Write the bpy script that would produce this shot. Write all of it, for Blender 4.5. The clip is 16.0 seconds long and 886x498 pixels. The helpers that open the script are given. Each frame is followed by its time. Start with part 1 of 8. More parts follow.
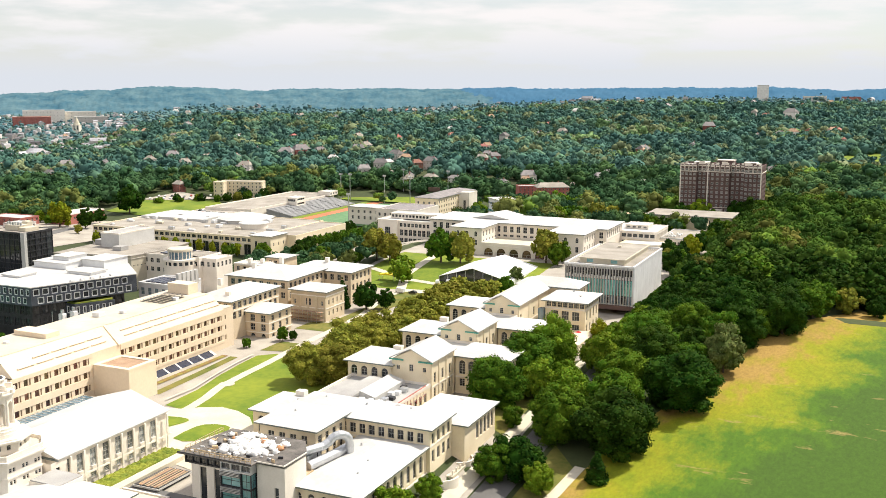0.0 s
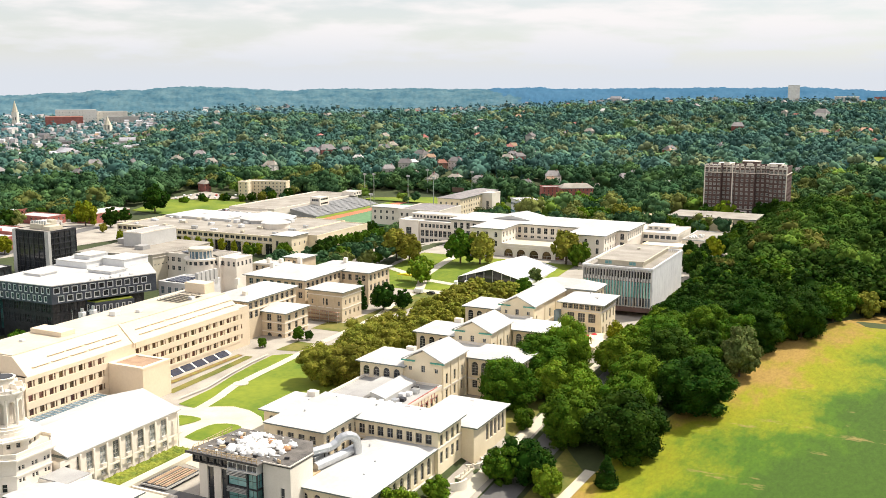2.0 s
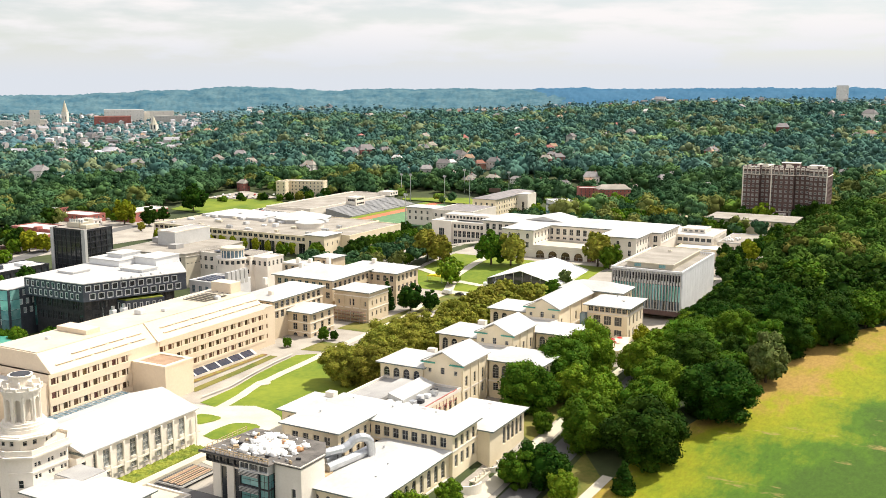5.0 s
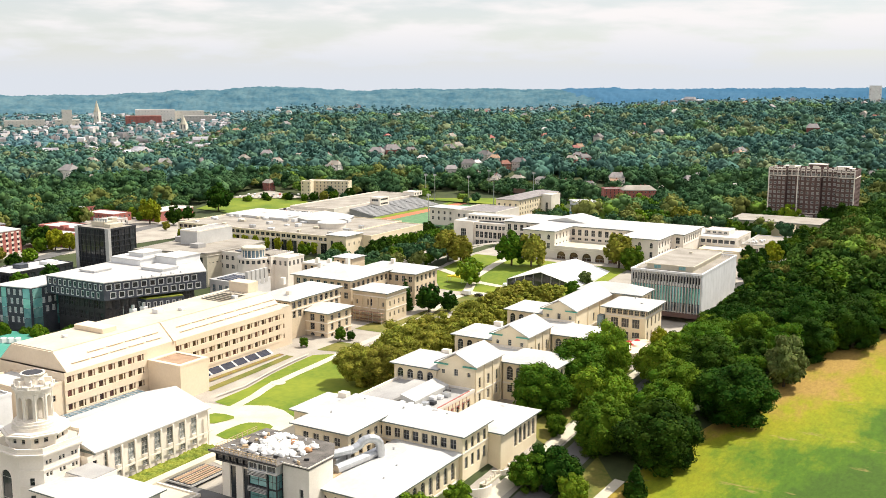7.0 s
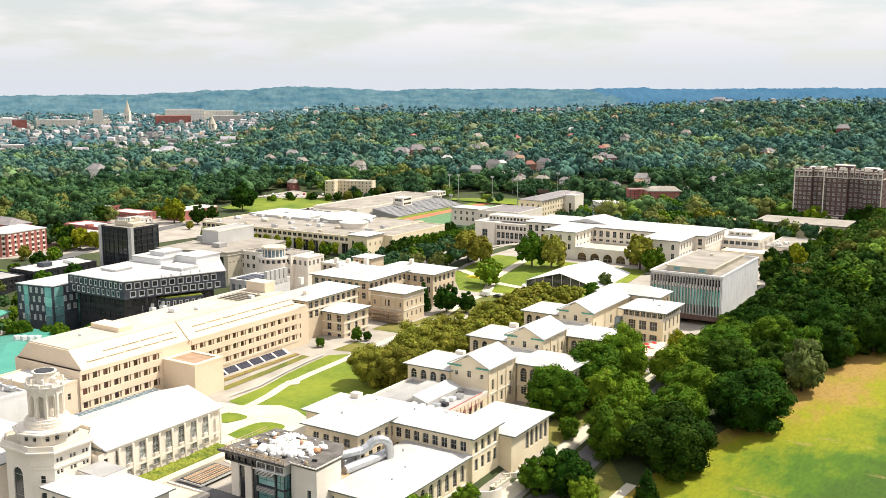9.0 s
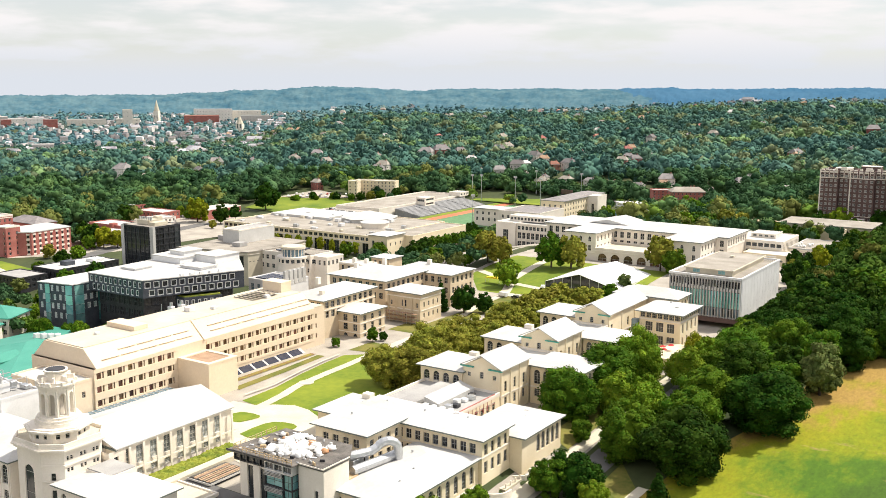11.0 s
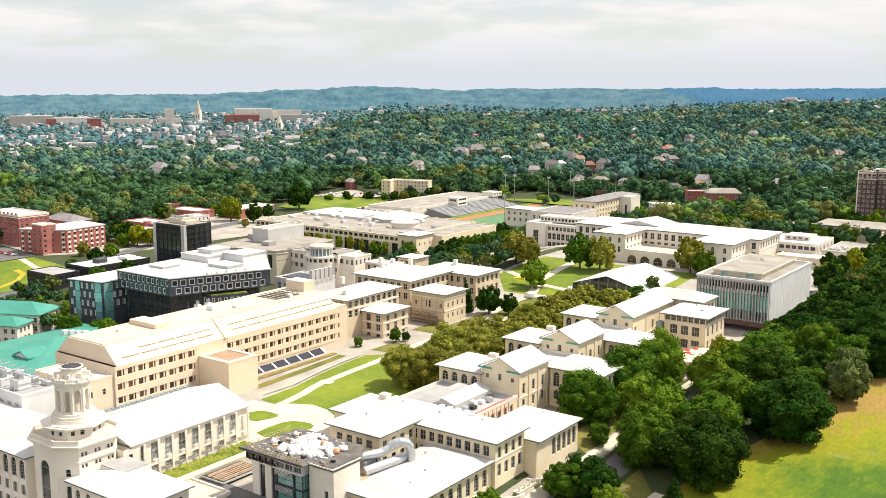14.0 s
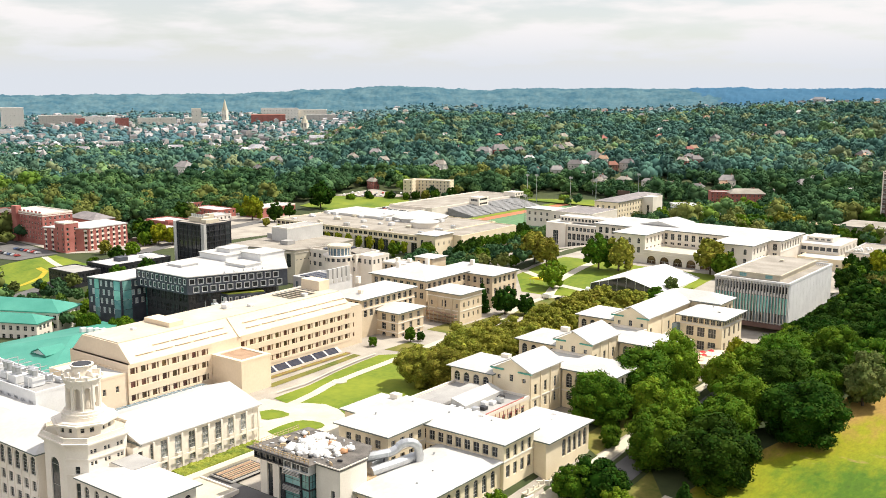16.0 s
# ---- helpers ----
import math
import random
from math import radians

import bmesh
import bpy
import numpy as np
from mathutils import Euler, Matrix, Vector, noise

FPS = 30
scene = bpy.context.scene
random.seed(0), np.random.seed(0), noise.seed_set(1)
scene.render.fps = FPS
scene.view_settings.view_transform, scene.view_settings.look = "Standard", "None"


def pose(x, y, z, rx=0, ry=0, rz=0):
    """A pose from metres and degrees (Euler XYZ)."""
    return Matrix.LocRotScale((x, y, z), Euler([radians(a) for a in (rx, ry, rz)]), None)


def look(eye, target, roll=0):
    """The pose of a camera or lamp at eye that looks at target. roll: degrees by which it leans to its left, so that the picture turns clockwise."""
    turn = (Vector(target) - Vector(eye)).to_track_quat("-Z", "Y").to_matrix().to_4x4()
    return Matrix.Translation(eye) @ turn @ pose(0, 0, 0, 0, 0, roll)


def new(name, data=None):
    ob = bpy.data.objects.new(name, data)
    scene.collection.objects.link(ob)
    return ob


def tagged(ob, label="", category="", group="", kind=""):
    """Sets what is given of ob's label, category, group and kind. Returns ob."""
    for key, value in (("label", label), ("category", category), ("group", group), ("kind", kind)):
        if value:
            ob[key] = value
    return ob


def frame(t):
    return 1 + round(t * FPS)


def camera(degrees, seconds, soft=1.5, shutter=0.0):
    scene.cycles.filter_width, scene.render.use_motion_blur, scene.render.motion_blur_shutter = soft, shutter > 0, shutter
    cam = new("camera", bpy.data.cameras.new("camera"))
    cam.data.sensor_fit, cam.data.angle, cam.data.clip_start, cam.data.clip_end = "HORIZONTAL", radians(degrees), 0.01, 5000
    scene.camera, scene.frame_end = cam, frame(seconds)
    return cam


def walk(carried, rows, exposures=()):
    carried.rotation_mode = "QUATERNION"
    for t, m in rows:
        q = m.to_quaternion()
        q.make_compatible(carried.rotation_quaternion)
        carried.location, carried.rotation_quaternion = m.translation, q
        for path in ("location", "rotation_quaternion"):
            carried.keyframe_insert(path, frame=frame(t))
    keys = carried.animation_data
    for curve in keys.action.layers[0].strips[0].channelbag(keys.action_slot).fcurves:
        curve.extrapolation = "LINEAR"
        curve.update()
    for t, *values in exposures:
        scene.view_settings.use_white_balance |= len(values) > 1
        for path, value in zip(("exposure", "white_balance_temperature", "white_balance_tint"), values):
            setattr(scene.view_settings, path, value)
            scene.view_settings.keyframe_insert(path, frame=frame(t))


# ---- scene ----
cam = camera(47.812, 16.0, soft=0.6)
walk(cam, [
    (0.0, pose(0.000, 0.000, 110.000, 80.5285, -0.0684, 0.0000)),
    (1.0, pose(2.722, 0.455, 110.095, 80.5286, -0.0686, 0.8431)),
    (2.0, pose(5.374, 0.969, 110.192, 80.5285, -0.0687, 1.6971)),
    (3.0, pose(7.960, 1.537, 110.290, 80.5283, -0.0690, 2.5568)),
    (4.0, pose(10.483, 2.157, 110.386, 80.5280, -0.0692, 3.4175)),
    (5.0, pose(12.948, 2.824, 110.480, 80.5274, -0.0696, 4.2755)),
    (6.0, pose(15.357, 3.535, 110.568, 80.5265, -0.0700, 5.1274)),
    (7.0, pose(17.715, 4.287, 110.649, 80.5252, -0.0706, 5.9708)),
    (8.0, pose(20.025, 5.075, 110.722, 80.5236, -0.0712, 6.8036)),
    (9.0, pose(22.290, 5.896, 110.784, 80.5214, -0.0720, 7.6246)),
    (10.0, pose(24.515, 6.746, 110.833, 80.5187, -0.0729, 8.4333)),
    (11.0, pose(26.703, 7.622, 110.868, 80.5153, -0.0740, 9.2297)),
    (12.0, pose(28.857, 8.520, 110.887, 80.5111, -0.0754, 10.0145)),
    (13.0, pose(30.982, 9.437, 110.887, 80.5061, -0.0769, 10.7892)),
    (14.0, pose(33.081, 10.368, 110.868, 80.5001, -0.0787, 11.5558)),
    (15.0, pose(35.157, 11.310, 110.827, 80.4930, -0.0808, 12.3169)),
    (16.0, pose(37.215, 12.260, 110.762, 80.4847, -0.0833, 13.0761)),
])

# ---------- world, sun, exposure ----------
SUN_AZ, SUN_EL = 62.0, 56.0          # degrees clockwise from +y, degrees above the horizon
scene.view_settings.exposure = 0.42

world = bpy.data.worlds.new("world")
scene.world = world
world.use_nodes = True
wn, wl = world.node_tree.nodes, world.node_tree.links
wn.clear()
sky = wn.new("ShaderNodeTexSky")
sky.sky_type = "NISHITA"
sky.sun_disc = False
sky.sun_elevation = radians(SUN_EL)
sky.sun_rotation = radians(SUN_AZ)
sky.dust_density = 0.3
coord = wn.new("ShaderNodeTexCoord")
stretch = wn.new("ShaderNodeMapping")
stretch.inputs["Scale"].default_value = (2.6, 2.6, 13.0)
cloud = wn.new("ShaderNodeTexNoise")
cloud.inputs["Scale"].default_value = 3.3
cloud.inputs["Detail"].default_value = 8.0
cloud.inputs["Roughness"].default_value = 0.52
cover = wn.new("ShaderNodeMapRange")
cover.interpolation_type = "SMOOTHSTEP"
cover.inputs["From Min"].default_value = 0.36
cover.inputs["From Max"].default_value = 0.62
cover.inputs["To Min"].default_value = 0.5
# broken cloud: it closes up towards the horizon and shows more blue overhead
upward = wn.new("ShaderNodeSeparateXYZ")
gaps = wn.new("ShaderNodeMapRange")
gaps.inputs["From Min"].default_value = 0.12
gaps.inputs["From Max"].default_value = 0.6
gaps.inputs["To Min"].default_value = 1.0
gaps.inputs["To Max"].default_value = 0.85
amount = wn.new("ShaderNodeMath")
amount.operation = "MULTIPLY"
mixsky = wn.new("ShaderNodeMix")
mixsky.data_type = "RGBA"
back = wn.new("ShaderNodeBackground")
outw = wn.new("ShaderNodeOutputWorld")
wl.new(coord.outputs["Generated"], upward.inputs["Vector"])
wl.new(upward.outputs["Z"], gaps.inputs["Value"])
wl.new(coord.outputs["Generated"], stretch.inputs["Vector"])
wl.new(stretch.outputs["Vector"], cloud.inputs["Vector"])
wl.new(cloud.outputs["Fac"], cover.inputs["Value"])
wl.new(cover.outputs["Result"], amount.inputs[0])
wl.new(gaps.outputs["Result"], amount.inputs[1])
# sunlit cloud is brighter overhead than low over the hills
glow = wn.new("ShaderNodeMapRange")
glow.interpolation_type = "SMOOTHSTEP"
glow.inputs["From Min"].default_value = 0.09
glow.inputs["From Max"].default_value = 0.5
glow.inputs["To Min"].default_value = 0.079
glow.inputs["To Max"].default_value = 0.099
wl.new(upward.outputs["Z"], glow.inputs["Value"])
wl.new(glow.outputs["Result"], back.inputs["Strength"])
# towards the horizon the cloud runs together into pale blue-white
low = wn.new("ShaderNodeMapRange")
low.interpolation_type = "SMOOTHSTEP"
low.inputs["From Max"].default_value = 0.07
low.inputs["To Min"].default_value = 1.0
low.inputs["To Max"].default_value = 0.0
wl.new(upward.outputs["Z"], low.inputs["Value"])
fuller = wn.new("ShaderNodeMath")
fuller.operation = "MAXIMUM"
wl.new(amount.outputs[0], fuller.inputs[0])
wl.new(low.outputs["Result"], fuller.inputs[1])
wl.new(fuller.outputs[0], mixsky.inputs["Factor"])
whiter = wn.new("ShaderNodeMix")
whiter.data_type = "RGBA"
whiter.inputs["A"].default_value = (9.25, 8.9, 8.85, 1)
whiter.inputs["B"].default_value = (7.0, 7.35, 7.95, 1)
wl.new(low.outputs["Result"], whiter.inputs["Factor"])
wl.new(whiter.outputs["Result"], mixsky.inputs["B"])
wl.new(sky.outputs["Color"], mixsky.inputs["A"])
wl.new(mixsky.outputs["Result"], back.inputs["Color"])
wl.new(back.outputs["Background"], outw.inputs["Surface"])

sun = new("sun", bpy.data.lights.new("sun", "SUN"))
sun.data.energy = 4.55
sun.data.angle = radians(0.6)
sun.data.color = (1.0, 0.93, 0.81)
az, el = radians(SUN_AZ), radians(SUN_EL)
sun.matrix_world = look((0, 0, 300), (-300 * math.sin(az) * math.cos(el), -300 * math.cos(az) * math.cos(el), 300 - 300 * math.sin(el)))

# ---------- materials ----------


def material(name, low, high, rough=0.8, scale=0.3, fine=6.0, bump=0.0, metal=0.0, spread=0.0, island=0.0, spec=0.35):
    """A surface that varies between two colours at two scales; spread: change from object to object; island: from piece to piece."""
    m = bpy.data.materials.new(name)
    m.use_nodes = True
    n, l = m.node_tree.nodes, m.node_tree.links
    b = n["Principled BSDF"]
    b.inputs["Roughness"].default_value = rough
    b.inputs["Metallic"].default_value = metal
    b.inputs["Specular IOR Level"].default_value = spec
    tc = n.new("ShaderNodeTexCoord")
    a = n.new("ShaderNodeTexNoise")
    a.inputs["Scale"].default_value = scale
    a.inputs["Detail"].default_value = 4.0
    c = n.new("ShaderNodeTexNoise")
    c.inputs["Scale"].default_value = fine
    c.inputs["Detail"].default_value = 3.0
    l.new(tc.outputs["Object"], a.inputs["Vector"])
    l.new(tc.outputs["Object"], c.inputs["Vector"])
    add = n.new("ShaderNodeMath")
    add.operation = "MULTIPLY_ADD"
    add.inputs[1].default_value = 0.45
    l.new(c.outputs["Fac"], add.inputs[0])
    l.new(a.outputs["Fac"], add.inputs[2])
    rng = n.new("ShaderNodeMapRange")
    rng.inputs["From Min"].default_value = 0.5
    rng.inputs["From Max"].default_value = 0.95
    l.new(add.outputs[0], rng.inputs["Value"])
    mix = n.new("ShaderNodeMix")
    mix.data_type = "RGBA"
    mix.inputs["A"].default_value = (*low, 1)
    mix.inputs["B"].default_value = (*high, 1)
    l.new(rng.outputs["Result"], mix.inputs["Factor"])
    colour = mix.outputs["Result"]
    for amount, node, out in ((spread, "ShaderNodeObjectInfo", "Random"), (island, "ShaderNodeNewGeometry", "Random Per Island")):
        if not amount:
            continue
        r = n.new(node).outputs[out]
        hsv = n.new("ShaderNodeHueSaturation")
        v = n.new("ShaderNodeMapRange")
        v.inputs["To Min"].default_value = 1 - amount
        v.inputs["To Max"].default_value = 1 + amount
        l.new(r, v.inputs["Value"])
        l.new(v.outputs["Result"], hsv.inputs["Value"])
        frac = n.new("ShaderNodeMath")
        frac.operation = "MULTIPLY"
        frac.inputs[1].default_value = 7.31
        l.new(r, frac.inputs[0])
        fr2 = n.new("ShaderNodeMath")
        fr2.operation = "FRACT"
        l.new(frac.outputs[0], fr2.inputs[0])
        h = n.new("ShaderNodeMapRange")
        h.inputs["To Min"].default_value = 0.5 - amount * 0.09
        h.inputs["To Max"].default_value = 0.5 + amount * 0.05
        l.new(fr2.outputs[0], h.inputs["Value"])
        l.new(h.outputs["Result"], hsv.inputs["Hue"])
        l.new(colour, hsv.inputs["Color"])
        colour = hsv.outputs["Color"]
    l.new(colour, b.inputs["Base Color"])
    if bump:
        bp = n.new("ShaderNodeBump")
        bp.inputs["Strength"].default_value = bump
        bp.inputs["Distance"].default_value = 0.1
        l.new(c.outputs["Fac"], bp.inputs["Height"])
        l.new(bp.outputs["Normal"], b.inputs["Normal"])
    return m


BUFF = material("buff_brick", (0.697, 0.588, 0.405), (0.828, 0.72, 0.525), 0.85, 0.12, 3.0, 0.15)
STONE = material("limestone", (0.717, 0.652, 0.557), (0.838, 0.771, 0.677), 0.8, 0.15, 2.0, 0.1)
WEANC = material("buff_concrete", (0.667, 0.539, 0.391), (0.778, 0.647, 0.484), 0.85, 0.06, 1.2, 0.1)
WHITE = material("white_roof_membrane", (0.455, 0.445, 0.42), (0.585, 0.575, 0.55), 0.7, 0.07, 0.9)
TANROOF = material("ballast_roof", (0.24, 0.215, 0.18), (0.40, 0.365, 0.315), 0.95, 0.1, 1.5, 0.2)
GREYROOF = material("grey_roof", (0.30, 0.29, 0.28), (0.44, 0.43, 0.41), 0.9, 0.1, 3.0, 0.15)
FASCIA = material("grey_eave", (0.12, 0.145, 0.130), (0.20, 0.225, 0.205), 0.7, 0.4, 3.0)
COPPER = material("verdigris_copper", (0.06, 0.29, 0.22), (0.11, 0.38, 0.29), 0.6, 0.2, 2.0)
GREENROOF = material("green_metal_roof", (0.045, 0.245, 0.185), (0.08, 0.315, 0.24), 0.5, 0.1, 2.0)
GLASS = material("dark_window_glass", (0.018, 0.021, 0.025), (0.05, 0.055, 0.06), 0.08, 0.5, 0.9, spec=0.6, spread=0.5)
TEALGLASS = material("teal_glass", (0.08, 0.24, 0.25), (0.24, 0.42, 0.42), 0.1, 0.25, 0.6, spec=0.6, spread=0.4)
FRAME = material("window_frame_paint", (0.36, 0.35, 0.32), (0.48, 0.47, 0.43), 0.6, 0.6, 4.0)
DARKMETAL = material("dark_zinc_cladding", (0.045, 0.052, 0.066), (0.085, 0.095, 0.115), 0.5, 0.3, 2.0, metal=0.2)
BLACK = material("black_metal", (0.02, 0.02, 0.022), (0.045, 0.045, 0.05), 0.45, 0.5, 4.0)
ALU = material("aluminium_panel", (0.62, 0.62, 0.615), (0.74, 0.74, 0.735), 0.5, 0.2, 2.0)
STEEL = material("galvanised_duct", (0.45, 0.46, 0.47), (0.6, 0.61, 0.62), 0.35, 0.6, 3.0, metal=0.7)
BRICKRED = material("red_brick", (0.32, 0.10, 0.082), (0.45, 0.175, 0.145), 0.85, 0.15, 2.5, 0.15)
BRICKDARK = material("brown_brick", (0.092, 0.056, 0.050), (0.152, 0.098, 0.084), 0.85, 0.15, 2.5, 0.15)
CONCRETE = material("pale_concrete", (0.5, 0.45, 0.344), (0.64, 0.58, 0.456), 0.9, 0.15, 2.0, 0.1)
ASPHALT = material("asphalt", (0.11, 0.105, 0.10), (0.17, 0.165, 0.16), 0.95, 0.12, 5.0, 0.1)
LAWN = material("mown_lawn", (0.085, 0.150, 0.010), (0.215, 0.255, 0.020), 0.95, 0.05, 0.5, 0.3)
FIELDGRASS = material("park_grass", (0.5, 0.5, 0.5), (0.5, 0.5, 0.5), 0.95, 0.030, 1.1, 0.35)


def field_colours():
    """Turf that runs from worn straw beside the trees over yellow-green to green, broken up by patches and bare spots."""
    n, l = FIELDGRASS.node_tree.nodes, FIELDGRASS.node_tree.links
    pos = n.new("ShaderNodeTexCoord")

    def noise_of(scale, detail, rough, stretch=(1, 1, 1)):
        mp = n.new("ShaderNodeMapping")
        mp.inputs["Scale"].default_value = stretch
        mp.inputs["Rotation"].default_value = (0, 0, 0.5)
        t = n.new("ShaderNodeTexNoise")
        t.inputs["Scale"].default_value = scale
        t.inputs["Detail"].default_value = detail
        t.inputs["Roughness"].default_value = rough
        l.new(pos.outputs["Object"], mp.inputs["Vector"])
        l.new(mp.outputs["Vector"], t.inputs["Vector"])
        return t.outputs["Fac"]

    def madd(a, k, b):
        m = n.new("ShaderNodeMath")
        m.operation = "MULTIPLY_ADD"
        m.inputs[1].default_value = k
        l.new(a, m.inputs[0])
        if isinstance(b, float):
            m.inputs[2].default_value = b
        else:
            l.new(b, m.inputs[2])
        return m.outputs[0]
    dot = n.new("ShaderNodeVectorMath")
    dot.operation = "DOT_PRODUCT"
    dot.inputs[1].default_value = (0.923, -0.39, 0.0)      # across the worn strip beside the trees
    l.new(pos.outputs["Object"], dot.inputs[0])
    across = madd(noise_of(0.028, 5.0, 0.55), 80.0, dot.outputs["Value"])
    across = madd(noise_of(0.20, 8.0, 0.7, (1.0, 0.45, 1.0)), 34.0, across)
    rng = n.new("ShaderNodeMapRange")
    rng.inputs["From Min"].default_value = -131.0
    rng.inputs["From Max"].default_value = -76.0
    l.new(across, rng.inputs["Value"])
    ramp = n.new("ShaderNodeValToRGB")
    el = ramp.color_ramp.elements
    el[0].position, el[0].color = 0.17, (0.335, 0.215, 0.052, 1)
    el[1].position, el[1].color = 1.0, (0.048, 0.100, 0.007, 1)
    for p, c in ((0.29, (0.285, 0.215, 0.028)), (0.40, (0.245, 0.245, 0.006)), (0.60, (0.180, 0.215, 0.005)), (0.80, (0.066, 0.138, 0.005))):
        el.new(p).color = (*c, 1)
    l.new(rng.outputs["Result"], ramp.inputs["Fac"])
    bare = n.new("ShaderNodeMapRange")
    bare.inputs["From Min"].default_value = 0.63
    bare.inputs["From Max"].default_value = 0.72
    l.new(noise_of(0.085, 7.0, 0.66, (0.6, 1.6, 1.0)), bare.inputs["Value"])
    mix = n.new("ShaderNodeMix")
    mix.data_type = "RGBA"
    mix.inputs["B"].default_value = (0.29, 0.22, 0.075, 1)
    l.new(ramp.outputs["Color"], mix.inputs["A"])
    l.new(bare.outputs["Result"], mix.inputs["Factor"])
    fine = n.new("ShaderNodeHueSaturation")
    l.new(madd(noise_of(0.9, 6.0, 0.75, (1.0, 0.5, 1.0)), 1.1, 0.42), fine.inputs["Value"])
    l.new(mix.outputs["Result"], fine.inputs["Color"])
    l.new(fine.outputs["Color"], n["Principled BSDF"].inputs["Base Color"])


field_colours()
PAVING = material("grey_paving", (0.30, 0.27, 0.23), (0.44, 0.40, 0.34), 0.95, 0.1, 2.5, 0.1)
FLOWERS = material("yellow_flower_bed", (0.35, 0.28, 0.02), (0.55, 0.42, 0.03), 0.9, 0.3, 3.0, 0.3)
SEDUM = material("sedum_roof", (0.09, 0.14, 0.015), (0.29, 0.30, 0.04), 0.95, 0.3, 2.0, 0.4)
PLASTIC = material("white_plastic_sheeting", (0.70, 0.69, 0.66), (0.84, 0.83, 0.80), 0.4, 0.8, 3.0, 0.4)
TIMBER = material("pale_timber", (0.45, 0.33, 0.19), (0.58, 0.44, 0.28), 0.8, 0.8, 5.0)
REDCLOTH = material("red_canvas", (0.5, 0.03, 0.03), (0.62, 0.05, 0.05), 0.8, 0.8, 5.0)
YELLOWCLOTH = material("yellow_canvas", (0.75, 0.55, 0.02), (0.85, 0.65, 0.04), 0.7, 0.8, 5.0)
COURT = material("green_court", (0.09, 0.19, 0.085), (0.14, 0.26, 0.125), 0.9, 0.3, 3.0)
SLATE = material("slate_shingle", (0.16, 0.15, 0.15), (0.26, 0.24, 0.23), 0.85, 0.3, 3.0, 0.2, spread=0.35)
HOUSEWALL = material("house_render", (0.62, 0.58, 0.52), (0.78, 0.74, 0.68), 0.85, 0.3, 3.0, 0.1, spread=0.35)
HOUSEBRICK = material("house_brick", (0.28, 0.12, 0.085), (0.38, 0.18, 0.13), 0.85, 0.3, 3.0, 0.1, spread=0.3)
SCRUB = material("woodland_floor", (0.03, 0.045, 0.016), (0.07, 0.085, 0.03), 0.98, 0.02, 0.4, 0.2)
BARK = material("bark", (0.07, 0.05, 0.035), (0.13, 0.10, 0.07), 0.95, 1.0, 6.0, 0.3)
SEATS = material("grey_bleachers", (0.22, 0.22, 0.22), (0.32, 0.32, 0.32), 0.8, 0.3, 3.0)
TRACK = material("red_running_track", (0.45, 0.14, 0.07), (0.55, 0.19, 0.10), 0.9, 0.2, 2.0)
MEMBRANE = material("tent_fabric", (0.76, 0.75, 0.72), (0.84, 0.83, 0.80), 0.5, 0.1, 1.0)
SOLAR = material("solar_panel", (0.02, 0.025, 0.045), (0.04, 0.045, 0.07), 0.2, 0.6, 4.0, spec=0.6)
CREAMROOF = material("cream_roof_membrane", (0.52, 0.45, 0.34), (0.64, 0.57, 0.45), 0.75, 0.08, 0.5)
DOHBRICK = material("tan_brick", (0.545, 0.436, 0.295), (0.697, 0.578, 0.42), 0.85, 0.14, 2.5, 0.15)
BLINDGLASS = material("glass_with_blinds", (0.05, 0.065, 0.07), (0.46, 0.48, 0.47), 0.15, 0.9, 2.2, spec=0.5, spread=0.5)
VERGE = material("worn_verge_grass", (0.075, 0.110, 0.014), (0.22, 0.185, 0.045), 0.95, 0.12, 0.8, 0.3)
ROOFBROWN = material("brown_roof_deck", (0.30, 0.19, 0.12), (0.44, 0.30, 0.20), 0.9, 0.3, 3.0, 0.1)
ROOFDARK = material("dark_roof_deck", (0.07, 0.065, 0.06), (0.20, 0.18, 0.16), 0.9, 0.35, 3.0, 0.2)
REDPACK = material("orange_packs", (0.45, 0.20, 0.09), (0.6, 0.36, 0.2), 0.8, 0.8, 5.0)
BROWNGLASS = material("bronze_glass", (0.035, 0.018, 0.010), (0.20, 0.125, 0.07), 0.15, 0.4, 0.8, spec=0.5, spread=0.6)
BROWNFRAME = material("bronze_frame", (0.16, 0.10, 0.06), (0.22, 0.15, 0.09), 0.6, 0.6, 4.0)
GREYGLASS = material("grey_glass", (0.09, 0.15, 0.19), (0.20, 0.28, 0.33), 0.1, 0.3, 0.8, spec=0.6)
LIBGLASS = material("pale_teal_glass", (0.12, 0.42, 0.41), (0.32, 0.64, 0.61), 0.15, 0.15, 0.5, spec=0.5, spread=0.35)
FLOWERBED = material("planting_bed_soil", (0.20, 0.10, 0.05), (0.26, 0.24, 0.05), 0.95, 0.4, 2.0, 0.3)
LEAF = [material("leaves_" + k, lo, hi, 0.75, 0.22, 1.2, 0.0, spread=0.16, island=0.30, spec=0.03) for k, lo, hi in (
    ("deep", (0.006, 0.026, 0.003), (0.036, 0.090, 0.008)),
    ("mid", (0.024, 0.072, 0.005), (0.088, 0.170, 0.012)),
    ("bright", (0.065, 0.140, 0.008), (0.155, 0.250, 0.018)),
    ("olive", (0.105, 0.128, 0.016), (0.270, 0.270, 0.038)),
    ("willow", (0.056, 0.092, 0.022), (0.125, 0.160, 0.050)),
    ("lemon", (0.120, 0.170, 0.008), (0.270, 0.300, 0.018)))]


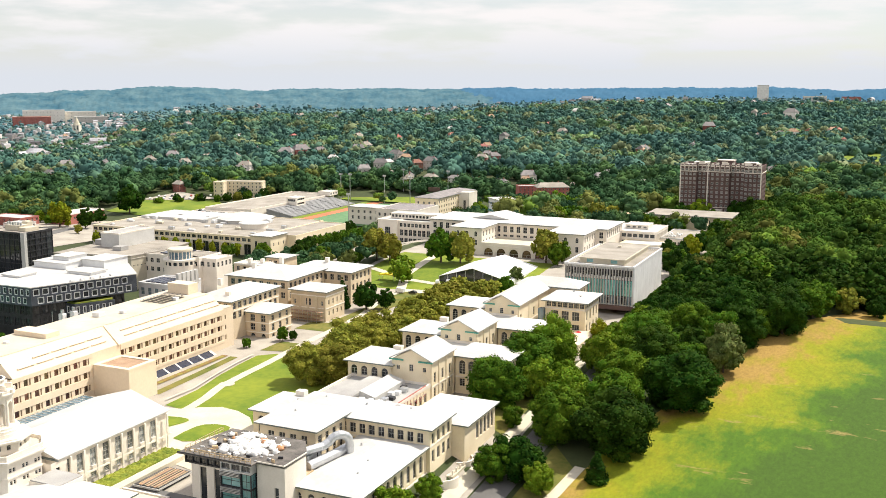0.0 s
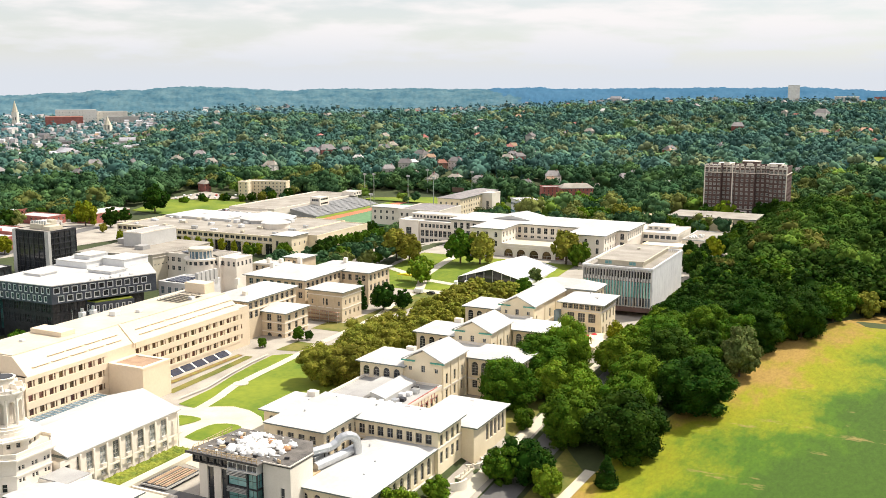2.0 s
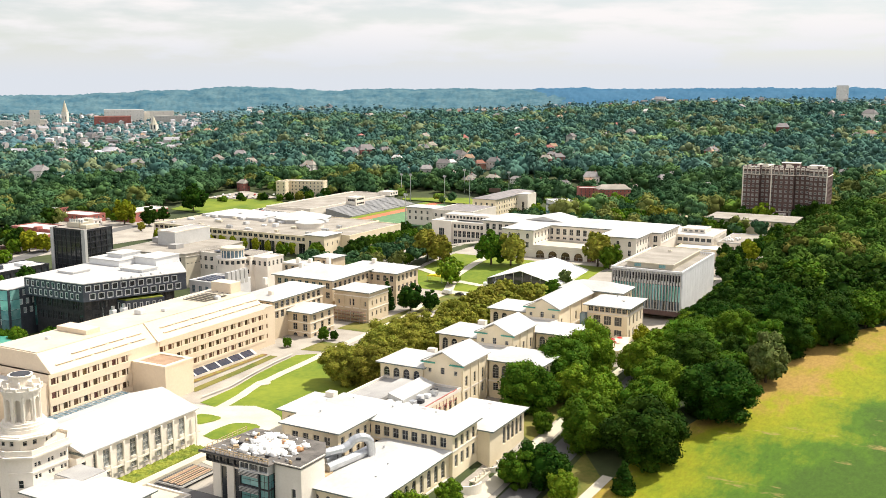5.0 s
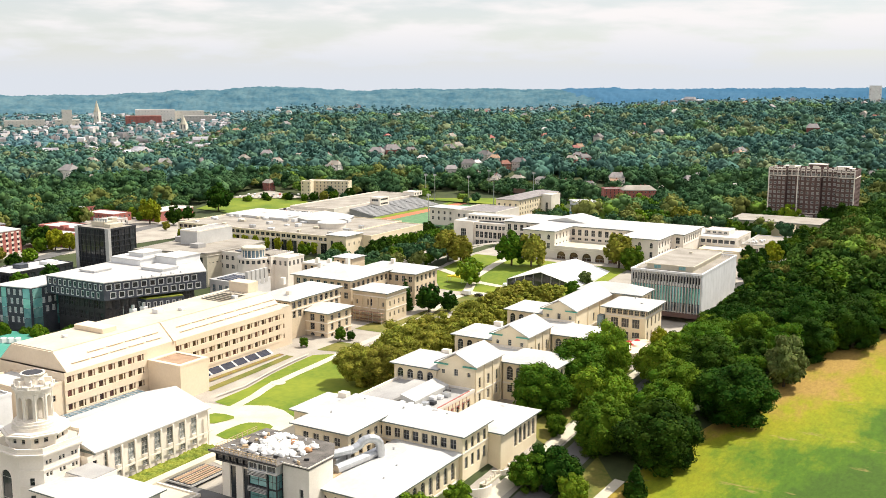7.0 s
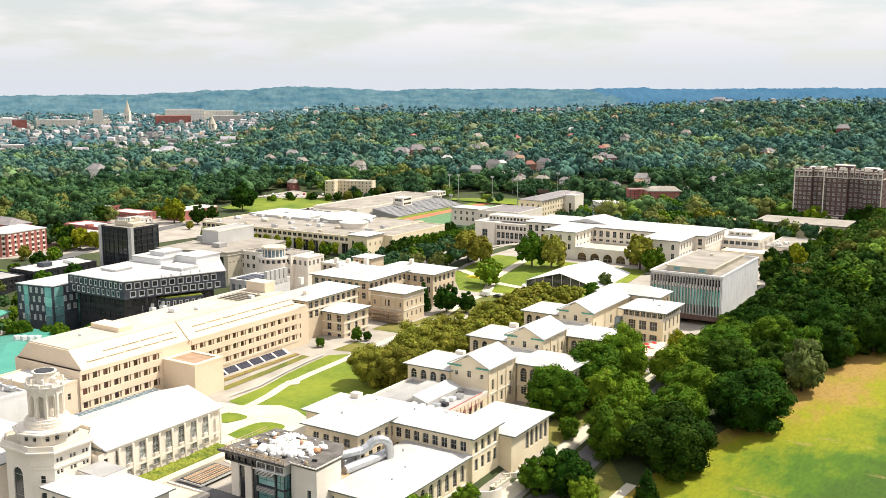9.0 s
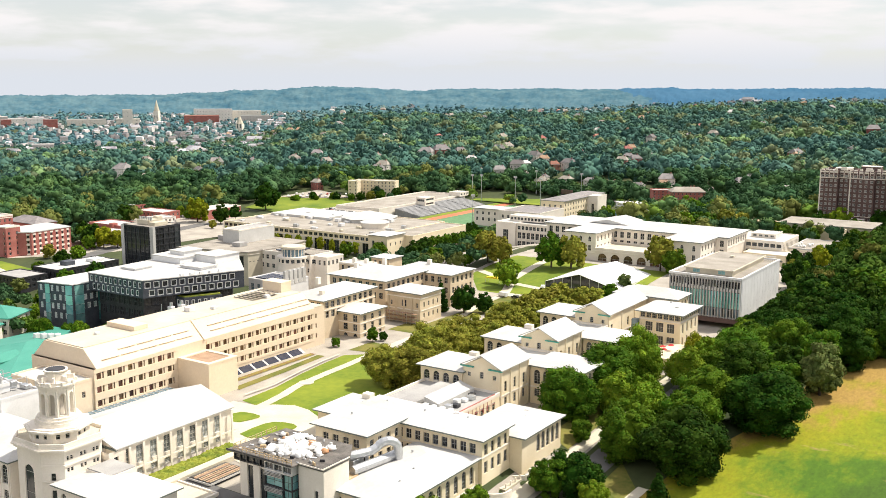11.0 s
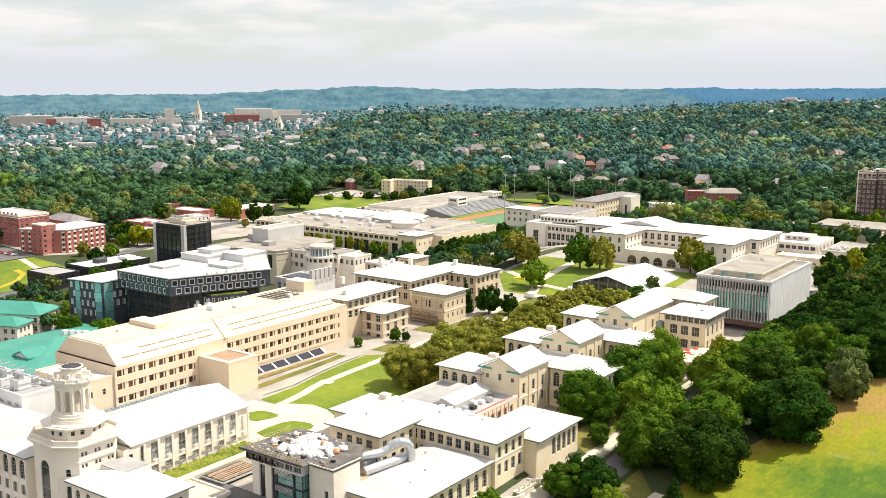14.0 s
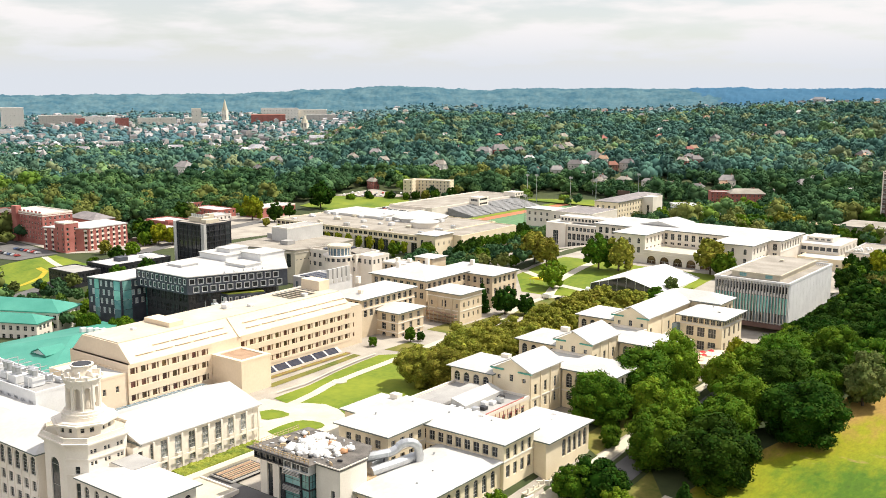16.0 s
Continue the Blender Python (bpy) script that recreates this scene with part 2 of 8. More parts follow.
def woodland(name, low, high, scale, fine, piece, swing=0.42):
    """Foliage whose shade also changes from one tree to the next, by the trees' own tint."""
    m = material(name, low, high, 0.9, scale, fine, 0.0, island=piece, spec=0.02)
    n, l = m.node_tree.nodes, m.node_tree.links
    b = n["Principled BSDF"]
    tint = n.new("ShaderNodeAttribute")
    tint.attribute_name = "tint"
    hsv = n.new("ShaderNodeHueSaturation")
    v = n.new("ShaderNodeMapRange")
    v.inputs["To Min"].default_value = 1 - swing
    v.inputs["To Max"].default_value = 1 + swing
    h = n.new("ShaderNodeMapRange")
    h.inputs["To Min"].default_value = 0.508
    h.inputs["To Max"].default_value = 0.486
    l.new(tint.outputs["Fac"], v.inputs["Value"])
    l.new(tint.outputs["Fac"], h.inputs["Value"])
    l.new(v.outputs["Result"], hsv.inputs["Value"])
    l.new(h.outputs["Result"], hsv.inputs["Hue"])
    l.new(b.inputs["Base Color"].links[0].from_socket, hsv.inputs["Color"])
    l.new(hsv.outputs["Color"], b.inputs["Base Color"])
    return m


PARKWOOD = [woodland("park_woodland_" + k, lo, hi, 0.15, 0.8, 0.22) for k, lo, hi in (
    ("deep", (0.020, 0.056, 0.010), (0.058, 0.118, 0.018)),
    ("green", (0.040, 0.098, 0.014), (0.100, 0.180, 0.026)),
    ("olive", (0.060, 0.078, 0.014), (0.125, 0.130, 0.030)),
    ("bright", (0.055, 0.110, 0.012), (0.120, 0.190, 0.024)))]
FOREST = [woodland("woodland_" + k, lo, hi, 0.05, 0.35, 0.08, 0.38) for k, lo, hi in (
    ("dark", (0.025, 0.068, 0.033), (0.064, 0.128, 0.052)),
    ("green", (0.043, 0.103, 0.039), (0.098, 0.176, 0.059)),
    ("olive", (0.091, 0.119, 0.032), (0.162, 0.182, 0.050)),
    ("bright", (0.082, 0.165, 0.023), (0.160, 0.245, 0.043)))]
# the near woodland's kinds again, paled and blued to paint in haze
MIDWOOD_HAZE = [woodland("hazed_middle_woodland_" + k, lo, hi, 0.03, 0.2, 0.05, 0.32) for k, lo, hi in (
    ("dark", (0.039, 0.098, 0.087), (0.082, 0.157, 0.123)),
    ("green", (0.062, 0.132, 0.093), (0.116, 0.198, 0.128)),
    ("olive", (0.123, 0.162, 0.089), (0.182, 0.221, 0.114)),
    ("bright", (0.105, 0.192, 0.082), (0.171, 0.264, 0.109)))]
# distant foliage with blue haze mixed into its base colours
FARWOOD_HAZE = [woodland("hazed_far_woodland_" + k, lo, hi, 0.012, 0.06, 0.05, 0.22) for k, lo, hi in (
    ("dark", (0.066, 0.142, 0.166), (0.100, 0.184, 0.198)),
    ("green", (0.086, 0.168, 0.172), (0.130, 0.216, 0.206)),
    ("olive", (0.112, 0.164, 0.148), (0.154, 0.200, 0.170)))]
# aerial haze painted into the ridge's base colours, bluest on the far spur
RIDGE_HAZE = [material("hazed_ridge_" + k, lo, hi, 1.0, sc, fi, spec=0.0) for k, lo, hi, sc, fi in (
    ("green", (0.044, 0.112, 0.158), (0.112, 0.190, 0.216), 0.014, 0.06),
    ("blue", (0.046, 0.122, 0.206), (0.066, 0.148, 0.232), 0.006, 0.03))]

# ---------- helpers for building ----------
CAMPUS = pose(0, 0, 0, 0, 0, -24.5)   # campus grid: x = w across the mall, y = u along it
ORIGIN = {}


def smooth(a, b, v):
    t = min(1.0, max(0.0, (v - a) / (b - a)))
    return t * t * (3 - 2 * t)


def ground_campus(w, u):
    mall = 6.5 + 4.5 * smooth(440, 515, u) - 15.0 * smooth(186, 150, u)
    low = -4.5 + 3.5 * smooth(320, 360, u) + 3.0 * smooth(430, 520, u)
    mall = mall + (low - mall) * smooth(-268, -325, w)
    mall = mall + (1.0 - mall) * smooth(-250, -300, w) * smooth(560, 620, u)
    right = 0.115 * (u - 255)
    right = max(-6.0, min(18.0, right))
    q = smooth(330, 385, u)
    k = smooth(-118, -92, w) * (1 - q) + smooth(-108, -58, w) * q
    return mall * (1 - k) + right * k


def ground_world(x, y):
    p = CAMPUS.inverted() @ Vector((x, y, 0))
    near = ground_campus(p.x, p.y)
    d = math.hypot(x, y)
    a = math.degrees(math.atan2(x, y))
    far = 12 + (26 + 25 * smooth(-3, 12, a)) * smooth(900, 2300, d) - 52 * smooth(2450, 3500, d)
    valley = smooth(-13, -22, a) * smooth(900, 2000, d)
    far = far * (1 - valley) - 22 * valley
    far += 9 * noise.noise(Vector((x / 420, y / 420, 3.1))) * smooth(700, 1300, d)
    k = smooth(900, 1140, d) if y > 0 else smooth(250, 500, d)
    return near * (1 - k) + far * k


def thing(name, w, u, z, label, category, group="", kind="", turn=None):
    """A thing whose parts are given in campus coordinates, or, with a turn in degrees, from its own corner."""
    ob = new(name)
    ob.matrix_world = CAMPUS @ pose(w, u, z, 0, 0, turn or 0)
    ob.empty_display_size = 0.5
    ORIGIN[ob] = Vector((w, u, z)) if turn is None else Vector((0, 0, 0))
    return tagged(ob, label, category, group, kind)


def mesh_of(name, bm, mat):
    me = bpy.data.meshes.new(name)
    bm.to_mesh(me)
    bm.free()
    for m in (mat if isinstance(mat, (list, tuple)) else [mat]):
        me.materials.append(m)
    return me


def part(name, bm, mat, parent, label=""):
    top = parent if parent in ORIGIN else parent.parent
    bmesh.ops.translate(bm, verts=bm.verts, vec=-ORIGIN[top])
    bmesh.ops.recalc_face_normals(bm, faces=bm.faces)
    ob = new(name, mesh_of(name, bm, mat))
    ob.parent = parent
    return tagged(ob, label)


def solo(name, bm, mat, label, category, group="", kind=""):
    """A top-level thing of one mesh, given in campus coordinates."""
    vs = [v.co for v in bm.verts]
    o = Vector((sum(v.x for v in vs) / len(vs), sum(v.y for v in vs) / len(vs), min(v.z for v in vs)))
    bmesh.ops.translate(bm, verts=bm.verts, vec=-o)
    ob = new(name, mesh_of(name, bm, mat))
    ob.matrix_world = CAMPUS @ Matrix.Translation(o)
    return tagged(ob, label, category, group, kind)


def quad(bm, *ps):
    return bm.faces.new([bm.verts.new(p) for p in ps])


def box(bm, x0, x1, y0, y1, z0, z1):
    v = [bm.verts.new(p) for p in ((x0, y0, z0), (x1, y0, z0), (x1, y1, z0), (x0, y1, z0), (x0, y0, z1), (x1, y0, z1), (x1, y1, z1), (x0, y1, z1))]
    for f in ((0, 3, 2, 1), (4, 5, 6, 7), (0, 1, 5, 4), (1, 2, 6, 5), (2, 3, 7, 6), (3, 0, 4, 7)):
        bm.faces.new([v[i] for i in f])
    return v


def prism(bm, pts, z0, z1):
    a = [bm.verts.new((p[0], p[1], z0)) for p in pts]
    b = [bm.verts.new((p[0], p[1], z1)) for p in pts]
    n = len(pts)
    bm.faces.new(a[::-1])
    bm.faces.new(b)
    for i in range(n):
        bm.faces.new((a[i], a[(i + 1) % n], b[(i + 1) % n], b[i]))


def tube(bm, x, y, z0, z1, r0, r1, n=16, caps=True):
    a = [bm.verts.new((x + r0 * math.cos(2 * math.pi * i / n), y + r0 * math.sin(2 * math.pi * i / n), z0)) for i in range(n)]
    b = [bm.verts.new((x + r1 * math.cos(2 * math.pi * i / n), y + r1 * math.sin(2 * math.pi * i / n), z1)) for i in range(n)]
    for i in range(n):
        bm.faces.new((a[i], a[(i + 1) % n], b[(i + 1) % n], b[i]))
    if caps:
        bm.faces.new(a[::-1])
        bm.faces.new(b)


def arch_points(s0, s1, za, zb, n=8):
    """The outline of a round-headed opening, from the lower left, counter-clockwise."""
    r = (s1 - s0) / 2
    c, zc = (s0 + s1) / 2, zb - r
    pts = [(s0, za), (s1, za)]
    pts += [(c + r * math.cos(math.pi * i / n), zc + r * math.sin(math.pi * i / n)) for i in range(n + 1)]
    return pts


def wall_face(bm, p, ex, length, z0, z1, holes, depth=0.35):
    """One wall with openings through it and their reveals. holes: (s0, s1, za, zb, kind)."""
    nx, ny = ex[1], -ex[0]

    def at(s, z, d=0.0):
        return (p[0] + ex[0] * s - nx * d, p[1] + ex[1] * s - ny * d, z)
    xs = sorted({0.0, length, *[h[0] for h in holes], *[h[1] for h in holes]})
    zs = sorted({z0, z1, *[h[2] for h in holes], *[h[3] for h in holes]})
    for i in range(len(xs) - 1):
        for j in range(len(zs) - 1):
            cx, cz = (xs[i] + xs[i + 1]) / 2, (zs[j] + zs[j + 1]) / 2
            if not any(h[0] < cx < h[1] and h[2] < cz < h[3] for h in holes):
                quad(bm, at(xs[i], zs[j]), at(xs[i + 1], zs[j]), at(xs[i + 1], zs[j + 1]), at(xs[i], zs[j + 1]))
    for s0, s1, za, zb, kind in holes:
        if kind == "arch":
            pts = arch_points(s0, s1, za, zb)
            head = pts[2:]
            m = len(head) // 2
            for k in range(len(head) - 1):
                corner = (s1, zb) if k < m else (s0, zb)
                bm.faces.new([bm.verts.new(at(*q)) for q in (head[k], corner, head[k + 1])])
            bm.faces.new([bm.verts.new(at(*q)) for q in ((s1, zb), (s0, zb), head[m])])
        else:
            pts = [(s0, za), (s1, za), (s1, zb), (s0, zb)]
        for k in range(len(pts)):
            a, b = pts[k], pts[(k + 1) % len(pts)]
            quad(bm, at(*a), at(*b), at(*b, depth), at(*a, depth))


WINDOWS = {}
FOOT = []


def window_meshes(wd, ht, kind, nx, nz, glass, frame, t=0.11, joined=False):
    key = (round(wd, 2), round(ht, 2), kind, nx, nz, glass.name, frame.name, t, joined)
    if key in WINDOWS:
        return WINDOWS[key]
    b = bmesh.new()
    cut = ht - wd / 2 if kind == "arch" else ht
    xs = sorted(q for i in range(nx + 1) for q in ((wd - t) * i / nx, (wd - t) * i / nx + t))
    zs = sorted(q for j in range(nz + 1) for q in ((cut - t) * j / nz, (cut - t) * j / nz + t))
    grid = [[b.verts.new((x, 0.0, z)) for z in zs] for x in xs]
    for i in range(len(xs) - 1):
        for j in range(len(zs) - 1):
            if i % 2 == 0 or j % 2 == 0:
                b.faces.new((grid[i][j], grid[i + 1][j], grid[i + 1][j + 1], grid[i][j + 1]))
    if kind == "arch":
        n, r = 8, wd / 2
        outer = [grid[-1][-1]] + [b.verts.new((r + r * math.cos(math.pi * k / n), 0, cut + r * math.sin(math.pi * k / n))) for k in range(1, n)] + [grid[0][-1]]
        inner = [grid[-2][-1]] + [b.verts.new((r + (r - t) * math.cos(math.pi * k / n), 0, cut + (r - t) * math.sin(math.pi * k / n))) for k in range(1, n)] + [grid[1][-1]]
        for k in range(n):
            b.faces.new((outer[k], outer[k + 1], inner[k + 1], inner[k]))
    loose = [v for v in b.verts if not v.link_faces]
    bmesh.ops.delete(b, geom=loose, context="VERTS")
    bmesh.ops.recalc_face_normals(b, faces=b.faces)
    bmesh.ops.solidify(b, geom=b.faces[:], thickness=0.06)
    if not joined:
        fm = mesh_of("window", b, frame)
        b = bmesh.new()
    pts = arch_points(0, wd, 0, ht) if kind == "arch" else [(0, 0), (wd, 0), (wd, ht), (0, ht)]
    front = [b.verts.new((x, 0.06, z)) for x, z in pts]
    if joined:
        b.faces.new(front).material_index = 1
        WINDOWS[key] = (mesh_of("window", b, (frame, glass)), None)
        return WINDOWS[key]
    rear = [b.verts.new((x, 0.1, z)) for x, z in pts]
    b.faces.new(front)
    b.faces.new(rear[::-1])
    for k in range(len(pts)):
        b.faces.new((front[k], rear[k], rear[(k + 1) % len(pts)], front[(k + 1) % len(pts)]))
    pm = mesh_of("pane", b, glass)
    WINDOWS[key] = (fm, pm)
    return fm, pm


STYLE = {"bold": 0.085, "joined": False}     # width of the frames; far windows keep frame and glass in one mesh


def put_windows(parent, p, ex, holes, nx=2, nz=2, glass=None, frame=None, depth=0.3):
    o = ORIGIN[parent]
    ang = math.atan2(ex[1], ex[0])
    nrm = (ex[1], -ex[0])
    bold, joined = STYLE["bold"], STYLE["joined"]
    for s0, s1, za, zb, kind in holes:
        fm, pm = window_meshes(s1 - s0, zb - za, kind, nx, nz, glass or GLASS, frame or FRAME, bold, joined)
        w = new("window", fm)
        w.parent = parent
        w.matrix_local = Matrix.Translation((p[0] + ex[0] * s0 - nrm[0] * depth - o.x, p[1] + ex[1] * s0 - nrm[1] * depth - o.y, za - o.z)) @ Matrix.Rotation(ang, 4, "Z")
        if pm:
            g = new("pane", pm)
            g.parent = w


def row(length, n, wd, za, zb, kind="rect", m0=None, m1=None):
    """n openings in a row, spaced evenly between two margins."""
    m0 = wd if m0 is None else m0
    m1 = m0 if m1 is None else m1
    if n == 1:
        c = [length / 2]
    else:
        c = [m0 + wd / 2 + (length - m0 - m1 - wd) * i / (n - 1) for i in range(n)]
    return [(x - wd / 2, x + wd / 2, za, zb, kind) for x in c]


def block(th, w0, w1, u0, u1, z0, z1, mat, front=(), side=(), grid=(2, 2), glass=None, frame=None, name="wall"):
    """Four walls; openings in the one that faces down the mall (front) and in the south one (side)."""
    bm = bmesh.new()
    FOOT.append((th, w0, w1, u0, u1))
    wall_face(bm, (w0, u0), (1, 0), w1 - w0, z0, z1, front)
    wall_face(bm, (w1, u0), (0, 1), u1 - u0, z0, z1, side)
    quad(bm, (w1, u1, z0), (w0, u1, z0), (w0, u1, z1), (w1, u1, z1))
    quad(bm, (w0, u1, z0), (w0, u0, z0), (w0, u0, z1), (w0, u1, z1))
    ob = part(name, bm, mat, th)
    put_windows(th, (w0, u0), (1, 0), front, *grid, glass, frame)
    put_windows(th, (w1, u0), (0, 1), side, *grid, glass, frame)
    return ob


def poly_block(th, pts, z0, z1, mat, holes=None, grid=(2, 2), glass=None, frame=None, name="wall", depth=0.3):
    """Walls round any outline, given counter-clockwise seen from above; holes: openings by the number of the side."""
    holes = holes or {}
    bm = bmesh.new()
    FOOT.append((th, min(p[0] for p in pts), max(p[0] for p in pts), min(p[1] for p in pts), max(p[1] for p in pts)))
    for i, a in enumerate(pts):
        b = pts[(i + 1) % len(pts)]
        length = math.hypot(b[0] - a[0], b[1] - a[1])
        ex = ((b[0] - a[0]) / length, (b[1] - a[1]) / length)
        wall_face(bm, a, ex, length, z0, z1, holes.get(i, ()), depth)
        put_windows(th, a, ex, holes.get(i, ()), *grid, glass, frame, depth - 0.05)
    bm.faces.new([bm.verts.new((p[0], p[1], z1)) for p in pts])
    bm.faces.new([bm.verts.new((p[0], p[1], z0)) for p in pts][::-1])
    return part(name, bm, mat, th)


def slab(th, name, pts, z0, z1, mat, label=""):
    bm = bmesh.new()
    prism(bm, pts, z0, z1)
    return part(name, bm, mat, th, label)


def cube(th, name, w0, w1, u0, u1, z0, z1, mat, label="", bevel=0.0):
    bm = bmesh.new()
    box(bm, w0, w1, u0, u1, z0, z1)
    if bevel:
        bmesh.ops.bevel(bm, geom=bm.edges[:], offset=bevel, segments=1, affect="EDGES")
    return part(name, bm, mat, th, label)


def pipe(bm, pts, r, n=10):
    """A round duct along a line of points."""
    prev = None
    for i, p in enumerate(pts):
        d = (Vector(pts[min(i + 1, len(pts) - 1)]) - Vector(pts[max(i - 1, 0)])).normalized()
        q = d.to_track_quat("Z", "Y")
        ring = [bm.verts.new(Vector(p) + q @ Vector((r * math.cos(2 * math.pi * k / n), r * math.sin(2 * math.pi * k / n), 0))) for k in range(n)]
        if prev:
            for k in range(n):
                bm.faces.new((prev[k], prev[(k + 1) % n], ring[(k + 1) % n], ring[k]))
        else:
            bm.faces.new(ring[::-1])
        prev = ring
    bm.faces.new(prev)


def hip_roof(th, w0, w1, u0, u1, z, h, o=1.2, mat=None, edge=None, inset=None):
    bm = bmesh.new()
    a, b, c, d = w0 - o, w1 + o, u0 - o, u1 + o
    k = min(b - a, d - c) / 2 if inset is None else inset
    zt = z + 0.4
    if b - a < d - c:
        r = [((a + b) / 2, c + k, zt + h), ((a + b) / 2, d - k, zt + h)]
    else:
        r = [(a + k, (c + d) / 2, zt + h), (b - k, (c + d) / 2, zt + h)]
    e = [(a, c, zt), (b, c, zt), (b, d, zt), (a, d, zt)]
    v = [bm.verts.new(p) for p in e + r]
    if b - a < d - c:
        fs = ((0, 1, 4), (1, 2, 5, 4), (2, 3, 5), (3, 0, 4, 5))
    else:
        fs = ((0, 1, 5, 4), (1, 2, 5), (2, 3, 4, 5), (3, 0, 4))
    for f in fs:
        bm.faces.new([v[i] for i in f])
    bm.faces.new([bm.verts.new((p[0], p[1], zt - 0.02)) for p in e][::-1])
    part("roof", bm, mat or WHITE, th)
    bm = bmesh.new()
    box(bm, a + 0.04, b - 0.04, c + 0.04, d - 0.04, z, zt - 0.03)
    part("eave", bm, edge or FASCIA, th)


def gable_roof(th, w0, w1, u0, u1, z, h, o=0.9, mat=None, edge=None, wall=None):
    """A ridge along u, with a pediment at the near end."""
    bm = bmesh.new()
    a, b, c, d = w0 - o, w1 + o, u0 - o * 0.6, u1 + o * 0.6
    m = (a + b) / 2
    t = 0.35
    pr = [(a, z), (m, z + h), (b, z), (b, z + t), (m, z + h + t), (a, z + t)]
    n = [bm.verts.new((x, c, zz)) for x, zz in pr]
    f = [bm.verts.new((x, d, zz)) for x, zz in pr]
    for i in range(6):
        bm.faces.new((n[i], n[(i + 1) % 6], f[(i + 1) % 6], f[i]))
    bm.faces.new((n[0], n[1], n[4], n[5]))
    bm.faces.new((n[1], n[2], n[3], n[4]))
    bm.faces.new((f[0], f[1], f[4], f[5]))
    bm.faces.new((f[1], f[2], f[3], f[4]))
    part("roof", bm, mat or WHITE, th)
    for uu in (u0, u1 - 0.3):
        bm = bmesh.new()
        va = [bm.verts.new(p) for p in ((w0, uu, z - 0.01), (w1, uu, z - 0.01), ((w0 + w1) / 2, uu, z + h * 0.93))]
        vb = [bm.verts.new(p) for p in ((w0, uu + 0.3, z - 0.01), (w1, uu + 0.3, z - 0.01), ((w0 + w1) / 2, uu + 0.3, z + h * 0.93))]
        bm.faces.new(va)
        bm.faces.new(vb[::-1])
        for i in range(3):
            bm.faces.new((va[i], vb[i], vb[(i + 1) % 3], va[(i + 1) % 3]))
        part("pediment", bm, wall or BUFF, th)
    q = (w1 - w0) * 0.3
    for x0, x1 in ((a, w0 + q), (w1 - q, b)):
        bm = bmesh.new()
        box(bm, x0, x1, c - 0.1, u0 - 0.01, z - 0.25, z + 0.12)
        part("eave_return", bm, edge or COPPER, th, "green copper eave return")


def flat_roof(th, w0, w1, u0, u1, z, mat=None, rim=None, high=0.7, thick=0.5):
    bm = bmesh.new()
    box(bm, w0 + thick, w1 - thick, u0 + thick, u1 - thick, z - 0.3, z)
    part("roof", bm, mat or WHITE, th)
    bm = bmesh.new()
    for a, b, c, d in ((w0 - 0.1, w1 + 0.1, u0 - 0.1, u0 + thick), (w0 - 0.1, w1 + 0.1, u1 - thick, u1 + 0.1), (w0 - 0.1, w0 + thick, u0 + thick, u1 - thick), (w1 - thick, w1 + 0.1, u0 + thick, u1 - thick)):
        box(bm, a, b, c, d, z - 0.35, z + high)
    part("parapet", bm, rim or STONE, th)


def band(th, w0, w1, u0, u1, z0, z1, out=0.25, mat=None, name="string_course"):
    """A ledge round a block."""
    bm = bmesh.new()
    for a, b, c, d in ((w0 - out, w1 + out, u0 - out, u0 - 0.003), (w1 + 0.003, w1 + out, u0, u1 + out)):
        box(bm, a, b, c, d, z0, z1)
    part(name, bm, mat or STONE, th)


def sheet(name, pts, dz, mat, label, category, step=12.0, kind="structure", fixed=None):
    """A patch of ground cover laid over the terrain, its outline in campus coordinates."""
    bm = bmesh.new()
    bm.faces.new([bm.verts.new((x, y, 0)) for x, y in pts])
    for axis in (0, 1):
        lo, hi = min(p[axis] for p in pts), max(p[axis] for p in pts)
        k = math.ceil(lo / step)
        while k * step < hi:
            no = Vector((1, 0, 0)) if axis == 0 else Vector((0, 1, 0))
            bmesh.ops.bisect_plane(bm, geom=bm.verts[:] + bm.edges[:] + bm.faces[:], plane_co=no * k * step, plane_no=no)
            k += 1
    for v in bm.verts:
        p = CAMPUS @ v.co
        v.co.z = (ground_world(p.x, p.y) if fixed is None else fixed) + dz
    for f in bm.faces:
        if f.normal.z < 0:
            f.normal_flip()
    ob = new(name, mesh_of(name, bm, mat))
    ob.matrix_world = CAMPUS
    return tagged(ob, label, category, kind=kind)


def strip(name, pts, width, dz, mat, label, category, fixed=None):
    """A path or street of even width along a line."""
    left, right = [], []
    for i, (x, y) in enumerate(pts):
        a, b = pts[max(0, i - 1)], pts[min(len(pts) - 1, i + 1)]
        d = Vector((b[0] - a[0], b[1] - a[1])).normalized()
        left.append((x - d.y * width / 2, y + d.x * width / 2))
        right.append((x + d.y * width / 2, y - d.x * width / 2))
    return sheet(name, right + left[::-1], dz, mat, label, category, fixed=fixed)

# ---------- ground ----------


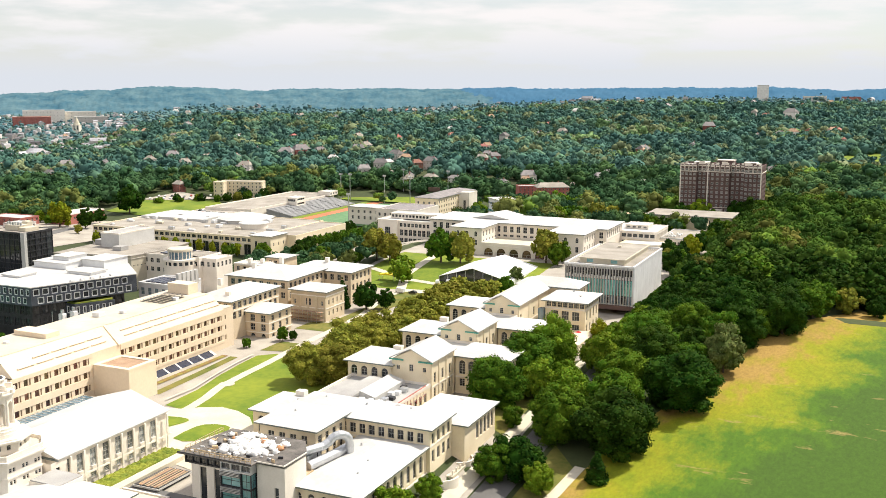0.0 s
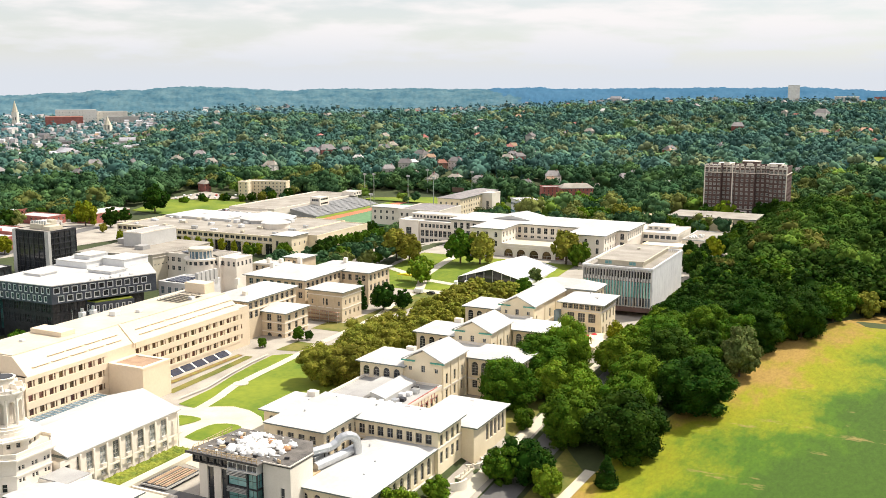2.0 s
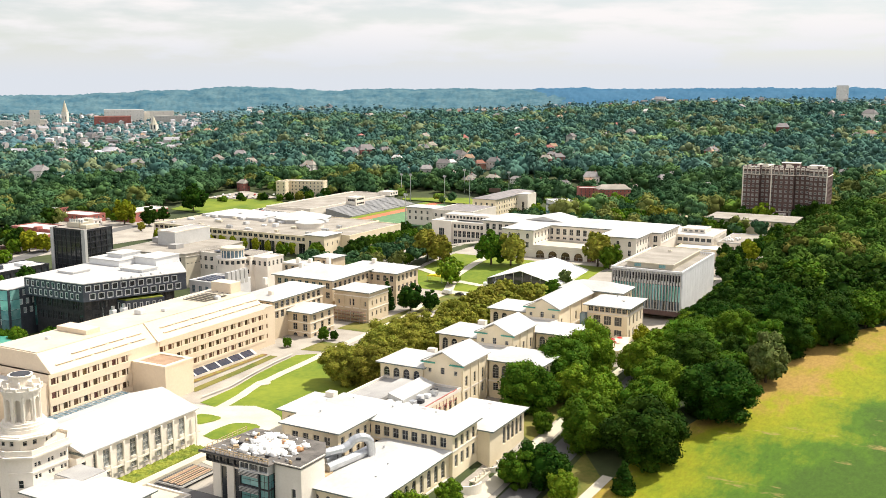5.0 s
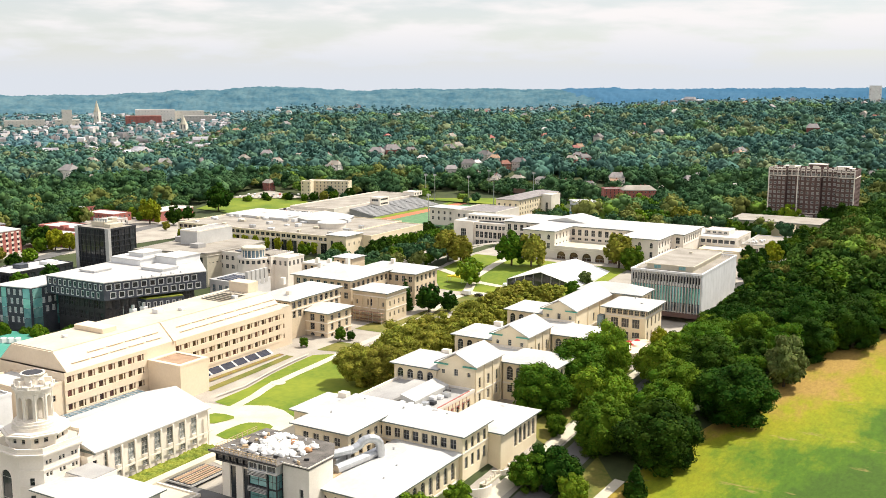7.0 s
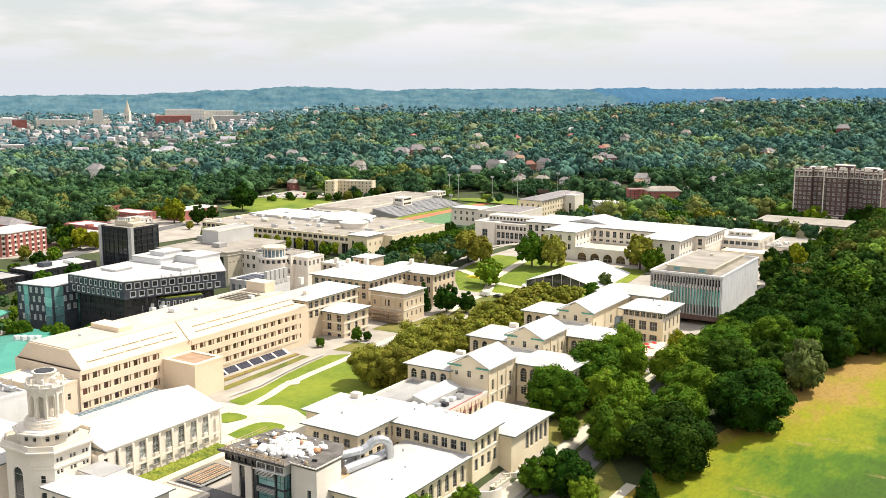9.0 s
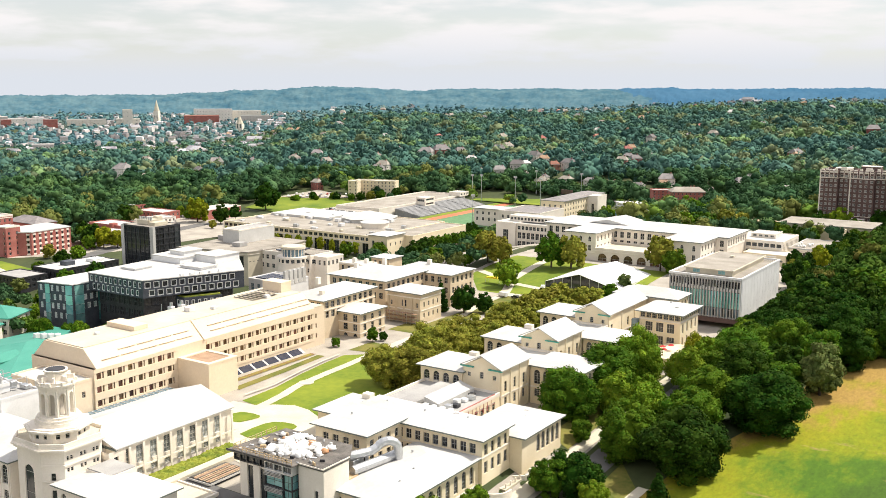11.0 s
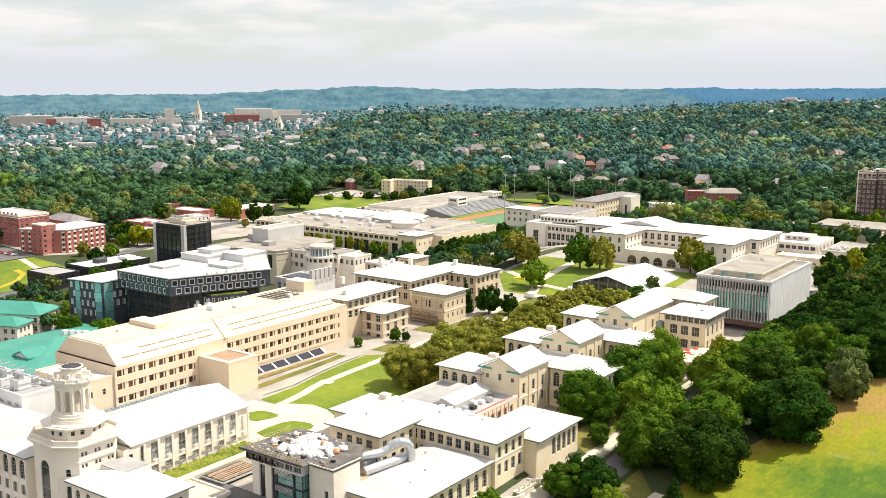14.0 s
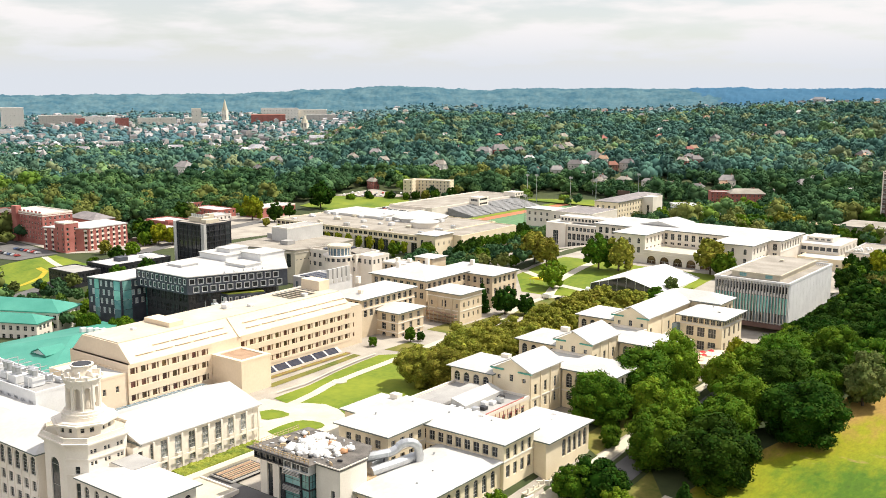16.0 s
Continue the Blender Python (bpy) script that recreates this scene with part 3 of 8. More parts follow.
def build_ground():
    radii = [0.0, 60, 110, 140]
    while radii[-1] < 620:
        radii.append(radii[-1] + 6)
    while radii[-1] < 7000:
        radii.append(radii[-1] * 1.035 + 4)
    angles = [-60 + 0.75 * i for i in range(0, 129)]
    angles += [37 + 5 + 4.4 * i for i in range(60)]
    angles = [a for a in angles if a < 299.5]
    verts, faces = [], []
    n = len(angles)
    for r in radii:
        for a in angles:
            x, y = r * math.sin(radians(a)), r * math.cos(radians(a))
            verts.append((x, y, ground_world(x, y)))
    for i in range(len(radii) - 1):
        for j in range(n):
            a, b = i * n + j, i * n + (j + 1) % n
            faces.append((a, a + n, b + n, b) if i else (b, a + n, b + n))
    me = bpy.data.meshes.new("ground")
    me.from_pydata(verts, [], faces)
    me.materials.append(SCRUB)
    me.update()
    tagged(new("ground", me), "dark green woodland floor and rough grass over rolling ground", "ground", kind="structure")


build_ground()
FIELD_EDGE = [(-80, 246), (-76, 260), (-72, 283), (-64, 309), (-58, 332), (-55, 367), (-36, 399), (-10, 432)]
sheet("field", FIELD_EDGE + [(30, 440), (160, 470), (260, 420), (200, 200), (120, 60), (-60, 150), (-92, 225)], 0.10, FIELDGRASS,
      "sunlit park field of green grass worn yellow beside the trees", "grass field")
sheet("pavement", [(-345, 300), (-272, 180), (-240, 120), (-150, 120), (-100, 190), (-98, 425), (-98, 620), (-345, 640)], 0.06, PAVING, "pale grey paving between the campus buildings", "pavement")
sheet("lawn", [(-211, 246), (-204, 245), (-199, 249), (-193, 252), (-186, 251), (-179, 247.5), (-174, 242), (-168, 243), (-168, 440), (-200, 440), (-203, 330), (-206.5, 312), (-213, 313.5), (-218.6, 308), (-217.6, 296), (-215.6, 281), (-212, 264)], 0.14, LAWN, "mown green lawn along the campus mall", "lawn")
sheet("lawn", [(-229, 350.5), (-213, 351), (-207, 440), (-221, 440), (-221, 365), (-229, 364)], 0.14, VERGE, "dry yellow-green lawn between brick pavilions", "lawn")
sheet("lawn", [(-222, 315), (-213, 317), (-209, 330), (-222, 330)], 0.14, VERGE, "small dry lawn beside a brick pavilion", "lawn")
strip("lawn_strip", [(-222, 254), (-223.5, 280), (-225.5, 303)], 3.4, 0.16, VERGE, "narrow strip of yellowish grass", "lawn")
strip("retaining_wall", [(-213.6, 250), (-213.2, 264), (-216.6, 281), (-218.8, 296), (-219.6, 307)], 0.7, 0.85, CONCRETE, "low pale concrete retaining wall along the lawn", "wall")
sheet("lawn_island", [(-204.2, 233.6), (-202.6, 237.4), (-199, 238.3), (-195.2, 238), (-194, 236.6), (-194.4, 234), (-196, 229.8), (-198.2, 229)], 0.3, LAWN, "small lawn island in the plaza", "lawn")
sheet("lawn_island", [(-188.4, 222.4), (-189, 228), (-188.6, 233.6), (-187.4, 236), (-184.6, 237.6), (-181, 238), (-178.6, 237), (-177.8, 234.8), (-179.2, 229), (-181.1, 223), (-184, 221.4)], 0.3, LAWN, "small lawn island in the plaza", "lawn")
sheet("plaza", [(-212, 222), (-206, 214), (-168, 205), (-167, 242), (-174, 242), (-179, 247.4), (-186, 250.9), (-193, 251.9), (-199, 248.9), (-204, 244.9), (-213, 243.9)], 0.2, CONCRETE, "pale paved plaza with lawn islands", "plaza")
sheet("lawn", [(-240, 441), (-168, 441), (-168, 520), (-262, 520), (-262, 470)], 0.14, LAWN, "open campus lawn crossed by paths", "lawn")
strip("path", [(-201.5, 243), (-202.4, 250), (-203.8, 258), (-205.8, 265), (-207.2, 271), (-207.4, 277), (-208.2, 286), (-208.8, 298), (-210, 312), (-212, 335), (-213, 360), (-215, 385), (-221, 410), (-224, 440)], 3.4, 0.24, CONCRETE, "pale concrete path across the lawn", "path")
strip("path", [(-224, 440), (-236, 470), (-240, 520)], 5.0, 0.24, CONCRETE, "pale concrete path across the lawn", "path")
strip("path", [(-262, 478), (-230, 462), (-200, 456)], 4.0, 0.28, CONCRETE, "pale concrete path across the lawn", "path")
strip("path", [(-224, 440), (-205, 441), (-190, 446)], 7.0, 0.32, CONCRETE, "paved service drive with parked vans", "path")
strip("path", [(-84, 225), (-79, 247), (-77, 264)], 3.2, 0.24, CONCRETE, "pale concrete park path", "path")
strip("road", [(-97, 190), (-95, 240), (-93, 296), (-91, 340), (-95, 420)], 8.0, 0.20, ASPHALT, "grey asphalt street under trees", "road")
strip("sidewalk", [(-103, 215), (-102, 262), (-101, 300), (-100, 350)], 3.4, 0.26, CONCRETE, "pale concrete sidewalk", "sidewalk")
sheet("verge", [(-112, 275), (-104, 272), (-103, 345), (-114, 350)], 0.2, VERGE, "dry grass verge beside the street", "grass")
sheet("verge", [(-90, 222), (-84, 222), (-78, 262), (-88, 275)], 0.16, VERGE, "grass verge between street and park path", "grass")
strip("road", [(-452, 262), (-468, 292), (-482, 319), (-495, 351), (-520, 400), (-545, 480), (-560, 560)], 12.0, 0.2, ASPHALT, "wide asphalt avenue north of the campus", "road")
sheet("lawn", [(-505, 290), (-480, 330), (-500, 372), (-560, 380), (-560, 300)], 0.16, LAWN, "sunlit grass beside the avenue", "lawn")
strip("flower_bed", [(-497, 309), (-503, 325), (-508, 338), (-517, 347), (-530, 350)], 3.4, 0.3, FLOWERS, "yellow flower bed beside the avenue", "flower bed")
strip("path", [(-497, 352), (-531, 362), (-560, 372)], 4.0, 0.26, CONCRETE, "pale concrete path", "path")
sheet("parking_lot", [(-562, 355), (-565, 385), (-640, 395), (-640, 340)], 0.18, ASPHALT, "asphalt parking lot beside brick dormitories", "parking lot")

bm = bmesh.new()
tube(bm, -206.6, 273, 6.3, 6.86, 2.7, 2.7, 24)
solo("path_circle", bm, CONCRETE, "round paved widening of the lawn path", "path", kind="structure")
strip("planting_bed", [(-229.0, 256), (-229.6, 303)], 2.6, 0.3, FLOWERBED, "narrow planting bed beside the laboratory", "flower bed")
sheet("lawn", [(-556, 640), (-540, 720), (-572, 752), (-606, 728), (-634, 714), (-612, 650)], 0.5, LAWN, "sloping lawn beside a parking lot", "lawn")
sheet("parking_lot", [(-634, 716), (-606, 730), (-572, 756), (-628, 768)], 0.7, PAVING, "small pale parking lot above the lawn", "parking lot")
sheet("service_yard", [(-182, 148), (-138, 148), (-138, 190), (-182, 190)], 0.7, ASPHALT, "grey asphalt service yard below the laboratory", "yard")
sheet("pavement", [(-640, 396), (-560, 388), (-528, 430), (-500, 520), (-560, 606), (-650, 560)], 0.14, PAVING, "pale paving and streets among the brick dormitories", "pavement")
# ---------- long stone building south of the mall ----------
hall = thing("academic_building", -138, 290, 4, "long buff stone academic building with low white roofs and pediments", "building")
# near wing with round-headed windows
L = 234.0 - 196.6
block(hall, -131, -111.3, 196.6, 233.4, -3, 12.2, BUFF, row(19.7, 5, 1.9, 6.2, 10.8, "arch", 1.5), row(L - 0.6, 9, 2.0, 6.0, 10.9, "arch", 2.2) + row(L - 0.6, 9, 1.7, 1.0, 3.6, "rect", 2.3), (2, 4))
hip_roof(hall, -131, -111.3, 196.6, 233.4, 12.2, 2.2)
# cross block
block(hall, -155, -110.2, 233.5, 248, -1, 17.3, BUFF, row(44.8, 14, 1.9, 13.2, 16.0, "rect", 2.0) + row(44.8, 14, 1.9, 8.6, 11.6, "rect", 2.0),
      row(14.5, 4, 1.8, 12.6, 15.8, "rect", 1.2) + row(14.5, 4, 1.8, 7.6, 11.0, "rect", 1.2))
hip_roof(hall, -155, -110.2, 233.5, 248, 17.3, 2.0)
block(hall, -154.2, -136.4, 217.6, 233.4, -1, 18.1, BUFF, row(17.8, 4, 2.0, 14.0, 16.4, "rect", 2.6) + row(17.8, 4, 2.0, 9.5, 12.0, "rect", 2.6),
      row(15.8, 4, 1.8, 14.0, 16.4, "rect", 1.4) + row(15.8, 4, 1.8, 9.5, 12.0, "rect", 1.4))
hip_roof(hall, -154.2, -136.4, 217.6, 236, 18.1, 1.6)
block(hall, -170.2, -155.1, 237, 254, 3, 13.6, BUFF, row(15, 3, 2.2, 7.0, 12.2, "arch", 1.8), (), (2, 4))
hip_roof(hall, -170.2, -155.1, 237, 254, 13.6, 1.6)
block(hall, -124, -106.3, 248.2, 271.5, -1, 14.0, BUFF, (), row(23.3, 5, 2.0, 7.6, 12.8, "arch", 8.5, 1.2), (2, 4))
hip_roof(hall, -124, -106.3, 249.1, 271.5, 14.0, 1.8)
# roofs between the blocks
block(hall, -160, -131.5, 248.2, 279, 3, 14.2, BUFF, (), row(30, 8, 1.8, 9.6, 12.6, "rect", 2), (2, 2))
flat_roof(hall, -160, -131.5, 248.2, 279, 14.2, GREYROOF)

cube(hall, "skylight", -152, -146.5, 250, 276, 14.3, 16.0, GREYROOF, "grey ribbed rooflight", 0.4)
bm = bmesh.new()
prism(bm, [(-144.5, 14.3), (-139.2, 14.3), (-139.2, 15.9), (-144.5, 17.4)], 256, 276)
for v in bm.verts:
    v.co = Vector((v.co.x, v.co.z, v.co.y))
part("roof_shed", bm, WHITE, hall, "white rooftop plant shed")
for k in range(4):
    cube(hall, "roof_unit", -143.5 + 3.0 * k, -141.9 + 3.0 * k, 251.5, 255, 14.25, 16.0, ALU, "grey rooftop air unit", 0.15)
for k in range(9):
    u0 = 256.0 + 2.2 * k
    cube(hall, "scaffold_panel", -131.75, -131.6, u0 + 0.25, u0 + 1.95, 12.2, 14.0, GREYROOF, "grey mesh construction screen")
    cube(hall, "scaffold_post", -131.9, -131.45, u0 - 0.1, u0 + 0.2, 11.0, 15.0, BRICKRED)
for z in (12.0, 14.1, 14.9):
    cube(hall, "scaffold_rail", -131.85, -131.5, 256.0, 276.0, z, z + 0.2, BRICKRED)
for k in range(7):
    cube(hall, "roof_unit", -138.6 + 0.7 * (k % 3), -136.8 + 0.9 * (k % 3), 254 + 2.9 * k, 256.0 + 2.9 * k, 14.25, 15.3 + 0.4 * (k % 2), (ALU, STEEL, BLACK, ALU)[k % 4], "grey rooftop air unit", 0.1)
cube(hall, "chimney", -163.5, -160.5, 250, 252.4, 13.5, 16.6, STONE)
cube(hall, "chimney", -153.5, -150.5, 334.0, 336.0, 19, 22.6, STONE)
cube(hall, "chimney", -152.5, -149.5, 294.0, 296.0, 17, 21.4, STONE)
for a0, a1, r, wc, uc, z0, z1 in ((-100, 10, 5.6, -108.6, 236.2, -1.0, 4.2), (-80, 60, 4.2, -108.4, 249.6, -1.0, 4.2)):
    bm = bmesh.new()
    n = 14
    ring = []
    for k in range(n + 1):
        a = radians(a0 + (a1 - a0) * k / n)
        ring.append([bm.verts.new((wc + q * math.cos(a), uc + q * math.sin(a), z)) for q, z in ((r, z0), (r, z1), (r - 0.5, z1), (r - 0.5, z0))])
    for k in range(n):
        for m in range(4):
            bm.faces.new((ring[k][m], ring[k + 1][m], ring[k + 1][(m + 1) % 4], ring[k][(m + 1) % 4]))
    bm.faces.new(ring[0])
    bm.faces.new(ring[-1][::-1])
    part("terrace_wall", bm, STONE, hall, "curved stone terrace wall")
cube(hall, "terrace_floor", -110.1, -105.2, 237.5, 248.0, -1.0, 3.4, CONCRETE)
for k in range(9):
    cube(hall, "step", -110.0, -107.4, 231.6 + 0.62 * k, 232.2 + 0.62 * k, -1.0, 0.2 + 0.38 * k, STONE)
for k in range(4):
    cube(hall, "entrance_post", -105.9, -105.5, 238.4 + 2.6 * k, 238.8 + 2.6 * k, 3.4, 4.6, STONE)


def pediment_block(u0, u1, z, left, zl, right):
    block(hall, -145.2, -131.4, u0, u1, 4, z, BUFF, [(6.2, 7.6, z - 3.6, z - 1.4, "rect"), (1.6, 2.8, z - 3.4, z - 2.0, "rect"), (11.0, 12.2, z - 3.4, z - 2.0, "rect")] + row(13.8, 3, 1.7, z - 9.8, z - 6.8, "rect", 1.8),
          row(u1 - u0, 3, 1.6, z - 7.4, z - 4.0, "rect", 2.6) + row(u1 - u0, 3, 1.6, z - 12.2, z - 9.2, "rect", 2.6), (2, 3))
    gable_roof(hall, -145.2, -131.4, u0, u1, z, 3.7)
    band(hall, -145.2, -131.4, u0, u1, z - 8.6, z - 8.2, 0.18)
    for k in range(4):
        uu = u0 + 0.3 + (u1 - u0 - 1.2) * k / 3
        cube(hall, "pilaster", -131.39, -131.15, uu, uu + 0.6, 4.0, z - 0.3, BUFF)
    if left:
        block(hall, -161.4, -145.3, left, left + 17, 4, zl, BUFF, row(16.1, 4, 2.3, zl - 6.0, zl - 1.2, "arch", 1.2) + row(16.1, 4, 1.9, zl - 10.2, zl - 7.6, "rect", 1.4), (), (2, 4))
        hip_roof(hall, -161.4, -145.3, left, left + 17, zl, 1.7)
        band(hall, -161.4, -145.3, left, left + 17, zl - 7.2, zl - 6.7, 0.15)
    if right:
        block(hall, -131.0, -112.6, right, right + 17, 4, zl, BUFF, row(18.4, 5, 2.3, zl - 6.0, zl - 1.2, "arch", 1.3) + row(18.4, 5, 1.9, zl - 10.2, zl - 7.6, "rect", 1.5), row(17, 4, 2.0, zl - 6.0, zl - 1.2, "arch", 1.6), (2, 4))
        hip_roof(hall, -131.0, -112.6, right, right + 17, zl, 1.7)
        band(hall, -131.0, -112.6, right, right + 17, zl - 7.2, zl - 6.7, 0.15)


pediment_block(279, 297.5, 21.7, 278.4, 19.3, 297.8)
pediment_block(317, 336.5, 22.9, 318.6, 20.0, 337.0)
pediment_block(359.3, 397, 23.8, 361.0, 21.0, None)
for u0, u1, z in ((297.6, 316.9, 18.6), (336.6, 359.2, 19.4)):
    block(hall, -146, -131.5, u0, u1, 4, z, BUFF)
    flat_roof(hall, -146, -131.5, u0, u1, z)
block(hall, -126.0, -109.4, 376.6, 396, 4, 23.2, BUFF, row(16.6, 7, 1.9, 20.9, 22.8, "rect", 0.4) + row(16.6, 3, 3.0, 15.8, 19.4, "rect", 2.4) + row(16.6, 3, 3.0, 10.8, 14.2, "rect", 2.4),
      row(19.4, 8, 1.8, 20.9, 22.8, "rect", 0.4) + row(19.4, 4, 1.6, 15.8, 19.4, "rect", 2.0) + row(19.4, 4, 1.6, 10.8, 14.2, "rect", 2.0), (3, 2))
hip_roof(hall, -126.0, -109.4, 376.6, 396, 23.2, 2.2, 1.6)
cube(hall, "gutter_tower", -128.4, -126.2, 374.4, 377.4, 4, 20.0, GREYGLASS, "glazed stair slot")
block(hall, -145.3, -119.0, 397.2, 411, 4, 24.4, BUFF, (), row(13.8, 3, 1.9, 19.6, 22.8, "rect", 1.8) + row(13.8, 3, 1.9, 14.6, 17.6, "rect", 1.8), (2, 2))
hip_roof(hall, -145.3, -119.0, 397.2, 411, 24.4, 2.8)

band(hall, -131, -111.3, 196.6, 233.4, 4.6, 5.2)
band(hall, -155, -110.2, 233.5, 248, 12.2, 12.6, 0.15)
band(hall, -154.2, -136.4, 217.6, 233.4, 12.9, 13.3, 0.15)
band(hall, -126.0, -109.4, 376.6, 396, 20.1, 20.7, 0.2)
for w, u, z, h in ((-117, 206, 12.6, 1.8), (-126, 224, 12.8, 1.7), (-118.5, 214, 13, 1.6), (-147, 241, 17.6, 2.4), (-133, 240, 17.8, 2.2), (-120, 242, 17.8, 2.0), (-148, 226, 18.4, 1.9), (-113, 262, 14.2, 1.7), (-160, 246, 13.8, 2.0), (-117, 386, 24.4, 2.0), (-158, 295, 16.8, 2.0), (-122, 297, 16.8, 2.0)):
    bm = bmesh.new()
    tube(bm, w, u, z, z + h, 0.28, 0.28, 8)
    part("vent_pipe", bm, STEEL, hall)
for w, u, z in ((-124, 208, 13.2), (-150, 238.5, 18.3), (-126, 243.5, 18.4), (-116, 266, 14.9), (-114, 382, 24.4)):
    cube(hall, "roof_hatch", w, w + 1.3, u, u + 1.3, z - 1.0, z + 0.7, GREYROOF, "grey roof hatch", 0.06)
# terrace with umbrellas at the east end
cube(hall, "terrace", -114.0, -105.0, 354.0, 376.4, 5.0, 12.2, BUFF, "stone cafe terrace")
for k in range(4):
    um = thing("umbrella", -110.6 + 1.9 * (k % 2), 355.5 + 3.4 * k, 12.2, "red cafe umbrella on the terrace", "umbrella", "terrace umbrellas")
    o = ORIGIN[um]
    bm = bmesh.new()
    tube(bm, o.x, o.y, 12.2, 14.4, 0.05, 0.05, 6)
    part("pole", bm, STEEL, um)
    bm = bmesh.new()
    tube(bm, o.x, o.y, 14.2, 14.8, 1.25, 0.1, 8)
    part("canopy", bm, REDCLOTH, um)

# ---------- unfinished dark laboratory in front ----------
lab = thing("laboratory", -142, 198, 0, "unfinished laboratory of pale stone and dark glass with a cluttered roof", "building")
block(lab, -155.6, -146.2, 190.2, 207, -4, 16.4, STONE, [(2.6, 4.5, 0, 15.6, "rect"), (6.9, 8.8, 0, 15.6, "rect")], (), (1, 6), GLASS, BLACK)
for k in range(3):
    cube(lab, "stone_panel", (-155.58, -151.0, -146.95)[k], (-153.05, -148.75, -146.22)[k], 190.05, 190.19, -3, 16.3, STONE)
block(lab, -157.0, -145.8, 189.4, 207, 16.45, 18.9, BLACK, row(11.2, 5, 1.9, 16.8, 18.6, "rect", 0.2), (), (2, 1), GLASS, BLACK)
block(lab, -146.1, -137.0, 189.0, 207, -4, 16.4, BLACK, [(0.3, 5.9, z, z + 2.9, "rect") for z in (0.0, 4.2, 8.4, 12.6)] + [(6.3, 8.9, z, z + 3.8, "rect") for z in (0.0, 4.2, 8.4, 12.4)], [(0.3, 2.6, z, z + 3.8, "rect") for z in (0.0, 4.2, 8.4, 12.4)], (2, 2), TEALGLASS, BLACK)
block(lab, -145.7, -136.8, 188.7, 207, 16.45, 18.9, STEEL, row(8.9, 3, 2.6, 16.9, 18.5, "rect", 0.2), (), (2, 1), GLASS, STEEL)
for z in (2.9, 7.1, 11.3, 15.5):
    for k in range(4):
        cube(lab, "louvre", -145.9, -140.0, 188.5, 188.98, z + 0.36 * k - 0.3, z + 0.36 * k - 0.14, STEEL)
block(lab, -136.6, -128.6, 191.0, 200.6, -4, 18.7, STONE, [(5.0, 6.2, 9, 13.4, "rect")], (), (1, 2))
slab(lab, "roof", [(-158.2, 188.0), (-136.3, 188.2), (-136.2, 190.6), (-128.4, 190.6), (-128.4, 200.8), (-133.4, 208), (-156.2, 208)], 18.95, 19.3, ROOFDARK, "dark roof deck with a wide overhang")
cube(lab, "parapet", -158.2, -136.2, 188.0, 188.16, 19.31, 19.55, BLACK)
cube(lab, "parapet", -136.2, -128.4, 190.5, 190.66, 19.31, 19.6, STONE)
cube(lab, "parapet", -128.6, -128.4, 190.67, 200.8, 19.31, 19.6, STONE)
rr = random.Random(4)
for k in range(150):
    w, u, q = rr.gauss(-145.0, 3.8), rr.gauss(199, 3.2), rr.uniform(0.5, 1.4)
    if not (-154 < w < -134 and 191 < u < 206.5):
        continue
    bm = bmesh.new()
    bmesh.ops.create_icosphere(bm, subdivisions=2, radius=q)
    for v in bm.verts:
        g = 0.82 + 0.5 * noise.noise(v.co * 1.6 / q + Vector((k * 3.7, 0, 0)))
        v.co = Vector((w + v.co.x * g, u + v.co.y * g, 19.3 + max(0.0, (v.co.z * 0.75 + 0.35 * q) * g)))
    for f in bm.faces:
        f.smooth = True
    solo("covered_pack", bm, PLASTIC if k % 19 else REDPACK, "lumpy pack under white plastic sheeting on the roof" if k % 19 else "orange-brown pack of building material on the roof", "building material", "roof packs")
for k in range(44):
    w, u = rr.uniform(-156, -131), rr.uniform(190, 206)
    if w > -137 and u > 199:
        continue
    bm = bmesh.new()
    a, b, c = rr.uniform(0.4, 1.5), rr.uniform(0.3, 0.9), rr.uniform(0.15, 0.8)
    box(bm, w, w + a, u, u + b, 19.31, 19.31 + c)
    bmesh.ops.bevel(bm, geom=bm.edges[:], offset=0.05, segments=1, affect="EDGES")
    bmesh.ops.rotate(bm, verts=bm.verts, cent=(w, u, 0), matrix=Matrix.Rotation(rr.uniform(-0.6, 0.6), 3, "Z"))
    solo("crate", bm, rr.choice((TIMBER, STEEL, BLACK, PLASTIC, GREYROOF, ALU)), "crate of building material on the roof deck", "crate", "roof crates")
for k in range(16):
    w, u, a = rr.uniform(-155, -140), rr.uniform(189.5, 204), rr.uniform(0, 3.1)
    bm = bmesh.new()
    box(bm, -1.6, 1.6, -0.09, 0.09, 19.31, 19.43)
    bmesh.ops.rotate(bm, verts=bm.verts, cent=(0, 0, 0), matrix=Matrix.Rotation(a, 3, "Z"))
    bmesh.ops.translate(bm, verts=bm.verts, vec=(w, u, 0))
    solo("plank", bm, TIMBER if k % 3 else STEEL, "loose plank lying on the roof deck", "plank", "roof planks")
rail = thing("roof_railing", -147, 189, 19.3, "temporary timber guard rail along the roof edge", "railing")
for k in range(14):
    w = -156.5 + 1.5 * k
    cube(rail, "post", w, w + 0.16, 188.86, 189.0, 19.31, 20.5, TIMBER)
for z in (19.8, 20.4):
    cube(rail, "rail", -156.5, -136.9, 188.88, 189.0, z, z + 0.16, TIMBER)
rail2 = thing("roof_railing", -157, 198, 19.3, "temporary timber guard rail along the side of the roof deck", "railing")
for k in range(9):
    cube(rail2, "post", -157.1, -157.0, 190 + 1.9 * k, 190.1 + 1.9 * k, 19.31, 20.5, TIMBER)
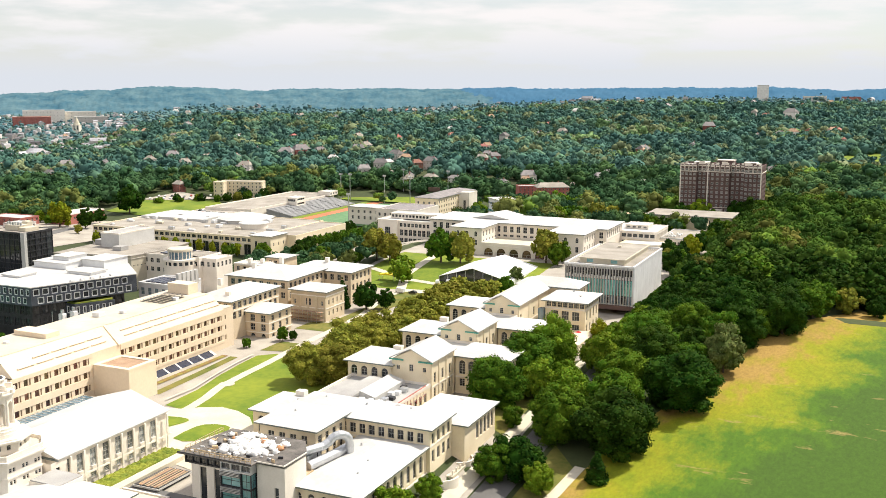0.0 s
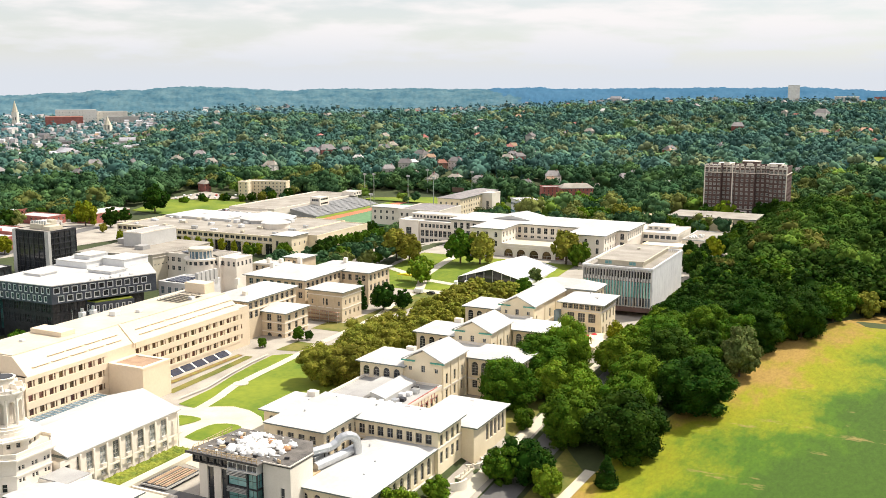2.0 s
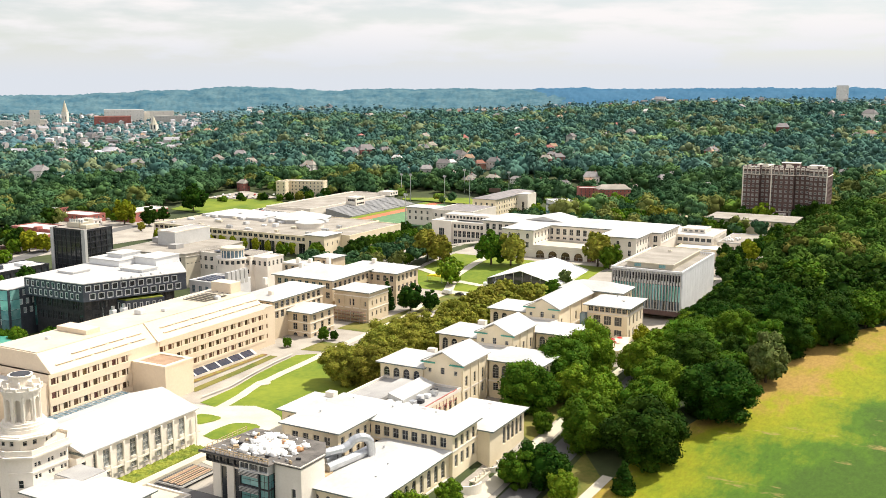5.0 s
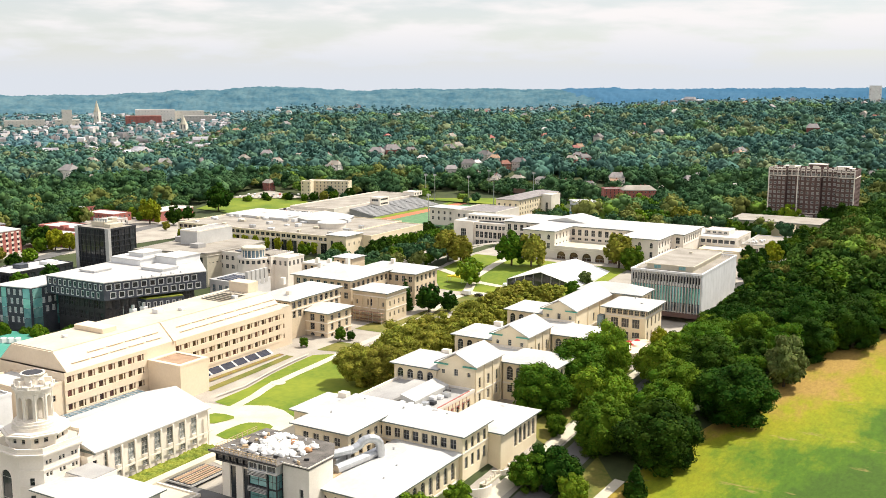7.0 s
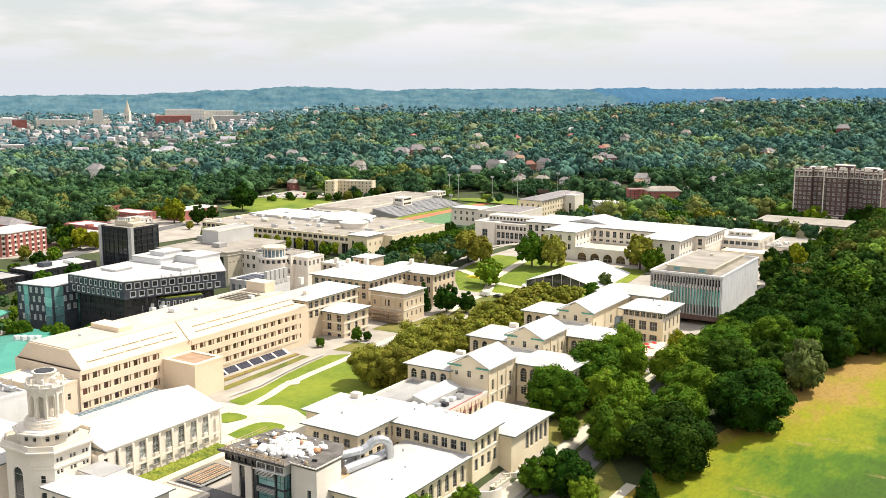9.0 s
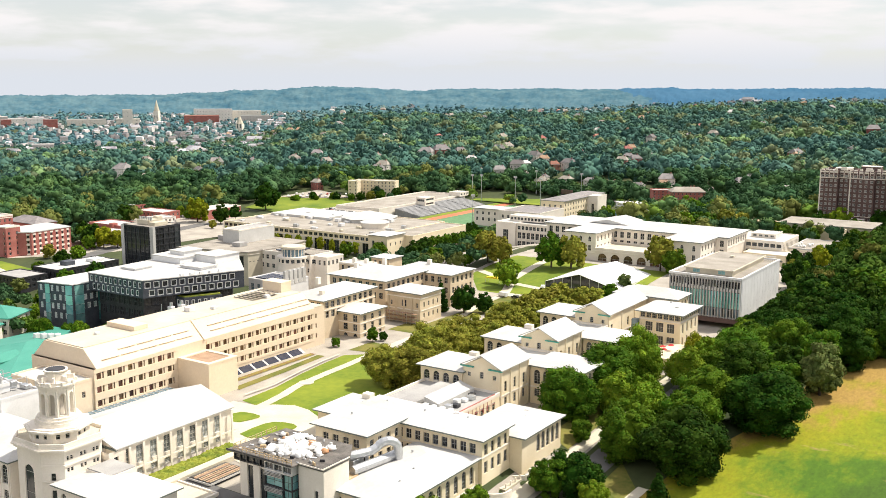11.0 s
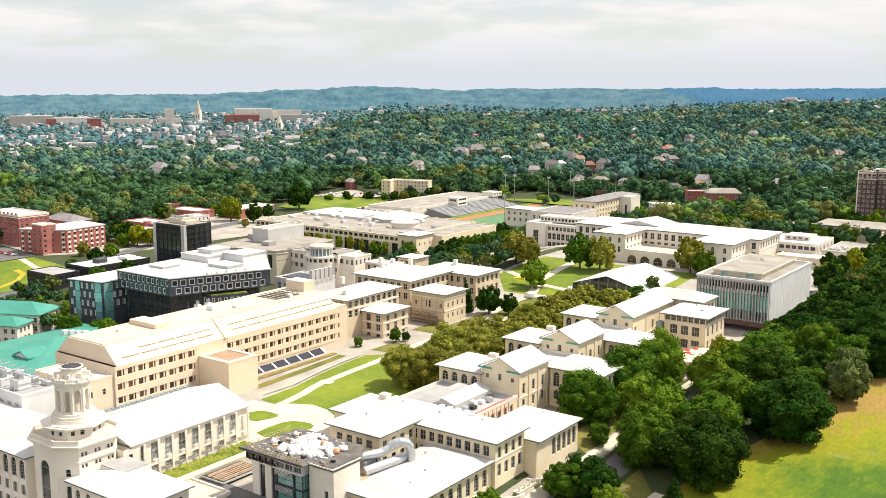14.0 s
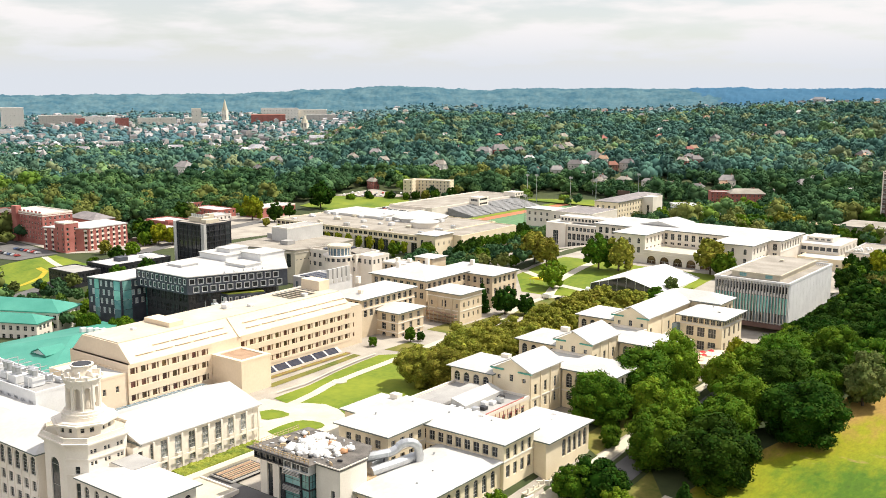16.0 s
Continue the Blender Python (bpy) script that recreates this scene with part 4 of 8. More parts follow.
for z in (19.8, 20.4):
    cube(rail2, "rail", -157.08, -157.0, 190, 205.3, z, z + 0.1, TIMBER)
low = thing("loading_canopy", -165, 195, 0, "low black steel canopy with a brown slatted roof", "building")
block(low, -173.4, -166.0, 189.4, 202.0, -4, 7.2, BLACK, row(7.4, 5, 1.1, 0.5, 6.6, "rect", 0.3), row(12.6, 8, 1.2, 0.5, 6.6, "rect", 0.4), (1, 3), GLASS, BLACK)
cube(low, "roof", -173.8, -165.6, 189.0, 202.3, 7.21, 7.7, BLACK)
for k in range(7):
    cube(low, "roof_slat", -173.3 + 1.1 * k, -172.5 + 1.1 * k, 189.5, 201.8, 7.71, 7.86, ROOFBROWN if k % 2 else ROOFDARK)
block(low, -165.5, -158.6, 188.6, 200, -4, 4.4, BLACK, row(6.9, 6, 0.8, 0, 4.0, "rect", 0.3), (), (1, 2), GLASS, BLACK)
flat_roof(low, -165.5, -158.6, 188.6, 200, 4.4, GREYROOF, WHITE, 0.3, 0.4)
block(low, -167, -157.5, 176.5, 188.4, -12, 2.4, BLACK, row(9.5, 6, 1.1, -3, 1.8, "rect", 0.3), row(11.9, 7, 1.2, -3, 1.8, "rect", 0.3), (1, 2), GLASS, BLACK)
flat_roof(low, -167, -157.5, 176.5, 188.4, 2.4, ROOFDARK, WHITE, 0.3, 0.4)
for k in range(5):
    cube(low, "roof_pack", -164.6 + 1.1 * k, -163.8 + 1.1 * k, 190 + 2.1 * ((k * 3) % 4), 191.2 + 2.1 * ((k * 3) % 4), 4.5, 5.2, PLASTIC if k % 2 else TIMBER, "", 0.1)
cube(low, "roof_edge", -173.9, -165.5, 188.78, 188.98, 7.3, 7.8, WHITE)
cube(low, "roof_edge", -165.58, -165.42, 189.0, 202.3, 7.3, 7.8, WHITE)
for k in range(4):
    cube(low, "roof_batten", -172.4 + 2.0 * k, -172.2 + 2.0 * k, 189.6, 201.6, 7.87, 8.0, TIMBER)
duct = thing("roof_ducts", -131, 212, 14.5, "galvanised steel ventilation ducts across the roofs", "duct")
ducts = [[(-137.0, 199.6, 16.6), (-134.6, 203.6, 16.9), (-132.2, 207.7, 17.0), (-130.4, 211.4, 17.1)]]
ducts[0] += [(-129.6 + 2.3 * (1 - math.cos(math.pi * k / 8)) * 0.75, 213.0 + 2.4 * (1 - math.cos(math.pi * k / 8)), 17.0 + 2.3 * math.sin(math.pi * k / 8)) for k in range(1, 8)] + [(-126.2, 218.2, 15.6), (-126.2, 218.2, 12.6)]
ducts.append([(-130.2, 203.8, 14.4), (-129.2, 209.0, 14.5), (-128.0, 215.5, 14.6), (-127.6, 219.5, 14.7)])
for pts, r in zip(ducts, (1.15, 1.25)):
    bm = bmesh.new()
    pipe(bm, pts, r, 14)
    part("duct", bm, STEEL, duct)
for k in range(9):
    p = Vector(ducts[0][0]).lerp(Vector(ducts[0][3]), (k + 0.5) / 9)
    bm = bmesh.new()
    d = (Vector(ducts[0][3]) - Vector(ducts[0][0])).normalized() * 0.08
    pipe(bm, [p - d, p + d], 1.22, 14)
    part("duct_seam", bm, ALU, duct)
cube(duct, "plenum", -136.8, -133.4, 200.4, 205.6, 14.0, 15.8, STEEL, "", 0.1)
cube(duct, "plenum", -134.6, -131.6, 206.0, 212.4, 14.0, 15.9, STEEL, "", 0.1)
cube(duct, "platform", -133.0, -128.8, 198.6, 204.4, 12.8, 13.6, TIMBER, "timber staging under the ducts")
for k in range(6):
    cube(duct, "bracket", -135.6 + 0.9 * k, -135.4 + 0.9 * k, 201.2 + 1.7 * k, 201.4 + 1.7 * k, 13.6, 16.4, BLACK)

# ---------- glass library ----------
lib = thing("library", -120, 431, 11, "grey aluminium library with a tall glass front and vertical fins", "building")
block(lib, -135.6, -103.8, 433.0, 490, 10, 28.3, ALU, row(31.8, 1, 31.0, 11.4, 27.2), (), (24, 5), GLASS, ALU)
for i in range(24):
    x = -135.1 + 31.2 * i / 24
    cube(lib, "glass_panel", x, x + 1.1, 432.90, 432.98, 15.4, 22.4, LIBGLASS, "pale teal glass")
    if i % 5:
        cube(lib, "lower_panel", x, x + 1.1, 432.90, 432.98, 11.4, 15.2, GREYGLASS if i % 3 else GLASS, "dim grey glass")
    cube(lib, "upper_panel", x + 0.1, x + 0.95, 432.86, 432.98, 22.6, 23.8 + 0.5 * (i % 2), ALU)
for i in range(25):
    x = -135.5 + 31.2 * i / 24
    cube(lib, "fin", x, x + 0.26, 432.0, 432.8, 11, 28.25, WHITE)
cube(lib, "plinth", -136.0, -103.6, 432.0, 433.4, 9, 11.0, BRICKDARK)
for k in range(13):
    cube(lib, "cladding_panel", -103.78, -103.7, 434.0 + 4.3 * k, 438.22 + 4.3 * k, 11.2, 28.1, ALU)
slab(lib, "roof", [(-135.6, 433.0), (-103.8, 433.0), (-103.8, 490), (-135.6, 490)], 28.31, 28.5, TANROOF)
for a, b, c, d in ((-135.9, -103.5, 432.0, 432.9), (-135.9, -103.5, 489.3, 490.2), (-135.9, -135.1, 432.91, 489.29), (-104.3, -103.5, 432.91, 489.29)):
    cube(lib, "parapet", a, b, c, d, 28.3, 29.15, ALU)
block(lib, -130.2, -109.4, 437.4, 484, 28.52, 31.0, CONCRETE, row(20.8, 2, 3.2, 28.9, 30.6, "rect", 3.2), (), (2, 1), TEALGLASS)
flat_roof(lib, -130.8, -108.8, 436.8, 484.6, 31.0, TANROOF, CONCRETE, 0.15, 0.35)
for k in range(5):
    cube(lib, "roof_post", -109.2 + 0.9 * k, -109.0 + 0.9 * k, 486.0, 486.2, 28.5, 30.4, ALU)
cube(lib, "roof_beam", -109.3, -104.6, 485.9, 486.3, 30.41, 30.7, ALU)
cube(lib, "roof_hatch", -121.0, -119.4, 470, 471.6, 31.36, 31.9, CONCRETE, "", 0.06)

# ---------- domed-tower engineering hall ----------
ham = thing("engineering_hall", -190, 175, 6, "cream stone hall with a round colonnaded tower and white roofs", "building")
block(ham, -212, -185.5, 175.6, 216.8, 5, 17.2, STONE, (), row(38.3, 8, 2.3, 11.4, 16.2, "rect", 1.8) + row(38.3, 8, 2.0, 8.2, 10.0, "rect", 1.85), (2, 4), BLINDGLASS, FRAME)
gable_roof(ham, -212, -185.5, 175.6, 216.8, 17.2, 4.2, 0.8, WHITE, FASCIA, STONE)
TC = (-194.2, 165.6)      # the tower's axis
TP = [(-200.3, 157.5), (-190.6, 157.5), (-186, 160.8), (-186, 171.2), (-189.6, 174.6), (-200.3, 174.6), (-204.3, 170.6), (-204.3, 161.0)]


def grown(pts, d):
    """The plan pushed out from the tower's axis by d metres."""
    out = []
    for x, y in pts:
        v = Vector((x - TC[0], y - TC[1]))
        v *= 1 + d / v.length
        out.append((TC[0] + v.x, TC[1] + v.y))
    return out


poly_block(ham, TP, -14, 20.6, STONE, {0: [(2.6, 6.4, 4.0, 16.9, "arch")], 1: [(2.2, 3.4, 13.6, 15.6, "rect"), (2.2, 3.4, 6.6, 11.2, "rect")],
           2: [(q + d, q + d + 0.75, z, z + 1.05, "rect") for q in (0.7, 4.6, 8.3) for d in (0.0, 1.05) for z in (15.6, 18.7)]}, (1, 2))
for d, z0, z1 in ((0.25, 13.2, 13.6), (0.35, 17.3, 17.7), (0.4, 20.6, 21.0), (0.9, 21.0, 21.5), (1.4, 21.5, 21.9), (0.7, 21.9, 22.3)):
    if z0 < 18:
        for k in (1, 2):
            a, b = TP[k], TP[k + 1]
            slab(ham, "string_course", [grown([a], 0.02)[0], grown([b], 0.02)[0], grown([b], d)[0], grown([a], d)[0]], z0, z1, STONE)
        continue
    slab(ham, "cornice", grown(TP, d), z0, z1 - 0.004, STONE)
slab(ham, "terrace_deck", grown(TP, -0.2), 22.3, 22.4, CONCRETE)
for k in range(8):
    a, b = grown(TP, 0.6)[k], grown(TP, 0.6)[(k + 1) % 8]
    c, d = grown(TP, 0.2)[(k + 1) % 8], grown(TP, 0.2)[k]
    slab(ham, "parapet", [a, b, c, d], 22.31, 23.2, STONE)
# attic octagon with paired windows, cornice and stepped drum
OCT = [(TC[0] + 7.4 * math.cos(math.pi * (k + 0.5) / 4 - 2.0), TC[1] + 7.4 * math.sin(math.pi * (k + 0.5) / 4 - 2.0)) for k in range(8)]
OL = math.hypot(OCT[1][0] - OCT[0][0], OCT[1][1] - OCT[0][1])
poly_block(ham, OCT, 22.4, 25., STONE, {k: [(OL * 0.22 - 0.5, OL * 0.22 + 0.5, 23.6, 25.2, "rect"), (OL * 0.62 - 0.5, OL * 0.62 + 0.5, 23.6, 25.2, "rect")] for k in range(8)}, (1, 2))
for r, z0, z1, n, nm in ((8.0, 25., 25.4, 8, "octagon_cornice"), (8.5, 25.4, 25.8, 8, "octagon_cornice"), (7.7, 25.8, 26.1, 8, "octagon_blocking"), (5.7, 26.1, 27., 32, "drum"), (5.5, 27., 27.7, 32, "drum_step"), (5.0, 27.7, 28.3, 32, "drum_step"), (2.4, 28.3, 35.1, 20, "inner_drum"),
                        (4.4, 35.1, 35.8, 32, "ring_frieze"), (4.75, 35.8, 36.2, 32, "ring_cornice"), (4.95, 36.2, 36.5, 32, "ring_cornice"), (4.6, 36.5, 37.2, 32, "ring_parapet"), (2.6, 37.2, 39.2, 28, "top_lantern"), (2.5, 39.2, 39.5, 28, "lantern_cornice"), (2.95, 39.5, 39.8, 28, "lantern_rim")):
    bm = bmesh.new()
    if n == 8:
        prism(bm, [(TC[0] + (x - TC[0]) * r / 7.4, TC[1] + (y - TC[1]) * r / 7.4) for x, y in OCT], z0, z1)
    else:
        tube(bm, TC[0], TC[1], z0, z1, r, r, n)
    part(nm, bm, STONE, ham)
bm = bmesh.new()
tube(bm, TC[0], TC[1], 39.81, 39.9, 2.4, 2.4, 24)
part("lantern_grille", bm, BLACK, ham, "dark louvred lantern top")
# round arcade: a wall with ten arches bent to a circle
bm = bmesh.new()
R = 4.2
step = 2 * math.pi * R / 10
wall_face(bm, (0, 0), (1, 0), 10 * step, 28.3, 35.1, [(step * (k + 0.5) - 0.78, step * (k + 0.5) + 0.78, 28.7, 34.3, "arch") for k in range(10)], 0.9)
for v in bm.verts:
    a = v.co.x / R
    v.co = Vector((TC[0] + (R - v.co.y) * math.cos(a), TC[1] + (R - v.co.y) * math.sin(a), v.co.z))
part("arcade", bm, STONE, ham, "ring of round-headed openings")
for i in range(10):
    a = 2 * math.pi * i / 10
    bm = bmesh.new()
    tube(bm, TC[0] + 4.22 * math.cos(a), TC[1] + 4.22 * math.sin(a), 28.3, 35., 0.26, 0.23, 10)
    part("column", bm, STONE, ham)
    bm = bmesh.new()
    tube(bm, TC[0] + 4.5 * math.cos(a), TC[1] + 4.5 * math.sin(a), 37.2, 37.9, 0.28, 0.12, 8)
    part("finial", bm, STONE, ham)
    bm = bmesh.new()
    tube(bm, TC[0] + 4.75 * math.cos(a + 0.314), TC[1] + 4.75 * math.sin(a + 0.314), 36.45, 37.3, 0.3, 0.3, 8)
    part("parapet_block", bm, STONE, ham)
for k in range(8):
    a = 2 * math.pi * k / 8
    bm = bmesh.new()
    box(bm, 2.55, 4.2, -0.2, 0.2, 37.2, 38.4)
    bmesh.ops.rotate(bm, verts=bm.verts, cent=(0, 0, 0), matrix=Matrix.Rotation(a, 3, "Z"))
    bmesh.ops.translate(bm, verts=bm.verts, vec=(TC[0], TC[1], 0))
    part("buttress", bm, STONE, ham)
block(ham, -185.6, -159.5, 158, 172.8, -14, 13.6, STONE, row(26.1, 6, 2.0, 7, 12, "arch", 1.5), row(14.8, 3, 2.0, 7, 12, "arch", 1.5), (2, 4))
hip_roof(ham, -185.6, -159.5, 158, 172.8, 13.6, 1.8)
cube(ham, "roof_deck", -184.5, -175.5, 166, 173.6, 14.4, 15.7, GREYROOF)
cube(ham, "roof_curb", -184.8, -175.2, 165.8, 173.8, 14.2, 15.4, STONE)
block(ham, -189.4, -185, 173, 178.4, 4, 17.0, STONE, (), [(1.6, 3.0, 12.6, 15.4, "rect"), (1.6, 3.0, 8.2, 10.6, "rect")], (1, 2))
band(ham, -212, -184.6, 178.5, 216.8, 10.4, 10.9, 0.2)
for k in range(9):
    cube(ham, "pilaster", -184.58, -184.3, 178.9 + 4.55 * k, 179.5 + 4.55 * k, 7.0, 17.0, STONE)
bm = bmesh.new()
verdure = [[bm.verts.new((-184.2 + 0.34 * i, 183 + 0.42 * j, 6.9 + (0.0 if i in (0, 19) or j in (0, 74) else 0.95 + 0.55 * noise.noise(Vector((i * 0.31, j * 0.37, 2.2))) + 0.35 * noise.noise(Vector((i * 1.1, j * 1.3, 5.1)))))) for j in range(75)] for i in range(20)]
for i in range(19):
    for j in range(74):
        bm.faces.new((verdure[i][j], verdure[i + 1][j], verdure[i + 1][j + 1], verdure[i][j + 1]))
part("planted_roof", bm, SEDUM, ham, "lumpy yellow-green planted roof strip")
cube(ham, "roof_kerb", -177.6, -176.6, 183, 214.4, 6.0, 7.3, STONE, "pale stone kerb")
cube(ham, "planter_wall", -177.4, -174.6, 183, 213, 0.0, 8.0, CONCRETE)
block(ham, -177.4, -160, 174.5, 186.5, -4, 7.4, STONE, row(17.4, 3, 2.6, 1.5, 6.2, "arch", 1.5), row(12, 3, 2.2, 1.5, 6.2, "arch", 1.2), (2, 3))
flat_roof(ham, -177.4, -160, 174.5, 186.5, 7.4, CONCRETE, STONE, 0.4)
plant = thing("plant_building", -257, 182, 0, "grey metal plant building with chillers on its roof", "building")
block(plant, -290, -239.5, 178.2, 191.5, -14, 19.6, ALU, row(50, 12, 2.2, 15.0, 17.0, "rect", 1.2), (), (2, 1), STEEL, ALU)
flat_roof(plant, -290, -239.5, 178.2, 191.5, 19.6, GREYROOF, ALU, 0.5)
for k in range(6):
    cube(plant, "chiller", -286 + 7.2 * k, -281.5 + 7.2 * k, 179.5 + 1.2 * (k % 2), 184 + 1.2 * (k % 2), 19.65, 21.8 + 0.5 * (k % 3), ALU, "grey rooftop chiller", 0.2)
    for d in (1.2, 3.2):
        bm = bmesh.new()
        tube(bm, -286 + 7.2 * k + d, 181.5 + 1.2 * (k % 2), 22.0, 24.6, 0.9, 0.9, 14)
        part("exhaust_flue", bm, STEEL, plant)
block(ham, -262, -204.4, 157.6, 178, -14, 15.5, STONE, row(57.6, 15, 2.0, -4.6, -1.8, "rect", 1.2) + row(57.6, 15, 2.7, 9.2, 14.4, "arch", 0.9) + row(57.6, 15, 2.0, 4.8, 7.6, "rect", 1.2) + row(57.6, 15, 2.0, 0.4, 3.2, "rect", 1.2), (), (2, 4))
hip_roof(ham, -262, -204.4, 157.6, 178, 15.5, 2.6)
for k in range(16):
    cube(ham, "pilaster", -262 + 3.8 * k - 0.2, -262 + 3.8 * k + 0.25, 157.4, 157.59, -12, 15.2, STONE)
for k in range(9):
    w0, u0 = -287 + 5.1 * k, 186 + 1.3 * (k % 3)
    cube(plant, "air_handler", w0, w0 + 3.2, u0, u0 + 2.0, 19.7, 21.0 + 0.7 * (k % 2), STEEL if k % 3 else ALU, "", 0.12)
for k in range(5):
    bm = bmesh.new()
    pipe(bm, [(-288 + 9 * k, 179, 20.0), (-284 + 9 * k, 179, 20.0), (-284 + 9 * k, 185, 20.0), (-281 + 9 * k, 187, 20.6)], 0.35, 8)
    part("pipe", bm, STEEL, plant)
for x in (-270, -257, -244.8):
    for y in (179.0, 190.2):
        cube(plant, "frame_post", x, x + 0.2, y, y + 0.2, 19.6, 23.0, STEEL)
for k in range(7):
    cube(plant, "roof_frame", -270 + 4.2 * k, -269.8 + 4.2 * k, 179.0, 190.4, 23.0, 23.2, STEEL)
cube(plant, "canopy_roof", -291, -240, 178.1 - 5.5, 178.15, 12.4, 13.6, WHITE, "white sloping lower roof")
block(plant, -290, -263, 174, 178.1, -14, 12.3, ALU, row(27, 8, 2.6, 8.6, 11.0, "rect", 0.8), (), (2, 1), TEALGLASS, WHITE)

# ---------- long concrete laboratory ----------
wean = thing("laboratory_building", -246.5, 265, 4, "long buff concrete laboratory building with strip windows", "building")
def lab_bays(s0, s1, period, za, zb):
    """A wide and a narrow window in each bay, the rest plain pier."""
    out, x = [], s0
    while x + 3.0 < s1:
        out += [(x, x + 1.75, za, zb, "rect"), (x + 2.15, x + 2.75, za, zb, "rect")]
        x += period
    return out


lab_holes = [h for za in (18.7, 14.3, 9.9) for h in lab_bays(0.9, 33.0, 4.05, za, za + 2.1)]
lab_holes += [h for za in (18.0, 14.0, 10.0) for h in lab_bays(46.6, 103.0, 4.1, za, za + 2.0)]
lab_holes += [(104.6, 105.4, za, za + 1.8, "rect") for za in (18.0, 14.0, 10.0)]
block(wean, -268.5, -236.5, 208, 318, 2, 22.2, WEANC, (), lab_holes, (1, 1), BROWNGLASS, BROWNFRAME)
bm = bmesh.new()
prism(bm, [(-236.5, 22.2), (-242.5, 27.8), (-262.5, 27.8), (-268.5, 22.2)], 209, 312)
for v in bm.verts:
    v.co = Vector((v.co.x, v.co.z, v.co.y))
part("mansard", bm, WEANC, wean)
bm = bmesh.new()
box(bm, -262.0, -243.0, 209.5, 311.5, 27.7, 28.1)
box(bm, -268.3, -236.7, 312, 317.8, 22.1, 22.5)
part("roof", bm, CREAMROOF, wean)
block(wean, -236.4, -221.4, 241.5, 254.6, 4, 18.1, WEANC)
flat_roof(wean, -236.4, -221.4, 241.5, 254.6, 18.1, ROOFBROWN, WEANC, 0.3, 1.6)
block(wean, -261.5, -237.0, 196, 207.9, 0, 19.4, WEANC, (), row(11.9, 2, 1.2, 14, 16, "rect", 3))
flat_roof(wean, -261.5, -237.0, 196, 207.9, 19.4, WHITE, WEANC, 0.4)
for z in (23.9, 25.5):
    for k in range(13):
        u0 = 212.5 + 7.7 * k
        if u0 < 254 < u0 + 8 or (k < 5 and z > 25 and k == 0):
            continue
        w0 = -236.5 - (z - 22.2) * 6.0 / 5.6
        cube(wean, "roof_louvre", w0 - 0.30, w0 + 0.34, u0, u0 + 6.7, z + 0.16, z + 0.30, WEANC)
        # tan strip in the slit: shade under the louvre put in as colour
        cube(wean, "roof_slot", w0 - 0.40, w0 + 0.05, u0, u0 + 6.7, z, z + 0.15, TIMBER)
bm = bmesh.new()
a = [bm.verts.new(p) for p in ((-235.9, 253.4, 22.2), (-242.4, 253.4, 28.2), (-242.4, 253.4, 22.2))]
b = [bm.verts.new((v.co.x, 254.4, v.co.z)) for v in a]
bm.faces.new(a)
bm.faces.new(b[::-1])
for i in range(3):
    bm.faces.new((a[i], b[i], b[(i + 1) % 3], a[(i + 1) % 3]))
part("fin_wall", bm, WEANC, wean)
for k in range(7):
    u0 = 256.2 + 6.6 * k
    bm = bmesh.new()
    a = [bm.verts.new(p) for p in ((-236.2, u0, 8.1), (-232.9, u0, 6.3), (-232.9, u0 + 5.5, 6.3), (-236.2, u0 + 5.5, 8.1))]
    b = [bm.verts.new(v.co - Vector((0, 0, 0.2))) for v in a]
    bm.faces.new(a)
    bm.faces.new(b[::-1])
    for i in range(4):
        bm.faces.new((a[i], b[i], b[(i + 1) % 4], a[(i + 1) % 4]))
    part("rooflight", bm, SOLAR, wean, "sloping dark rooflight")
bm = bmesh.new()
prism(bm, [(-236.3, 4.0), (-232.3, 4.0), (-232.3, 5.9), (-236.3, 8.0)], 255.5, 303.0)
for v in bm.verts:
    v.co = Vector((v.co.x, v.co.z, v.co.y))
part("rooflight_base", bm, WHITE, wean, "white sloping base of the rooflights")
for u0, u1, zs in ((208.0, 241.4, ((20.85, 22.15), (16.45, 18.65), (12.05, 14.25), (8.4, 9.85))), (254.7, 312.0, ((20.05, 22.15), (16.05, 17.95), (12.05, 13.95), (9.0, 9.95)))):
    for z0, z1 in zs:
        cube(wean, "spandrel", -236.49, -236.34, u0, u1, z0, z1, WEANC)
for k in range(4):
    bm = bmesh.new()
    a = [bm.verts.new(p) for p in ((-257.5 + 2.9 * k, 289, 28.5), (-255.3 + 2.9 * k, 289, 29.2), (-255.3 + 2.9 * k, 303, 29.2), (-257.5 + 2.9 * k, 303, 28.5))]
    b = [bm.verts.new(v.co - Vector((0, 0, 0.12))) for v in a]
    bm.faces.new(a)
    bm.faces.new(b[::-1])
    for i in range(4):
        bm.faces.new((a[i], b[i], b[(i + 1) % 4], a[(i + 1) % 4]))
    part("solar_panel", bm, SOLAR, wean)
for w0, u0, a, b, h, m in ((-258.5, 306, 10, 6, 4, WEANC), (-260.5, 232, 14, 6, 1.6, WEANC), (-255.5, 262, 3, 3, 1.6, ALU), (-250.5, 270, 2, 2, 1.0, ALU), (-254.5, 222, 1.5, 1.5, 0.8, ALU), (-247.5, 295, 2, 2, 1.2, ALU)):
    cube(wean, "roof_unit", w0, w0 + a, u0, u0 + b, 28.1, 28.1 + h, m, "", 0.08)
cube(wean, "glazed_passage", -236.4, -231.0, 200, 236.8, 3.0, 9.3, GREYGLASS, "low glazed passage")
for k in range(20):
    cube(wean, "glazing_bar", -236.4, -230.8, 200.2 + 1.9 * k, 200.36 + 1.9 * k, 9.31, 9.44, WHITE)
cube(wean, "glazing_kerb", -230.99, -230.6, 200, 236.8, 3.0, 9.5, WHITE)

